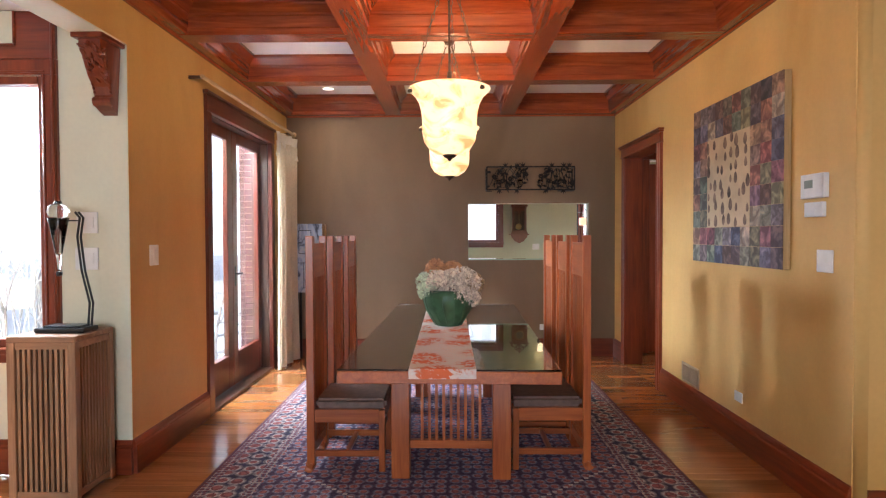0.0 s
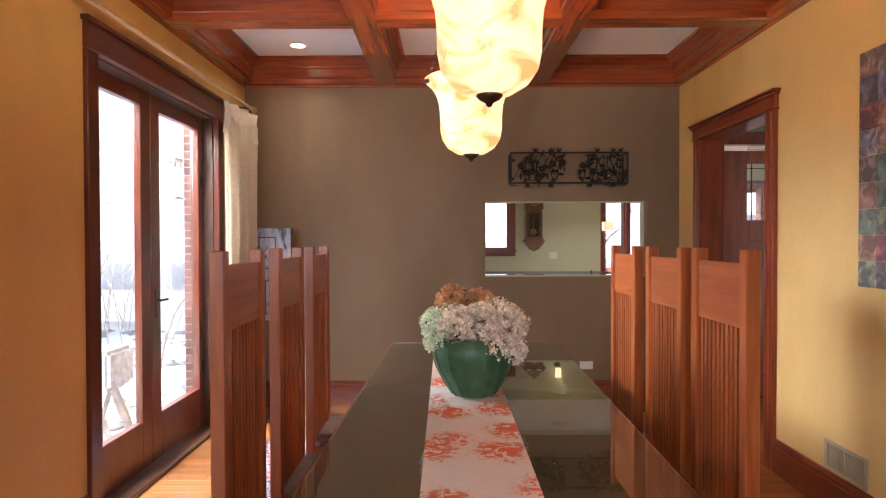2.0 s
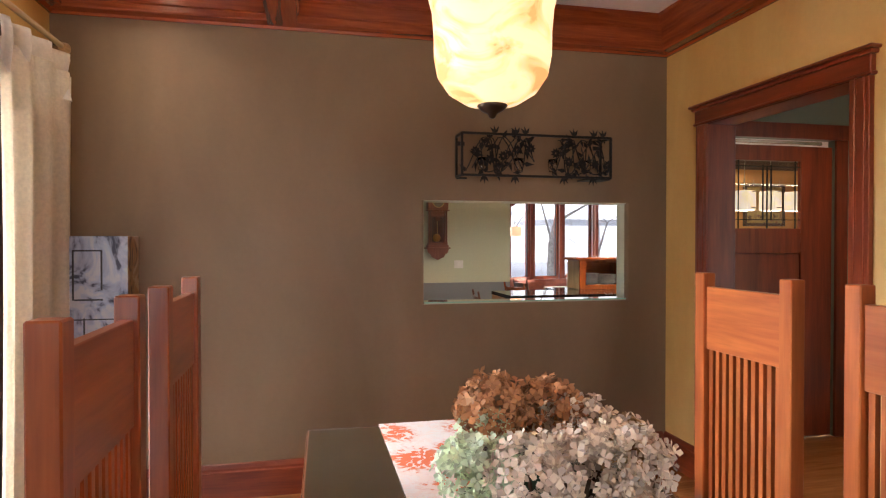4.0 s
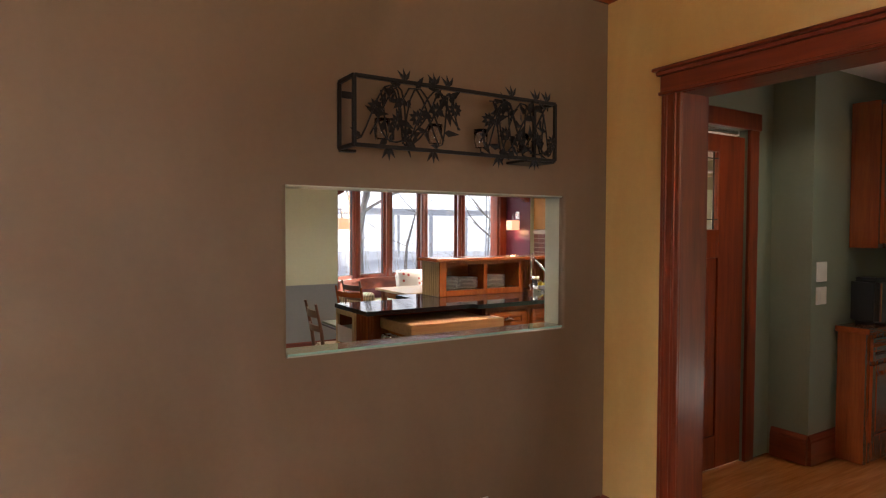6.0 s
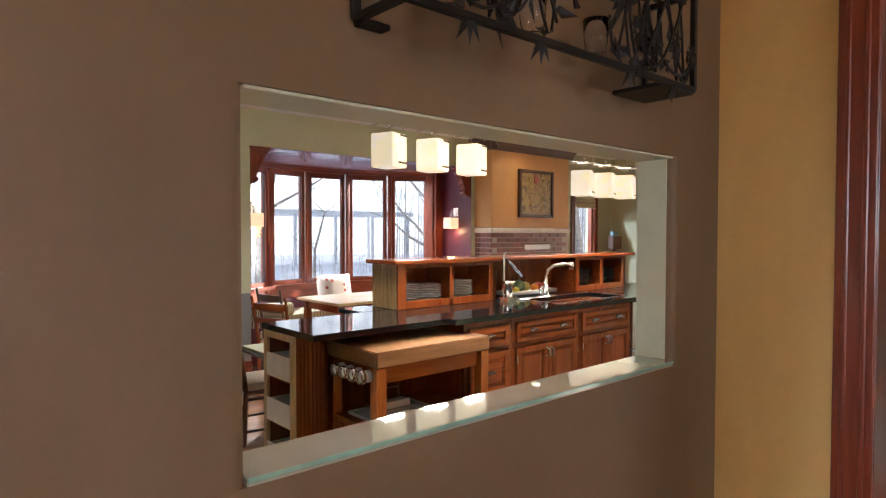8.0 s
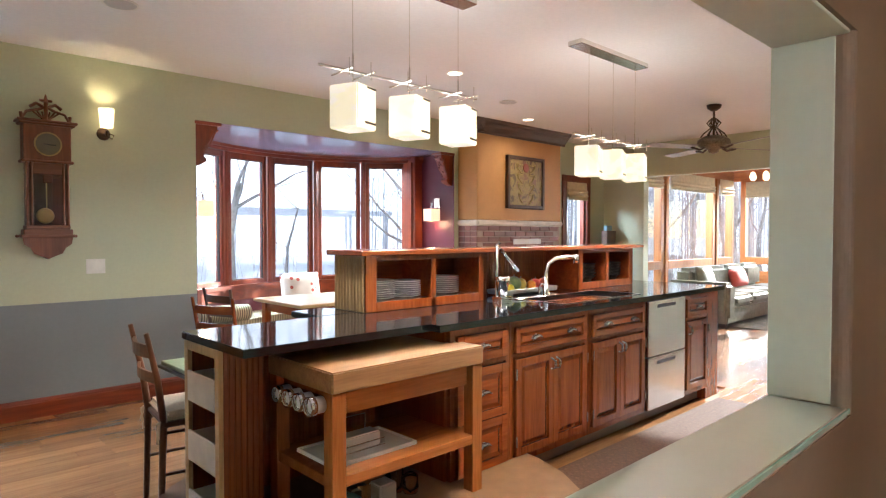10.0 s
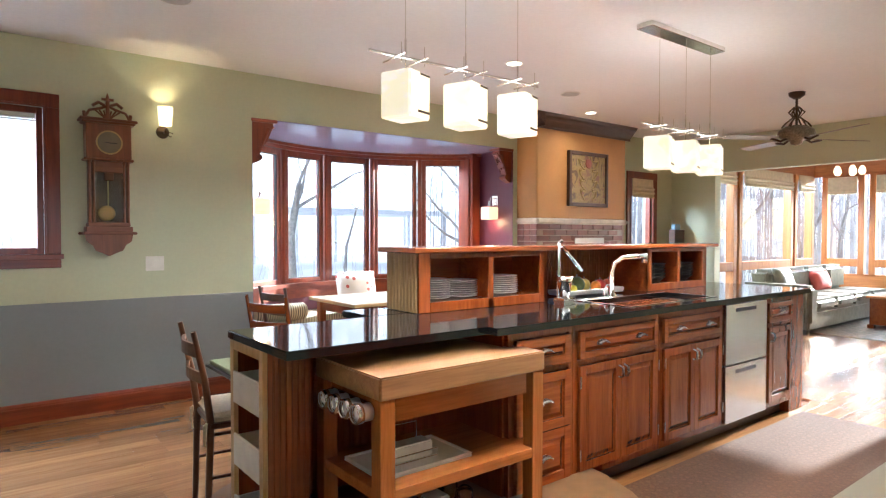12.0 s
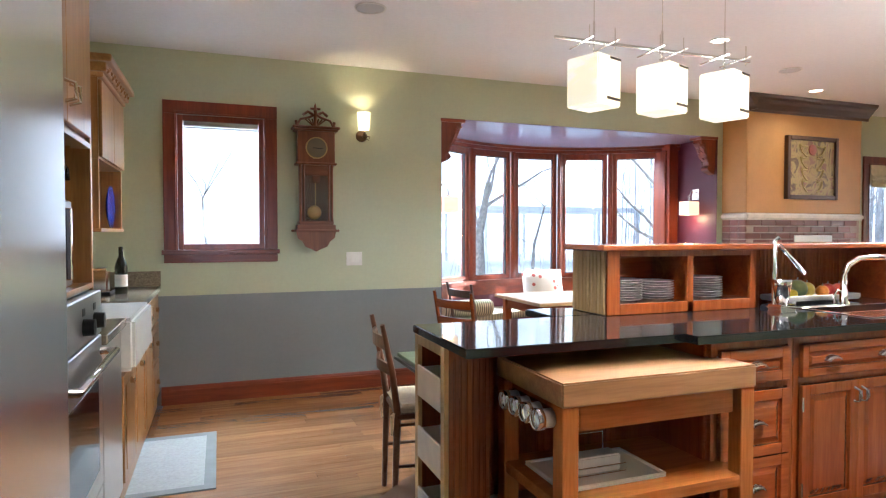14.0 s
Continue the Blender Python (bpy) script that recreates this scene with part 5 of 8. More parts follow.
def raised_panel(x0, x1, z0, z1, y, depth=0.02, rail=RAIL):
    """A framed front with a raised field; faces -y."""
    bm = boxes([(x0, x0 + rail, y - depth, y, z0, z1), (x1 - rail, x1, y - depth, y, z0, z1), (x0 + rail, x1 - rail, y - depth, y, z0, z0 + rail), (x0 + rail, x1 - rail, y - depth, y, z1 - rail, z1)], 0.002)
    f = 0.03
    a, b, c, d = x0 + rail, x1 - rail, z0 + rail, z1 - rail
    vs = []
    for yy, g in ((y - 0.006, 0.0), (y - 0.006, 0.006), (y - depth * 0.8, min(f, (d - c) * 0.3))):
        vs.append([bm.verts.new(p) for p in ((a + g, yy, c + g), (b - g, yy, c + g), (b - g, yy, d - g), (a + g, yy, d - g))])
    for p, q in zip(vs, vs[1:]):
        for i in range(4):
            j = (i + 1) % 4
            bm.faces.new((p[i], p[j], q[j], q[i]))
    bm.faces.new(vs[-1])
    return bm


def cup_pull(parent, x, y, z, w=0.045):
    bm = bmesh.new()
    rows = []
    for j in range(6):
        t = math.pi / 2 * j / 5
        rows.append([bm.verts.new((x + w * math.cos(math.pi * i / 12) * (0.35 + 0.65 * math.cos(t * 0.6)), y - 0.026 * math.sin(t), z + 0.026 * math.sin(math.pi * i / 12) * math.cos(t * 0.7) - 0.006)) for i in range(13)])
    for a, b in zip(rows, rows[1:]):
        for i in range(12):
            bm.faces.new((a[i], a[i + 1], b[i + 1], b[i]))
    bmesh.ops.solidify(bm, geom=bm.faces[:], thickness=0.003)
    return part("cup_pull", bm, NICKEL, parent, "satin nickel cup pull", True)


def knob_latch(parent, x, y, z):
    bm = bmesh.new()
    tube(bm, [(x, y, z + 0.03), (x, y - 0.022, z + 0.026), (x, y - 0.028, z), (x, y - 0.022, z - 0.026), (x, y, z - 0.03)], [0.005, 0.006, 0.009, 0.006, 0.005], 8)
    for k in range(5):
        tube(bm, [(x - 0.009, y - 0.028, z - 0.016 + 0.008 * k), (x + 0.009, y - 0.028, z - 0.012 + 0.008 * k)], 0.003, 5)
    return part("birdcage_pull", bm, NICKEL, parent, "twisted nickel pull", True)


def hinges(parent, x, y, zs):
    for z in zs:
        bm = bmesh.new()
        tube(bm, [(x, y - 0.004, z - 0.03), (x, y - 0.004, z + 0.03)], 0.005, 8)
        part("hinge", bm, NICKEL, parent, "nickel hinge")


def base_cabinet(x0, x1, label, drawers=False, pulls=2, doors=2):
    c = thing("base_cabinet", label, "cabinet", "island cabinets")
    part("carcass", boxes([(x0, x1, FY + 0.021, 9.50, 0.10, CT - 0.036)]), CAB["z"], c)
    part("face_frame", boxes([(x0, x0 + 0.03, FY, FY + 0.02, 0.10, CT - 0.036), (x1 - 0.03, x1, FY, FY + 0.02, 0.10, CT - 0.036), (x0 + 0.03, x1 - 0.03, FY, FY + 0.02, 0.10, 0.14), (x0 + 0.03, x1 - 0.03, FY, FY + 0.02, CT - 0.07, CT - 0.036), (x0 + 0.03, x1 - 0.03, FY, FY + 0.02, 0.685, 0.71)], 0.001), CAB["z"], c)
    a, b = x0 + 0.034, x1 - 0.034
    if drawers:
        for z0, z1 in ((0.144, 0.40), (0.405, 0.68), (0.714, 0.856)):
            d = part("drawer_front", raised_panel(a, b, z0, z1, FY), CAB["x"], c)
            cup_pull(d, (a + b) / 2, FY - 0.02, (z0 + z1) / 2)
        return c
    d = part("drawer_front", raised_panel(a, b, 0.714, 0.856, FY, rail=0.035), CAB["x"], c)
    for k in range(pulls):
        cup_pull(d, a + (b - a) * (0.25 + 0.5 * k if pulls == 2 else 0.5), FY - 0.02, 0.785)
    wd = (b - a) / doors
    for k in range(doors):
        p, q = a + k * wd + 0.001, a + (k + 1) * wd - 0.001
        dr = part("door", raised_panel(p, q, 0.144, 0.68, FY), CAB["z"], c)
        knob_latch(dr, q - 0.022 if k == 0 and doors == 2 else p + 0.022, FY - 0.02, 0.615)
        hinges(dr, p - 0.003 if k == 0 and doors == 2 else q + 0.003, FY - 0.02, (0.23, 0.60))
    return c


base_cabinet(2.44, 2.885, "cherry drawer stack with nickel cup pulls in the island", True)
base_cabinet(2.889, 3.635, "cherry sink base cabinet with raised-panel doors")
base_cabinet(3.639, 4.362, "cherry sink base cabinet with raised-panel doors")
base_cabinet(4.955, 5.40, "narrow cherry cabinet at the island's end", pulls=1, doors=1)
single("island_end_panel", boxes([(5.403, 5.60, FY, 9.50, 0.10, CT - 0.036), (5.39, 5.62, FY + 0.01, 9.5, 0.0, 0.099)], 0.003), CAB["z"], "cherry end panel of the island with a plinth", "cabinet panel")
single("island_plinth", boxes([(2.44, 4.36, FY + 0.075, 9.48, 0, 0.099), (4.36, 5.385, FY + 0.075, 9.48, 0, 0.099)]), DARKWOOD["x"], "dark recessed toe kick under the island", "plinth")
dwm = thing("dishwasher", "stainless steel two-drawer dishwasher in the island", "dishwasher")
part("body", boxes([(4.372, 4.946, FY + 0.01, 9.4, 0.10, CT - 0.037)]), BLACK, dwm)
for z0, z1 in ((0.105, 0.48), (0.487, CT - 0.042)):
    d = part("drawer_front", boxes([(4.375, 4.943, FY - 0.022, FY + 0.009, z0, z1)], 0.004), STEEL, dwm)
    part("finger_slot", boxes([(4.50, 4.78, FY - 0.0235, FY - 0.0215, z1 - 0.055, z1 - 0.03)], 0.001), BLACK, d, "dark finger slot")

# open end tower, beadboard recess
tow = thing("shelf_tower", "cherry open shelf tower at the island's end holding white boxes", "shelf unit")
TX0, TX1 = 1.40, 1.585
part("front_panel", boxes([(TX0, TX1, 8.865, 8.885, 0.0, CT - 0.036)], 0.001), CAB["z"], tow)
part("back_panel", boxes([(TX0, TX1, 9.20, 9.22, 0.0, CT - 0.036)], 0.001), CAB["z"], tow)
part("inner_side", boxes([(TX1 - 0.018, TX1, 8.885, 9.20, 0.0, CT - 0.036)]), CAB["z"], tow)
part("stile", boxes([(TX0 - 0.012, TX0 + 0.008, 8.86, 8.90, 0.0, CT - 0.036), (TX0 - 0.012, TX0 + 0.008, 9.185, 9.225, 0.0, CT - 0.036), (TX0 - 0.012, TX0 + 0.008, 8.90, 9.185, CT - 0.075, CT - 0.036)], 0.002), PINE["z"], tow, "pale pine face frame")
for k in range(7):
    x = TX0 + 0.008 + 0.0255 * k
    part("bead", boxes([(x, x + 0.020, 8.859, 8.866, 0.02, CT - 0.04)], 0.002), CAB["z"], tow)
for z in (0.10, 0.365, 0.63):
    part("shelf", boxes([(TX0 + 0.01, TX1 - 0.018, 8.885, 9.20, z - 0.018, z)], 0.001), CAB["y"], tow)
BOXM = plain("box_cream", (0.66, 0.62, 0.54), 0.6)
for i, z in enumerate((0.10, 0.365, 0.63)):
    bx = thing("storage_box", "open cream storage box on a tower shelf", "box", "tower boxes")
    a, b, t = 8.90, 9.185, 0.01
    part("front", boxes([(TX0 - 0.014, TX0 - 0.003, a, b, z + 0.002, z + 0.135)], 0.002), BOXM, bx)
    part("box_body", boxes([(TX0, TX1 - 0.025, a, a + t, z + 0.002, z + 0.125), (TX0, TX1 - 0.025, b - t, b, z + 0.002, z + 0.125), (TX1 - 0.035, TX1 - 0.025, a, b, z + 0.002, z + 0.125), (TX0, TX1 - 0.025, a, b, z + 0.001, z + 0.008)]), BOXM, bx)
rec = thing("beadboard_back", "cherry beadboard back of the island recess", "panelling")
part("board", boxes([(1.586, 2.44, 9.20, 9.22, 0.0, CT - 0.036), (2.425, 2.439, 8.63, 9.20, 0.0, CT - 0.036)]), CAB["z"], rec)
for k in range(24):
    x = 1.665 + 0.0315 * k
    part("bead", boxes([(x, x + 0.025, 9.193, 9.201, 0.0, CT - 0.04)], 0.002), CAB["z"], rec)

# raised hutch on the counter
hut = thing("counter_hutch", "cherry hutch on the island with open plate cubbies", "hutch")
HT, HF, HB = 1.275, 9.17, 9.47
part("top_board", boxes([(2.30, 5.33, HF - 0.03, HB + 0.03, HT - 0.03, HT)], 0.005), CAB["x"], hut)
part("end_panel", boxes([(2.345, 2.365, HF + 0.01, HB, CT + 0.001, HT - 0.031)]), PINE["z"], hut, "pale pine beadboard end")
for k in range(9):
    y = HF + 0.018 + 0.0315 * k
    part("bead", boxes([(2.336, 2.346, y, y + 0.026, CT + 0.002, HT - 0.032)], 0.003), PINE["z"], hut, "pale pine bead")
for r in [(2.345, 2.42, HF, HF + 0.02, CT + 0.001, HT - 0.031), (2.83, 2.87, HF, HF + 0.02, CT + 0.001, HT - 0.031), (3.25, 3.31, HF, HF + 0.02, CT + 0.001, HT - 0.031), (4.37, 4.43, HF, HF + 0.02, CT + 0.001, HT - 0.031), (4.77, 4.81, HF, HF + 0.02, CT + 0.001, HT - 0.031), (5.13, 5.19, HF, HF + 0.02, CT + 0.001, HT - 0.031),
                           (2.42, 3.25, HF, HF + 0.02, CT + 0.001, CT + 0.055), (2.42, 3.25, HF, HF + 0.02, HT - 0.06, HT - 0.031), (4.43, 5.13, HF, HF + 0.02, CT + 0.001, CT + 0.055), (4.43, 5.13, HF, HF + 0.02, HT - 0.06, HT - 0.031)]:
    part("frame_bar", boxes([r], 0.002), CAB["z"], hut)
part("cubby", boxes([(2.365, 3.31, HF + 0.02, HB - 0.02, CT + 0.04, CT + 0.055), (2.84, 2.86, HF + 0.02, HB - 0.02, CT + 0.055, HT - 0.031), (3.29, 3.31, HF, HB, CT + 0.001, HT - 0.031), (2.345, 5.19, HB - 0.02, HB, CT + 0.001, HT - 0.031), (4.37, 4.39, HF, HB - 0.02, CT + 0.001, HT - 0.031), (4.39, 5.19, HF + 0.02, HB - 0.02, CT + 0.04, CT + 0.055), (4.78, 4.80, HF + 0.02, HB - 0.02, CT + 0.055, HT - 0.031), (5.17, 5.19, HF, HB - 0.02, CT + 0.001, HT - 0.031)]), CAB["x"], hut)
for k in range(38):
    x = 3.315 + 0.0277 * k
    part("bead", boxes([(x, x + 0.0225, HB - 0.03, HB - 0.0205, CT + 0.001, HT - 0.032)], 0.002), CAB["z"], hut)


# crockery
plate_me = mesh_of("plate", lathe([(0.0, 0.0), (0.060, 0.0), (0.092, 0.008), (0.100, 0.011), (0.100, 0.013), (0.090, 0.0105), (0.060, 0.004), (0, 0.004)], 24), PORCELAIN, True)
rnd = random.Random(3)


def stack(x, y, z, n, label, mesh=None, pitch=0.0125):
    s = thing("plate_stack", label, "plates", "plate stacks", (x, y, z))
    for k in range(n):
        o = new("plate", mesh or plate_me)
        o.parent, o.location = s, (rnd.uniform(-0.002, 0.002), rnd.uniform(-0.002, 0.002), k * pitch)
    return s


for x, n in ((2.535, 9), (2.735, 8), (3.06, 9)):
    stack(x, HF + 0.14, CT + 0.0555, n, "stack of white plates in a cubby")
bowl_me = mesh_of("bowl", lathe([(0.0, 0.0), (0.04, 0.0), (0.075, 0.03), (0.085, 0.042), (0.082, 0.043), (0.07, 0.03), (0.035, 0.005), (0, 0.005)], 22), BLACK, True)
for x in (4.52, 4.66, 4.90, 5.05):
    stack(x, HF + 0.13, CT + 0.0555, 5, "stack of dark bowls in a cubby", bowl_me, 0.024)

# sink, faucet, juicer, fruit
sink = thing("sink", "undermounted stainless steel sink in the black counter", "sink")
part("basin", boxes([(3.485, 3.50, 8.69, 9.07, 0.72, CT - 0.036), (4.42, 4.435, 8.69, 9.07, 0.72, CT - 0.036), (3.50, 4.42, 8.685, 8.70, 0.72, CT - 0.036), (3.50, 4.42, 9.06, 9.075, 0.72, CT - 0.036), (3.485, 4.435, 8.685, 9.075, 0.705, 0.72), (3.95, 3.97, 8.70, 9.06, 0.72, 0.85)]), STEELX, sink)
part("rim", boxes([(3.48, 3.50, 8.68, 9.08, CT + 0.0005, CT + 0.005), (4.42, 4.44, 8.68, 9.08, CT + 0.0005, CT + 0.005), (3.50, 4.42, 8.68, 8.70, CT + 0.0005, CT + 0.005), (3.50, 4.42, 9.06, 9.08, CT + 0.0005, CT + 0.005)], 0.001), CHROME, sink)
fa = thing("kitchen_faucet", "chrome gooseneck faucet with a side lever", "faucet", at=(3.86, 9.10, CT + 0.0005))
part("base", lathe([(0, 0), (0.03, 0), (0.032, 0.01), (0.022, 0.03), (0.02, 0.09), (0.0, 0.09)], 18), CHROME, fa, "", True)
bm = bmesh.new()
tube(bm, [(0, 0, 0.08), (0.0, 0.0, 0.16), (0.02, -0.01, 0.225), (0.07, -0.035, 0.26), (0.14, -0.07, 0.268), (0.21, -0.105, 0.268)], [0.016, 0.016, 0.016, 0.015, 0.015, 0.015], 12)
part("spout", bm, CHROME, fa, "", True)
part("spray_head", lathe([(0, 0.225), (0.02, 0.225), (0.022, 0.285), (0.0, 0.288)], 14, (0.215, -0.107, 0)), CHROME, fa, "", True)
bm = bmesh.new()
tube(bm, [(0, 0, 0.07), (-0.05, 0.0, 0.085), (-0.07, 0.0, 0.06), (-0.075, 0, 0.01)], 0.007, 8)
part("lever", bm, CHROME, fa, "", True)
ju = thing("citrus_press", "standing chrome citrus press with a long lever", "juicer", at=(3.35, 9.06, CT + 0.0005))
part("base", boxes([(-0.06, 0.06, -0.05, 0.05, 0, 0.03)], 0.01, 2), CHROME, ju)
part("cup", lathe([(0, 0.03), (0.03, 0.03), (0.045, 0.13), (0.05, 0.16), (0.046, 0.16), (0.0, 0.10)], 18), CHROME, ju, "", True)
bm = bmesh.new()
tube(bm, [(-0.01, 0.04, 0.02), (-0.01, 0.04, 0.36), (0.0, 0.02, 0.38)], 0.011, 10)
part("column", bm, CHROME, ju)
bm = bmesh.new()
tube(bm, [(0.0, 0.02, 0.34), (0.06, 0.0, 0.27), (0.13, -0.02, 0.19)], [0.010, 0.011, 0.013], 10)
part("handle", bm, CHROME, ju, "long press lever", True)
tr = thing("fruit_tray", "long steel tray on the counter", "tray", at=(3.86, 9.30, CT + 0.0005))
part("dish", boxes([(-0.30, 0.30, -0.08, 0.08, 0.012, 0.02), (-0.31, -0.29, -0.08, 0.08, 0.02, 0.045), (0.29, 0.31, -0.08, 0.08, 0.02, 0.045), (-0.30, 0.30, -0.085, -0.075, 0.02, 0.045), (-0.30, 0.30, 0.075, 0.085, 0.02, 0.045)], 0.003), STEELX, tr)
part("foot", boxes([(-0.22, -0.19, -0.06, 0.06, 0, 0.012), (0.19, 0.22, -0.06, 0.06, 0, 0.012)]), STEELX, tr)


def fruit(name, x, y, z, r, c, label, squash=1.0):
    f = thing(name, label, "fruit", "", (x, y, z))
    part("flesh", lathe([(0.0, -r * squash)] + [(r * math.sin(math.pi * k / 9), -r * squash * math.cos(math.pi * k / 9)) for k in range(1, 9)] + [(0.0, r * squash * 0.92)], 16), plain("skin_" + label.split()[0] + "_%d" % int(x * 100), c, 0.4, 0, 0.2, 30), f, "", True)
    bm = bmesh.new()
    tube(bm, [(0, 0, r * squash * 0.9), (0.004, 0, r * squash + 0.012)], 0.0025, 5)
    part("stalk", bm, BARK, f)


Z = CT + 0.0205
for a in (("lemon", 3.62, 9.29, 0.03, (0.75, 0.52, 0.03), "yellow lemon in the tray"), ("lemon", 3.66, 9.33, 0.03, (0.75, 0.50, 0.04), "yellow lemon in the tray"), ("gourd", 3.75, 9.30, 0.055, (0.10, 0.13, 0.05), "dark green gourd in the tray"), ("melon", 3.85, 9.32, 0.045, (0.42, 0.30, 0.06), "mottled melon in the tray"),
          ("orange", 3.94, 9.29, 0.036, (0.75, 0.24, 0.02), "orange in the tray"), ("apple", 4.01, 9.31, 0.04, (0.55, 0.05, 0.03), "red apple in the tray"), ("apple", 4.09, 9.30, 0.04, (0.60, 0.10, 0.05), "red apple in the tray"), ("lemon", 3.69, 9.28, 0.028, (0.72, 0.55, 0.05), "yellow lemon in the tray")):
    n, x, y, r, c, lb = a
    fruit(n, x, y, Z + r + 0.001, r, c, lb)

# ---- butcher block cart ----
CARTW = {a: wood("honey_cherry_" + a, (0.31, 0.092, 0.018), (0.50, 0.175, 0.042), a, 0.26, 0.4) for a in "xyz"}
cart = thing("butcher_block_cart", "rolling cherry cart with a thick butcher-block top", "kitchen cart", at=(0, 0, 0))
KX0, KX1, KY0, KY1, KT = 1.655, 2.51, 8.445, 8.96, 0.83
part("block_top", boxes([(KX0, KX1, KY0, KY1, KT - 0.085, KT)], 0.006, 2), MAPLE, cart, "thick butcher block")
for x in (KX0 + 0.005, KX1 - 0.070):
    for y in (KY0 + 0.005, KY1 - 0.070):
        part("leg", boxes([(x, x + 0.065, y, y + 0.065, 0.012, KT - 0.086)], 0.003), CARTW["z"], cart)
part("apron", boxes([(KX0 + 0.085, KX1 - 0.085, KY0 + 0.03, KY0 + 0.05, KT - 0.18, KT - 0.086), (KX0 + 0.085, KX1 - 0.085, KY1 - 0.05, KY1 - 0.03, KT - 0.18, KT - 0.086), (KX0 + 0.03, KX0 + 0.05, KY0 + 0.085, KY1 - 0.085, KT - 0.18, KT - 0.086), (KX1 - 0.05, KX1 - 0.03, KY0 + 0.085, KY1 - 0.085, KT - 0.18, KT - 0.086)], 0.002), CARTW["x"], cart)
for z in (0.41, 0.13):
    part("shelf", boxes([(KX0 + 0.012, KX1 - 0.012, KY0 + 0.010, KY1 - 0.010, z - 0.045, z)], 0.003), CARTW["x"], cart)
for x in (KX0 + 0.0375, KX1 - 0.0375):
    for y in (KY0 + 0.0375, KY1 - 0.0375):
        part("foot_glide", lathe([(0, 0), (0.018, 0), (0.02, 0.012), (0, 0.012)], 12, (x, y, 0)), BLACK, cart)
# spice tins on the cart's end
for k in range(4):
    y = KY0 + 0.07 + 0.085 * k
    tin = thing("spice_tin", "round steel spice tin with a clear lid on the cart's end", "tin", "magnetic spice tins", (KX0 - 0.001, y, KT - 0.132))
    part("can", lathe([(0.0, 0.0), (0.033, 0.0), (0.033, -0.045), (0.030, -0.045), (0.03, -0.006), (0, -0.006)], 24, (0, 0, 0), "x"), STEELX, tin, "", True)
    part("lid", lathe([(0.0305, -0.040), (0.038, -0.040), (0.038, -0.064), (0.0335, -0.066), (0.0305, -0.064)], 24, (0, 0, 0), "x"), CHROME, tin, "", True)
    part("spice", lathe([(0.0, -0.007), (0.029, -0.007), (0.029, -0.034), (0.0, -0.034)], 20, (0, 0, 0), "x"), plain("spice_%d" % k, ((0.30, 0.16, 0.07), (0.12, 0.08, 0.05), (0.25, 0.10, 0.04), (0.32, 0.22, 0.12), (0.2, 0.12, 0.06))[k], 0.9, 0, 0.4, 80), tin, "ground spice")
single("magnet_strip", boxes([(KX0 - 0.0005, KX0 + 0.0285, KY0 + 0.09, KY0 + 0.40, KT - 0.152, KT - 0.112)], 0.001), CAB["y"], "wooden strip holding the spice tins", "strip")
# tray and cheese box on the middle shelf
SZ = 0.4105
st = thing("serving_plate", "white rectangular serving plate on the cart", "plate")
part("plate", boxes([(1.72, 2.17, 8.54, 8.83, SZ, SZ + 0.010), (1.72, 2.17, 8.54, 8.555, SZ + 0.010, SZ + 0.018), (1.72, 2.17, 8.815, 8.83, SZ + 0.010, SZ + 0.018), (1.72, 1.735, 8.555, 8.815, SZ + 0.010, SZ + 0.018), (2.155, 2.17, 8.555, 8.815, SZ + 0.010, SZ + 0.018)], 0.003, 2), PORCELAIN, st)
nap = thing("napkin_holder", "chrome wire napkin holder with white napkins", "napkin holder", at=(-0.07, -0.01, -0.004))
part("napkin_block", boxes([(1.88, 2.10, 8.64, 8.72, SZ + 0.0165, SZ + 0.080)], 0.006, 2), PORCELAIN, nap, "folded white napkins")
bm = bmesh.new()
for y in (8.63, 8.73):
    tube(bm, [(1.865, y, SZ + 0.016), (2.115, y, SZ + 0.016), (2.115, y, SZ + 0.045), (1.865, y, SZ + 0.045)], 0.003, 6, True)
tube(bm, [(1.90, 8.73, SZ + 0.016), (1.90, 8.735, SZ + 0.14), (2.08, 8.735, SZ + 0.14), (2.08, 8.73, SZ + 0.016)], 0.003, 6)
part("wire", bm, CHROME, nap, "chrome wire frame")
bk = thing("tool_basket", "shallow wicker basket on the cart's lower shelf", "basket", at=(2.05, 8.73, 0.1305))
bm = bmesh.new()
for k in range(7):
    tube(bm, [((0.27 + 0.003 * k) * math.cos(2 * math.pi * i / 28), (0.16 + 0.003 * k) * math.sin(2 * math.pi * i / 28), 0.008 + 0.012 * k) for i in range(28)], 0.007, 5, True)
part("weave", bm, plain("wicker", (0.25, 0.12, 0.045), 0.7, 0, 0.3, 60), bk)
part("base", lathe([(0, 0.001), (1.0, 0.001), (1.0, 0.006), (0, 0.006)], 28), plain("wicker_base", (0.2, 0.1, 0.04), 0.8), bk)
bk.children[-1].scale = (0.27, 0.16, 1)
for k, (x, y, c, lb) in enumerate(((1.90, 8.70, (0.05, 0.25, 0.45), "blue packet in the basket"), (1.98, 8.76, (0.02, 0.02, 0.02), "black box in the basket"), (2.08, 8.68, (0.5, 0.5, 0.5), "grey packet in the basket"))):
    single("packet", boxes([(x - 0.05, x + 0.05, y - 0.045, y + 0.045, 0.1375, 0.20 + 0.012 * k)], 0.008, 2), plain("packet_%d" % k, c, 0.35), lb, "packet")
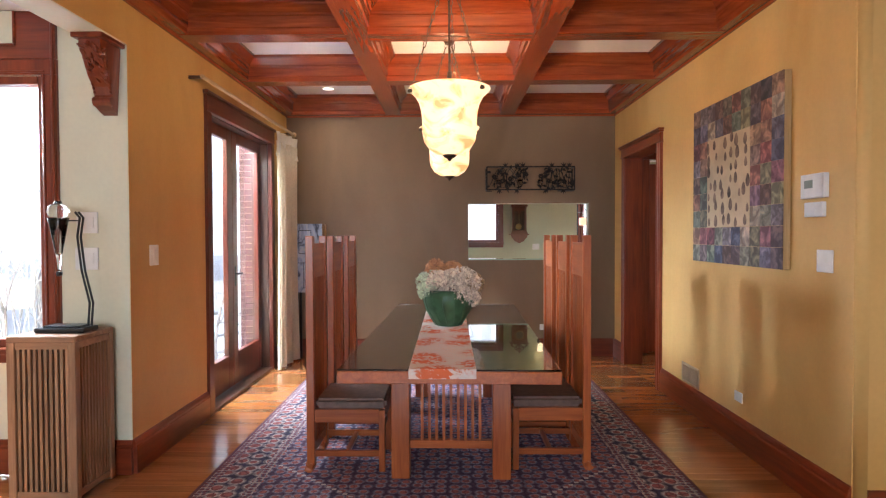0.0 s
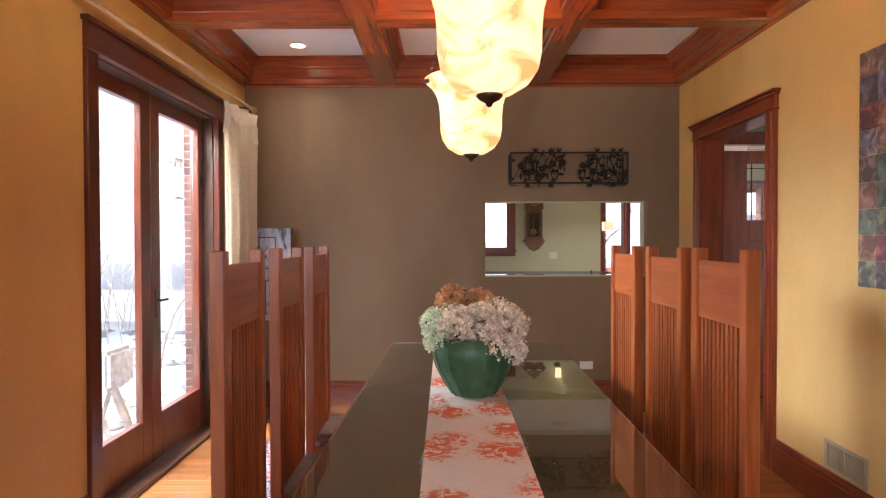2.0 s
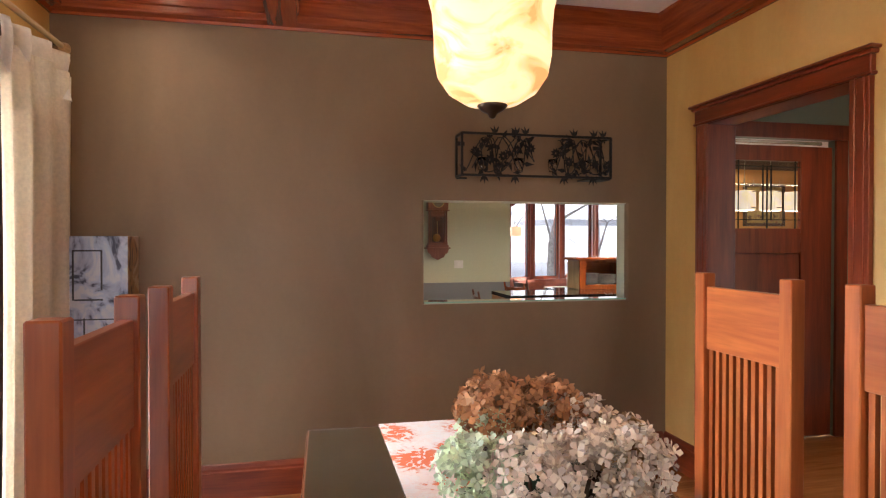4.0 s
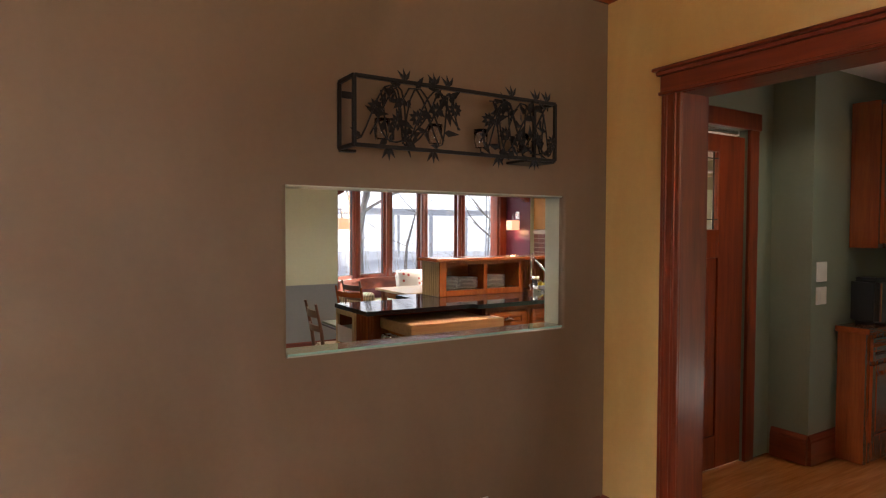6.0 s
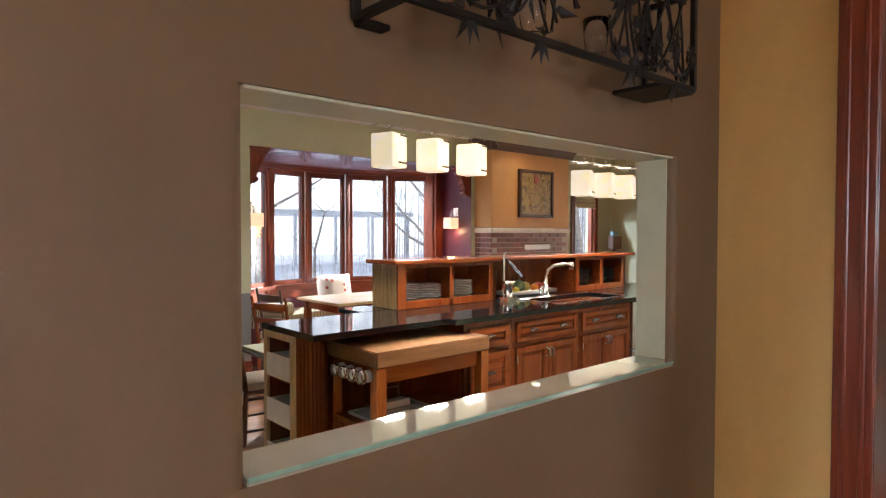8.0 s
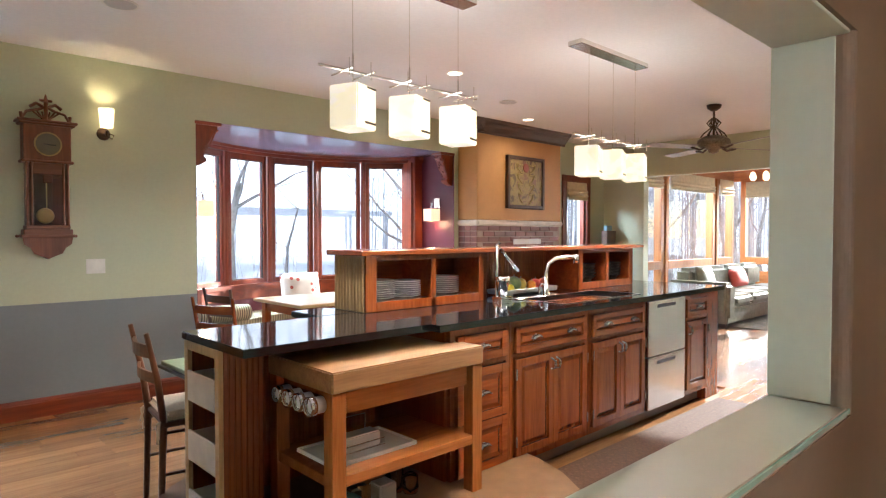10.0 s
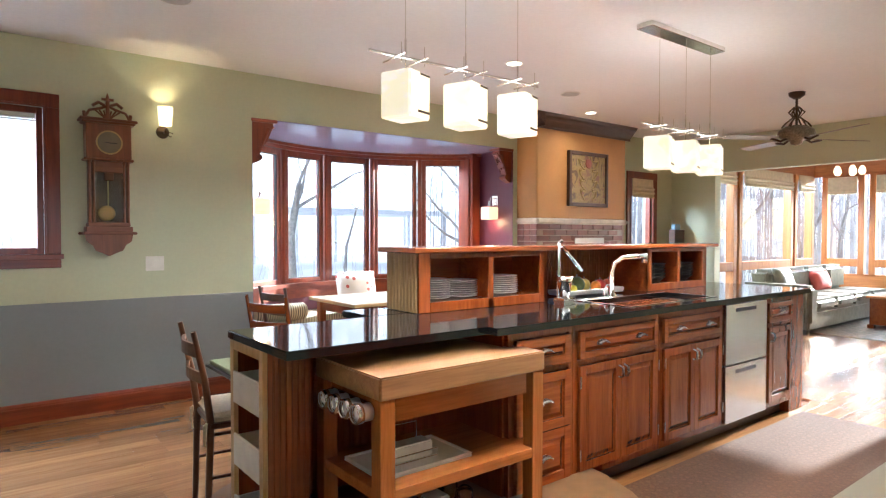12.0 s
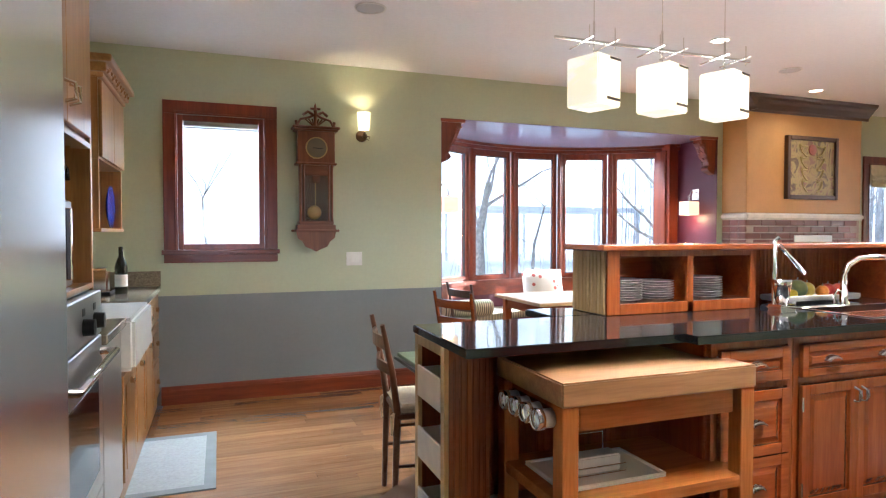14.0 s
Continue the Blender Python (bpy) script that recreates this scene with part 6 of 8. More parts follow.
for k, (x, y, h) in enumerate(((2.19, 8.72, 0.11), (2.15, 8.79, 0.15), (2.23, 8.66, 0.08))):
    single("glass_jar", lathe([(0, 0.1375), (0.035, 0.1375), (0.04, 0.16), (0.036, 0.1375 + h), (0.02, 0.15 + h), (0.017, 0.15 + h), (0.03, 0.13 + h), (0.034, 0.16), (0.0, 0.145)], 18, (x, y, 0)), GLASS, "clear glass jar in the basket", "jar", "", True)

# ---- ladder-back stool ----
STOOLW = {a: wood("stool_wood_" + a, (0.10, 0.036, 0.017), (0.22, 0.085, 0.038), a, 0.3, 0.3) for a in "xyz"}
stool = thing("counter_stool", "dark wooden ladder-back chair with a tied cream cushion", "chair", at=(1.575, 9.60, 0), turn=-6)


def stool_parts(c, sh, top, m):
    for s in (-1, 1):
        bm = bmesh.new()
        tube(bm, [(-0.20, s * 0.16, 0), (-0.185, s * 0.165, sh), (-0.21, s * 0.175, sh + 0.2), (-0.26, s * 0.185, top)], [0.014, 0.018, 0.016, 0.012], 8)
        part("back_post", bm, m["z"], c, "", True)
        bm = bmesh.new()
        tube(bm, [(0.19, s * 0.18, 0), (0.175, s * 0.175, sh)], [0.014, 0.018], 8)
        part("front_leg", bm, m["z"], c, "", True)
        for z in (0.22, 0.42):
            bm = bmesh.new()
            tube(bm, [(-0.192, s * 0.163, z), (0.185, s * 0.178, z)], 0.009, 6)
            part("side_rung", bm, m["x"], c, "", True)
    bm = bmesh.new()
    tube(bm, [(0.187, -0.178, 0.2), (0.187, 0.178, 0.2)], 0.010, 6)
    part("front_rung", bm, m["y"], c, "", True)
    for z, h in ((top - 0.12, 0.06), (top - 0.24, 0.05)):
        bm = bmesh.new()
        n = 8
        t = (z - sh) / (top - sh)
        x0 = -0.19 - 0.07 * t
        rows = [[bm.verts.new((x0 - 0.03 * math.sin(math.pi * i / n) + dx, -0.175 + 0.35 * i / n, z + dz)) for dx, dz in ((-0.007, 0), (0.007, 0), (0.007, h), (-0.007, h))] for i in range(n + 1)]
        for a, b in zip(rows, rows[1:]):
            for i in range(4):
                j = (i + 1) % 4
                bm.faces.new((a[i], a[j], b[j], b[i]))
        bm.faces.new(rows[0][::-1])
        bm.faces.new(rows[-1])
        bmesh.ops.recalc_face_normals(bm, faces=bm.faces[:])
        part("ladder_slat", bm, m["y"], c)
    part("seat", boxes([(-0.19, 0.20, -0.19, 0.19, sh - 0.02, sh + 0.005)], 0.006), m["x"], c)
    part("cushion", boxes([(-0.185, 0.20, -0.185, 0.185, sh + 0.006, sh + 0.05)], 0.02, 3), LINEN, c, "cream tied cushion")
    for s in (-1, 1):
        bm = bmesh.new()
        tube(bm, [(-0.18, s * 0.17, sh + 0.02), (-0.215, s * 0.175, sh), (-0.21, s * 0.15, sh - 0.10)], 0.006, 5)
        tube(bm, [(-0.205, s * 0.17, sh + 0.01), (-0.215, s * 0.19, sh - 0.07)], 0.006, 5)
        part("tie", bm, LINEN, c, "cushion ties")


stool_parts(stool, 0.47, 0.905, STOOLW)
lt = thing("pull_out_table", "green-topped low ledge behind the island", "table")
part("top", boxes([(1.42, 2.30, 9.26, 9.62, 0.715, 0.735)], 0.003), plain("green_linoleum", (0.16, 0.22, 0.13), 0.3), lt)
part("edge", boxes([(1.405, 2.31, 9.25, 9.635, 0.700, 0.714)], 0.004), BLACK, lt, "black edge")
part("support", boxes([(1.98, 2.02, 9.24, 9.50, 0.0, 0.70), (2.20, 2.24, 9.24, 9.50, 0.0, 0.70)]), CAB["z"], lt)

# ---- pendant lamps ----
SHADEG = glow("pendant_glass_glow", (1.0, 0.92, 0.72), 0.44, (0.96, 0.84, 0.58), 3.0)


def pendant(xs, y, zb, label):
    p = thing("island_pendant", label, "pendant lamp", "island pendant lamps")
    a, b = xs[0] - 0.20, xs[-1] + 0.16
    part("ceiling_plate", boxes([(a + 0.02, b - 0.06, y - 0.06, y + 0.06, 2.705, 2.7415)], 0.004), NICKEL, p)
    part("bar", boxes([(a, b, y - 0.005, y + 0.005, zb + 0.285, zb + 0.297)], 0.001), NICKEL, p)
    for x in xs:
        bm = bmesh.new()
        tube(bm, [(x, y, zb + 0.215), (x, y, 2.706)], 0.0025, 6)
        tube(bm, [(x, y, zb + 0.285), (x, y, zb + 0.38)], 0.005, 6)
        for dx in (-0.07, 0.06):
            tube(bm, [(x + dx, y - 0.10, zb + 0.281), (x + dx + 0.01, y + 0.10, zb + 0.281)], 0.004, 5)
            tube(bm, [(x + dx, y - 0.07, zb + 0.245), (x + dx, y - 0.07, zb + 0.335)], 0.0025, 5)
        part("rod", bm, NICKEL, p)
        m = pose(x, y, 0, 0, 0, 20)
        s = 0.084
        bm = boxes([(-s, s, -s, s, zb, zb + 0.215)], 0.006, 2)
        bmesh.ops.transform(bm, matrix=m, verts=bm.verts[:])
        sh = part("shade", bm, SHADEG, p, "glowing cream glass cube shade")
        for clip in ((-0.02, 0.075, -s - 0.002, -s + 0.002, zb + 0.025, zb + 0.037), (0.0, 0.08, -s - 0.002, -s + 0.002, zb + 0.20, zb + 0.21)):
            bm = boxes([clip])
            bmesh.ops.transform(bm, matrix=m, verts=bm.verts[:])
            part("metal_clip", bm, BRONZE, sh, "dark metal clip")
        lamp("pendant_bulb", "AREA", (x, y, zb - 0.004), 8, (1.0, 0.93, 0.80), 0.15, aim=(x, y + 0.001, 0))
        lamp("pendant_bulb_up", "AREA", (x, y, zb + 0.219), 0.9, (1.0, 0.93, 0.80), 0.15, aim=(x, y + 0.001, 3))


pendant((2.145, 2.515, 2.885), 9.0, 1.885, "three cream glass cube shades on a nickel bar over the island")
pendant((4.21, 4.54, 4.87), 8.98, 1.79, "three cream glass cube shades on a nickel bar over the sink")
downlight(4.04, 10.20, 2.7415, 0.06, 14)
downlight(6.15, 11.10, 2.7415, 0.06, 3)
downlight(2.6, 7.9, 2.7415, 0.06, 32)
downlight(3.05, 6.2, 2.5995, 0.06, 4)
for x, y in ((1.49, 10.46), (5.24, 10.63)):
    s = thing("ceiling_speaker", "round white speaker grille in the ceiling", "speaker", "ceiling speakers", (x, y, 2.7415))
    part("grille", lathe([(0, -0.006), (0.085, -0.006), (0.09, 0.0), (0, 0.0)], 28), plain("grille_grey", (0.55, 0.54, 0.54), 0.7, 0, 0.1, 300), s)
    part("ring", lathe([(0.09, 0.0), (0.10, 0.0), (0.10, -0.005), (0.09, -0.007)], 28), PLASTIC, s)

# ---- wall clock ----
clk = thing("wall_clock", "carved dark walnut pendulum wall clock", "clock", at=(1.335, KY, 0))
WN = {a: wood("clock_walnut_" + a, (0.14, 0.042, 0.016), (0.28, 0.095, 0.038), a, 0.35, 0.2) for a in "xyz"}
part("upper_case", boxes([(-0.15, 0.15, -0.13, 0.0, 1.90, 2.16), (-0.165, 0.165, -0.14, 0.0, 1.885, 1.905)], 0.006), WN["z"], clk)
part("cornice", boxes([(-0.19, 0.19, -0.16, 0.0, 2.175, 2.195), (-0.175, 0.175, -0.15, 0.0, 2.158, 2.176)], 0.006), WN["x"], clk)
for s in (-1, 1):
    bm = bmesh.new()
    tube(bm, [(s * 0.15, -0.08, 2.20), (s * 0.12, -0.08, 2.255), (s * 0.05, -0.08, 2.275), (0, -0.08, 2.30)], 0.010, 6)
    tube(bm, [(s * 0.15, -0.08, 2.20), (s * 0.155, -0.08, 2.245)], 0.012, 6)
    for k in range(3):
        tube(bm, [(s * 0.01, -0.08, 2.20), (s * (0.025 + 0.03 * k), -0.08, 2.262)], 0.006, 6)
    tube(bm, [(s * 0.10, -0.08, 2.29), (s * 0.06, -0.08, 2.32), (s * 0.02, -0.08, 2.30)], 0.012, 6)
    part("carved_scroll", bm, WN["z"], clk, "openwork carved scroll", True)
bm = bmesh.new()
tube(bm, [(0, -0.08, 2.20), (0, -0.08, 2.34)], 0.014, 6)
tube(bm, [(0, -0.08, 2.33), (0, -0.08, 2.39)], [0.02, 0.003], 6)
tube(bm, [(-0.04, -0.08, 2.345), (0.04, -0.08, 2.345)], 0.010, 6)
part("carved_finial", bm, WN["z"], clk, "carved finial", True)
part("dial_ring", lathe([(0.078, 0.0), (0.088, -0.004), (0.088, -0.012), (0.078, -0.012)], 32, (0, -0.132, 2.02), "y"), plain("brass", (0.45, 0.33, 0.15), 0.3, 1.0), clk, "brass dial ring")
part("dial", lathe([(0, -0.008), (0.078, -0.008), (0.078, -0.002), (0, -0.002)], 32, (0, -0.131, 2.02), "y"), plain("dial_silver", (0.17, 0.145, 0.10), 0.3, 0.6), clk, "tarnished dial")
part("hand", boxes([(0.0, 0.05, -0.1425, -0.1405, 2.012, 2.02), (-0.03, 0.0, -0.1425, -0.1405, 2.016, 2.022)]), BLACK, clk)
part("case_back", boxes([(-0.13, 0.13, -0.02, 0.0, 1.42, 1.90)]), DARKWOOD["z"], clk)
part("case_side", boxes([(-0.13, -0.115, -0.11, -0.02, 1.42, 1.885), (0.115, 0.13, -0.11, -0.02, 1.42, 1.885)], 0.002), WN["z"], clk)
for s in (-1, 1):
    for dx in (0.0, 0.028):
        part("column", lathe([(0.011, 1.43), (0.008, 1.46), (0.009, 1.65), (0.008, 1.84), (0.011, 1.885)], 10, (s * (0.128 - dx), -0.115, 0)), WN["z"], clk, "", True)
part("fretwork", boxes([(-0.10, 0.10, -0.115, -0.105, 1.80, 1.885), (-0.03, 0.03, -0.112, -0.104, 1.74, 1.80)], 0.004), WN["x"], clk)
part("pendulum_rod", boxes([(-0.004, 0.004, -0.06, -0.055, 1.50, 1.80)]), plain("brass_rod", (0.45, 0.33, 0.15), 0.3, 1.0), clk)
part("pendulum_bob", lathe([(0, -0.012), (0.05, -0.008), (0.058, 0.0), (0.05, 0.006), (0, 0.008)], 28, (-0.01, -0.062, 1.50), "y"), plain("brass_bob", (0.50, 0.33, 0.13), 0.3, 1.0), clk, "brass pendulum bob", True)
part("glass_door", boxes([(-0.10, 0.10, -0.113, -0.110, 1.43, 1.80)]), GLASS, clk)
part("lower_case", boxes([(-0.155, 0.155, -0.13, 0.0, 1.36, 1.40), (-0.14, 0.14, -0.125, 0.0, 1.40, 1.43), (-0.17, 0.17, -0.14, 0.0, 1.34, 1.362)], 0.005), WN["x"], clk)
bm = bmesh.new()
prof = [(-0.16, 1.34), (-0.15, 1.29), (-0.11, 1.26), (-0.09, 1.22), (-0.04, 1.20), (0, 1.18), (0.04, 1.20), (0.09, 1.22), (0.11, 1.26), (0.15, 1.29), (0.16, 1.34)]
F = [bm.verts.new((x, -0.10, z)) for x, z in prof]
B = [bm.verts.new((x * 0.8, 0.0, z)) for x, z in prof]
bm.faces.new(F)
bm.faces.new(B[::-1])
for i in range(len(prof)):
    j = (i + 1) % len(prof)
    bm.faces.new((F[i], B[i], B[j], F[j]))
bmesh.ops.recalc_face_normals(bm, faces=bm.faces[:])
part("carved_drop", bm, WN["z"], clk, "carved drop below the case")
part("side_knob", lathe([(0, -0.03), (0.012, -0.02), (0.008, 0), (0.008, 0.34), (0.012, 0.36), (0, 0.37)], 10, (-0.17, -0.06, 1.35), "x"), WN["x"], clk)

# ---- wall lamps ----
ws = thing("wall_sconce", "small glass cup sconce on the sage wall, switched on", "wall lamp", at=(1.735, KY, 0.055))
part("backplate", lathe([(0, 0), (0.05, 0), (0.045, -0.015), (0, -0.02)], 20, (0, 0, 2.10), "y"), BRONZE, ws)
bm = bmesh.new()
tube(bm, [(0, -0.01, 2.10), (0.01, -0.06, 2.085), (0.0, -0.09, 2.12)], 0.008, 8)
tube(bm, [(0.03, -0.03, 2.10), (0.06, -0.06, 2.09), (0.05, -0.05, 2.06), (0.02, -0.04, 2.08)], 0.004, 6)
part("arm", bm, BRONZE, ws, "curled bronze arm")
part("shade", lathe([(0.045, 2.14), (0.05, 2.20), (0.056, 2.285), (0.053, 2.285), (0.046, 2.20), (0.04, 2.145), (0.0, 2.142)], 20, (0, -0.09, 0)), glow("sconce_glow", (1.0, 0.80, 0.50), 1.5, (0.9, 0.55, 0.22), 30.0), ws, "glowing glass cup", True)
lamp("sconce_bulb", "SPOT", (1.735, KY - 0.09, 2.345), 2.0, (1.0, 0.74, 0.40), 0.03, aim=(1.735, KY - 0.05, 2.74)).data.spot_size = radians(105)


def bay_lamp(x, y, s, reach=0.10):
    b = thing("bay_sconce", "cream linen box sconce with a nickel bracket in the bay", "wall lamp", "bay sconces", (x, y, 0))
    part("backplate", boxes([(0, s * 0.012, -0.05, 0.05, 1.70, 1.82)] if s > 0 else [(s * 0.012, 0, -0.05, 0.05, 1.70, 1.82)], 0.003), NICKEL, b)
    bm = bmesh.new()
    tube(bm, [(s * 0.01, 0, 1.78), (s * (reach - 0.02), 0, 1.80), (s * reach, 0, 1.70)], 0.005, 6)
    for dy in (-0.05, 0.0, 0.05):
        tube(bm, [(s * reach + dy * 0.6, dy, 1.67), (s * reach + dy * 0.6, dy, 1.76)], 0.003, 5)
    tube(bm, [(s * reach - 0.07, -0.09, 1.69), (s * reach + 0.07, 0.09, 1.69)], 0.004, 5)
    part("bracket", bm, NICKEL, b)
    part("shade", boxes([(s * reach - 0.075, s * reach + 0.075, -0.075, 0.075, 1.53, 1.68)], 0.004), glow("bay_shade_glow%d" % s, (1.0, 0.66, 0.40), 0.7), b, "glowing linen box shade")
    lamp("bay_sconce_bulb", "POINT", (x + s * reach, y, 1.49), 2.5, WARM, 0.05)


bay_lamp(5.616, 12.12, -1)
bay_lamp(2.464, 12.20, 1, 0.21)
ks = thing("light_switch", "white double switch on the sage wall", "switch")
part("cover", boxes([(1.60, 1.735, KY - 0.008, KY, 1.055, 1.17)], 0.002), PLASTIC, ks)
for x in (1.645, 1.69):
    part("rocker", boxes([(x - 0.014, x + 0.014, KY - 0.011, KY - 0.008, 1.08, 1.145)], 0.001), PLASTIC, ks)

# ---- art over the chimney ----
art = thing("framed_tile_picture", "ornate gold and brown panel in a dark frame", "picture")
AY = 11.488
part("frame", boxes([(6.19, 6.235, AY - 0.05, AY, 1.69, 2.36), (6.89, 6.935, AY - 0.05, AY, 1.69, 2.36), (6.235, 6.89, AY - 0.05, AY, 1.69, 1.735), (6.235, 6.89, AY - 0.05, AY, 2.315, 2.36)], 0.004), DARKWOOD["z"], art)
part("panel", boxes([(6.235, 6.89, AY - 0.03, AY, 1.735, 2.315)]), marbled("tile_art", (0.10, 0.05, 0.02), (0.30, 0.21, 0.06), (0.22, 0.10, 0.05)), art, "patterned gold-brown panel")
GOLDP = plain("gilt_relief", (0.42, 0.30, 0.09), 0.4, 0.4, 0.2, 30)
for s in (-1, 1):
    bm = bmesh.new()
    for r in range(4):
        z = 1.80 + 0.125 * r
        tube(bm, [(6.5625 + s * (0.07 + 0.13 * math.sin(math.pi * i / 12) ** 0.8 * (0.6 + 0.1 * r)), AY - 0.032, z + 0.11 * i / 12 - 0.03 * math.cos(math.pi * i / 6)) for i in range(13)], 0.008, 5)
    part("scrollwork", bm, GOLDP, art, "gilt scrolls")
part("tulip", lathe([(0, -0.012), (0.055, -0.006), (0.06, 0), (0, 0.004)], 14, (6.5625, AY - 0.031, 2.22), "y"), plain("tulip_red", (0.30, 0.07, 0.04), 0.5), art, "red tulip motif")
# mantel plaque
single("mantel_plaque", boxes([(6.30, 6.86, 11.44, 11.452, 1.235, 1.305)], 0.004), PORCELAIN, "white shelf object against the brick", "plaque")

# ---- ceiling fan ----
BLADE = wood("limed_blade", (0.30, 0.28, 0.26), (0.44, 0.42, 0.40), "x", 0.35, 0.2)
fan = thing("ceiling_fan", "bronze scrollwork ceiling fan with four pale blades", "ceiling fan", at=(6.95, 9.22, 0))
part("canopy", lathe([(0, 2.7415), (0.075, 2.7415), (0.07, 2.71), (0.03, 2.68), (0, 2.68)], 20), BRONZE, fan, "", True)
bm = bmesh.new()
tube(bm, [(0, 0, 2.70), (0, 0, 2.42)], 0.012, 8)
for k in range(6):
    a = math.pi * k / 3
    c, s = math.cos(a), math.sin(a)
    tube(bm, [(0.02 * c, 0.02 * s, 2.60), (0.07 * c, 0.07 * s, 2.55), (0.03 * c, 0.03 * s, 2.50), (0.10 * c, 0.10 * s, 2.44), (0.13 * c, 0.13 * s, 2.40)], 0.008, 6)
part("scroll_stem", bm, BRONZE, fan)
part("motor", lathe([(0, 2.42), (0.10, 2.41), (0.16, 2.37), (0.17, 2.33), (0.13, 2.29), (0.06, 2.27), (0.05, 2.24), (0, 2.22)], 28), plain("fan_bronze", (0.19, 0.16, 0.11), 0.45, 0.7, 0.4, 60, 0.6), fan, "", True)
for k in range(4):
    a = 62 + 90 * k
    bm = boxes([(0.24, 0.78, -0.065, 0.065, -0.004, 0.004)], 0.003)
    bmesh.ops.transform(bm, matrix=pose(0, 0, 2.29, 0, 0, a) @ pose(0, 0, 0, 10, 0, 0), verts=bm.verts[:])
    part("blade", bm, BLADE, fan)
    bm = bmesh.new()
    c, s = math.cos(radians(a)), math.sin(radians(a))
    tube(bm, [(0.10 * c, 0.10 * s, 2.29), (0.17 * c, 0.17 * s, 2.26), (0.28 * c, 0.28 * s, 2.285)], 0.012, 6)
    part("blade_arm", bm, BRONZE, fan)

# ---- breakfast nook ----
nt_ = thing("nook_table", "pine breakfast table in the bay", "table")
part("top", boxes([(3.06, 4.75, 11.10, 11.98, 0.72, 0.75)], 0.004), PINE["x"], nt_)
part("apron", boxes([(3.14, 4.67, 11.18, 11.205, 0.63, 0.719), (3.14, 4.67, 11.875, 11.90, 0.63, 0.719), (3.14, 3.165, 11.205, 11.875, 0.63, 0.719), (4.645, 4.67, 11.205, 11.875, 0.63, 0.719)], 0.002), CAB["x"], nt_)
for x in (3.12, 4.63):
    for y in (11.16, 11.86):
        part("leg", boxes([(x, x + 0.065, y, y + 0.065, 0, 0.719)], 0.003), CAB["z"], nt_)
bench = thing("window_bench", "plum window bench with striped seat cushion", "bench")
part("base", arc_band(CR - 0.50, CR - 0.001, 0, 0.40, -52, 46), PURPLE, bench)


def striped(name, axis_scale):
    m, nt, b = nodes_of(name, 0.85)
    w = nt.nodes.new("ShaderNodeTexWave")
    w.inputs["Scale"].default_value = axis_scale
    w.inputs["Distortion"].default_value = 0.3
    nt.links.new(coords(nt), w.inputs["Vector"])
    nt.links.new(ramp_of(nt, w.outputs["Fac"], [(0.35, (0.10, 0.075, 0.045)), (0.5, (0.42, 0.36, 0.22)), (0.7, (0.50, 0.44, 0.28))]), b.inputs["Base Color"])
    bump_of(nt, b, noise_of(nt, coords(nt), 200.0), 0.2)
    return m


STRIPE = striped("striped_cloth", 13.0)
part("seat_cushion", arc_band(CR - 0.49, CR - 0.01, 0.401, 0.47, -51, 45), STRIPE, bench, "striped seat cushion")
single("bolster", lathe([(0, -0.27), (0.07, -0.27), (0.085, -0.25), (0.088, 0.0), (0.085, 0.25), (0.07, 0.27), (0, 0.27)], 20, (2.96, 12.42, 0.56), "x"), STRIPE, "striped round bolster on the bench", "bolster", "", True)


def pillow(name, at, w, h, turn, tilt, m, label, category="pillow"):
    bm = bmesh.new()
    n = 10
    for side in (-1, 1):
        g = [[bm.verts.new((w * (i / n - 0.5), side * 0.075 * (max(0.0, 1 - (2 * i / n - 1) ** 4) * max(0.0, 1 - (2 * j / n - 1) ** 4)) ** 0.6, h * (j / n - 0.5))) for i in range(n + 1)] for j in range(n + 1)]
        for a, b in zip(g, g[1:]):
            for i in range(n):
                f = (a[i], a[i + 1], b[i + 1], b[i])
                bm.faces.new(f if side < 0 else f[::-1])
    bmesh.ops.remove_doubles(bm, verts=bm.verts[:], dist=0.0005)
    bmesh.ops.transform(bm, matrix=pose(*at, 0, 0, turn) @ pose(0, 0, 0, tilt, 0, 0), verts=bm.verts[:])
    return single(name, bm, m, label, category, "", True)


def berry_cloth():
    m, nt, b = nodes_of("berry_cloth", 0.85)
    vo = nt.nodes.new("ShaderNodeTexVoronoi")
    vo.inputs["Scale"].default_value = 11.0
    nt.links.new(coords(nt), vo.inputs["Vector"])
    nt.links.new(ramp_of(nt, vo.outputs["Distance"], [(0.0, (0.35, 0.06, 0.04)), (0.22, (0.35, 0.06, 0.04)), (0.28, (0.62, 0.57, 0.50)), (1.0, (0.66, 0.62, 0.56))]), b.inputs["Base Color"])
    return m


pillow("pillow", (4.10, 12.88, 0.70), 0.50, 0.42, -3, -14, berry_cloth(), "cream pillow with red berry print on the bench")
for at, turn in (((2.78, 11.62, 0), 12), ((2.42, 10.95, 0), 25)):
    nc = thing("nook_chair", "dark ladder-back chair with a striped seat at the nook table", "chair", "nook chairs", at, turn)
    stool_parts(nc, 0.44, 0.90, DARKWOOD if at[0] > 2.6 else CAB)
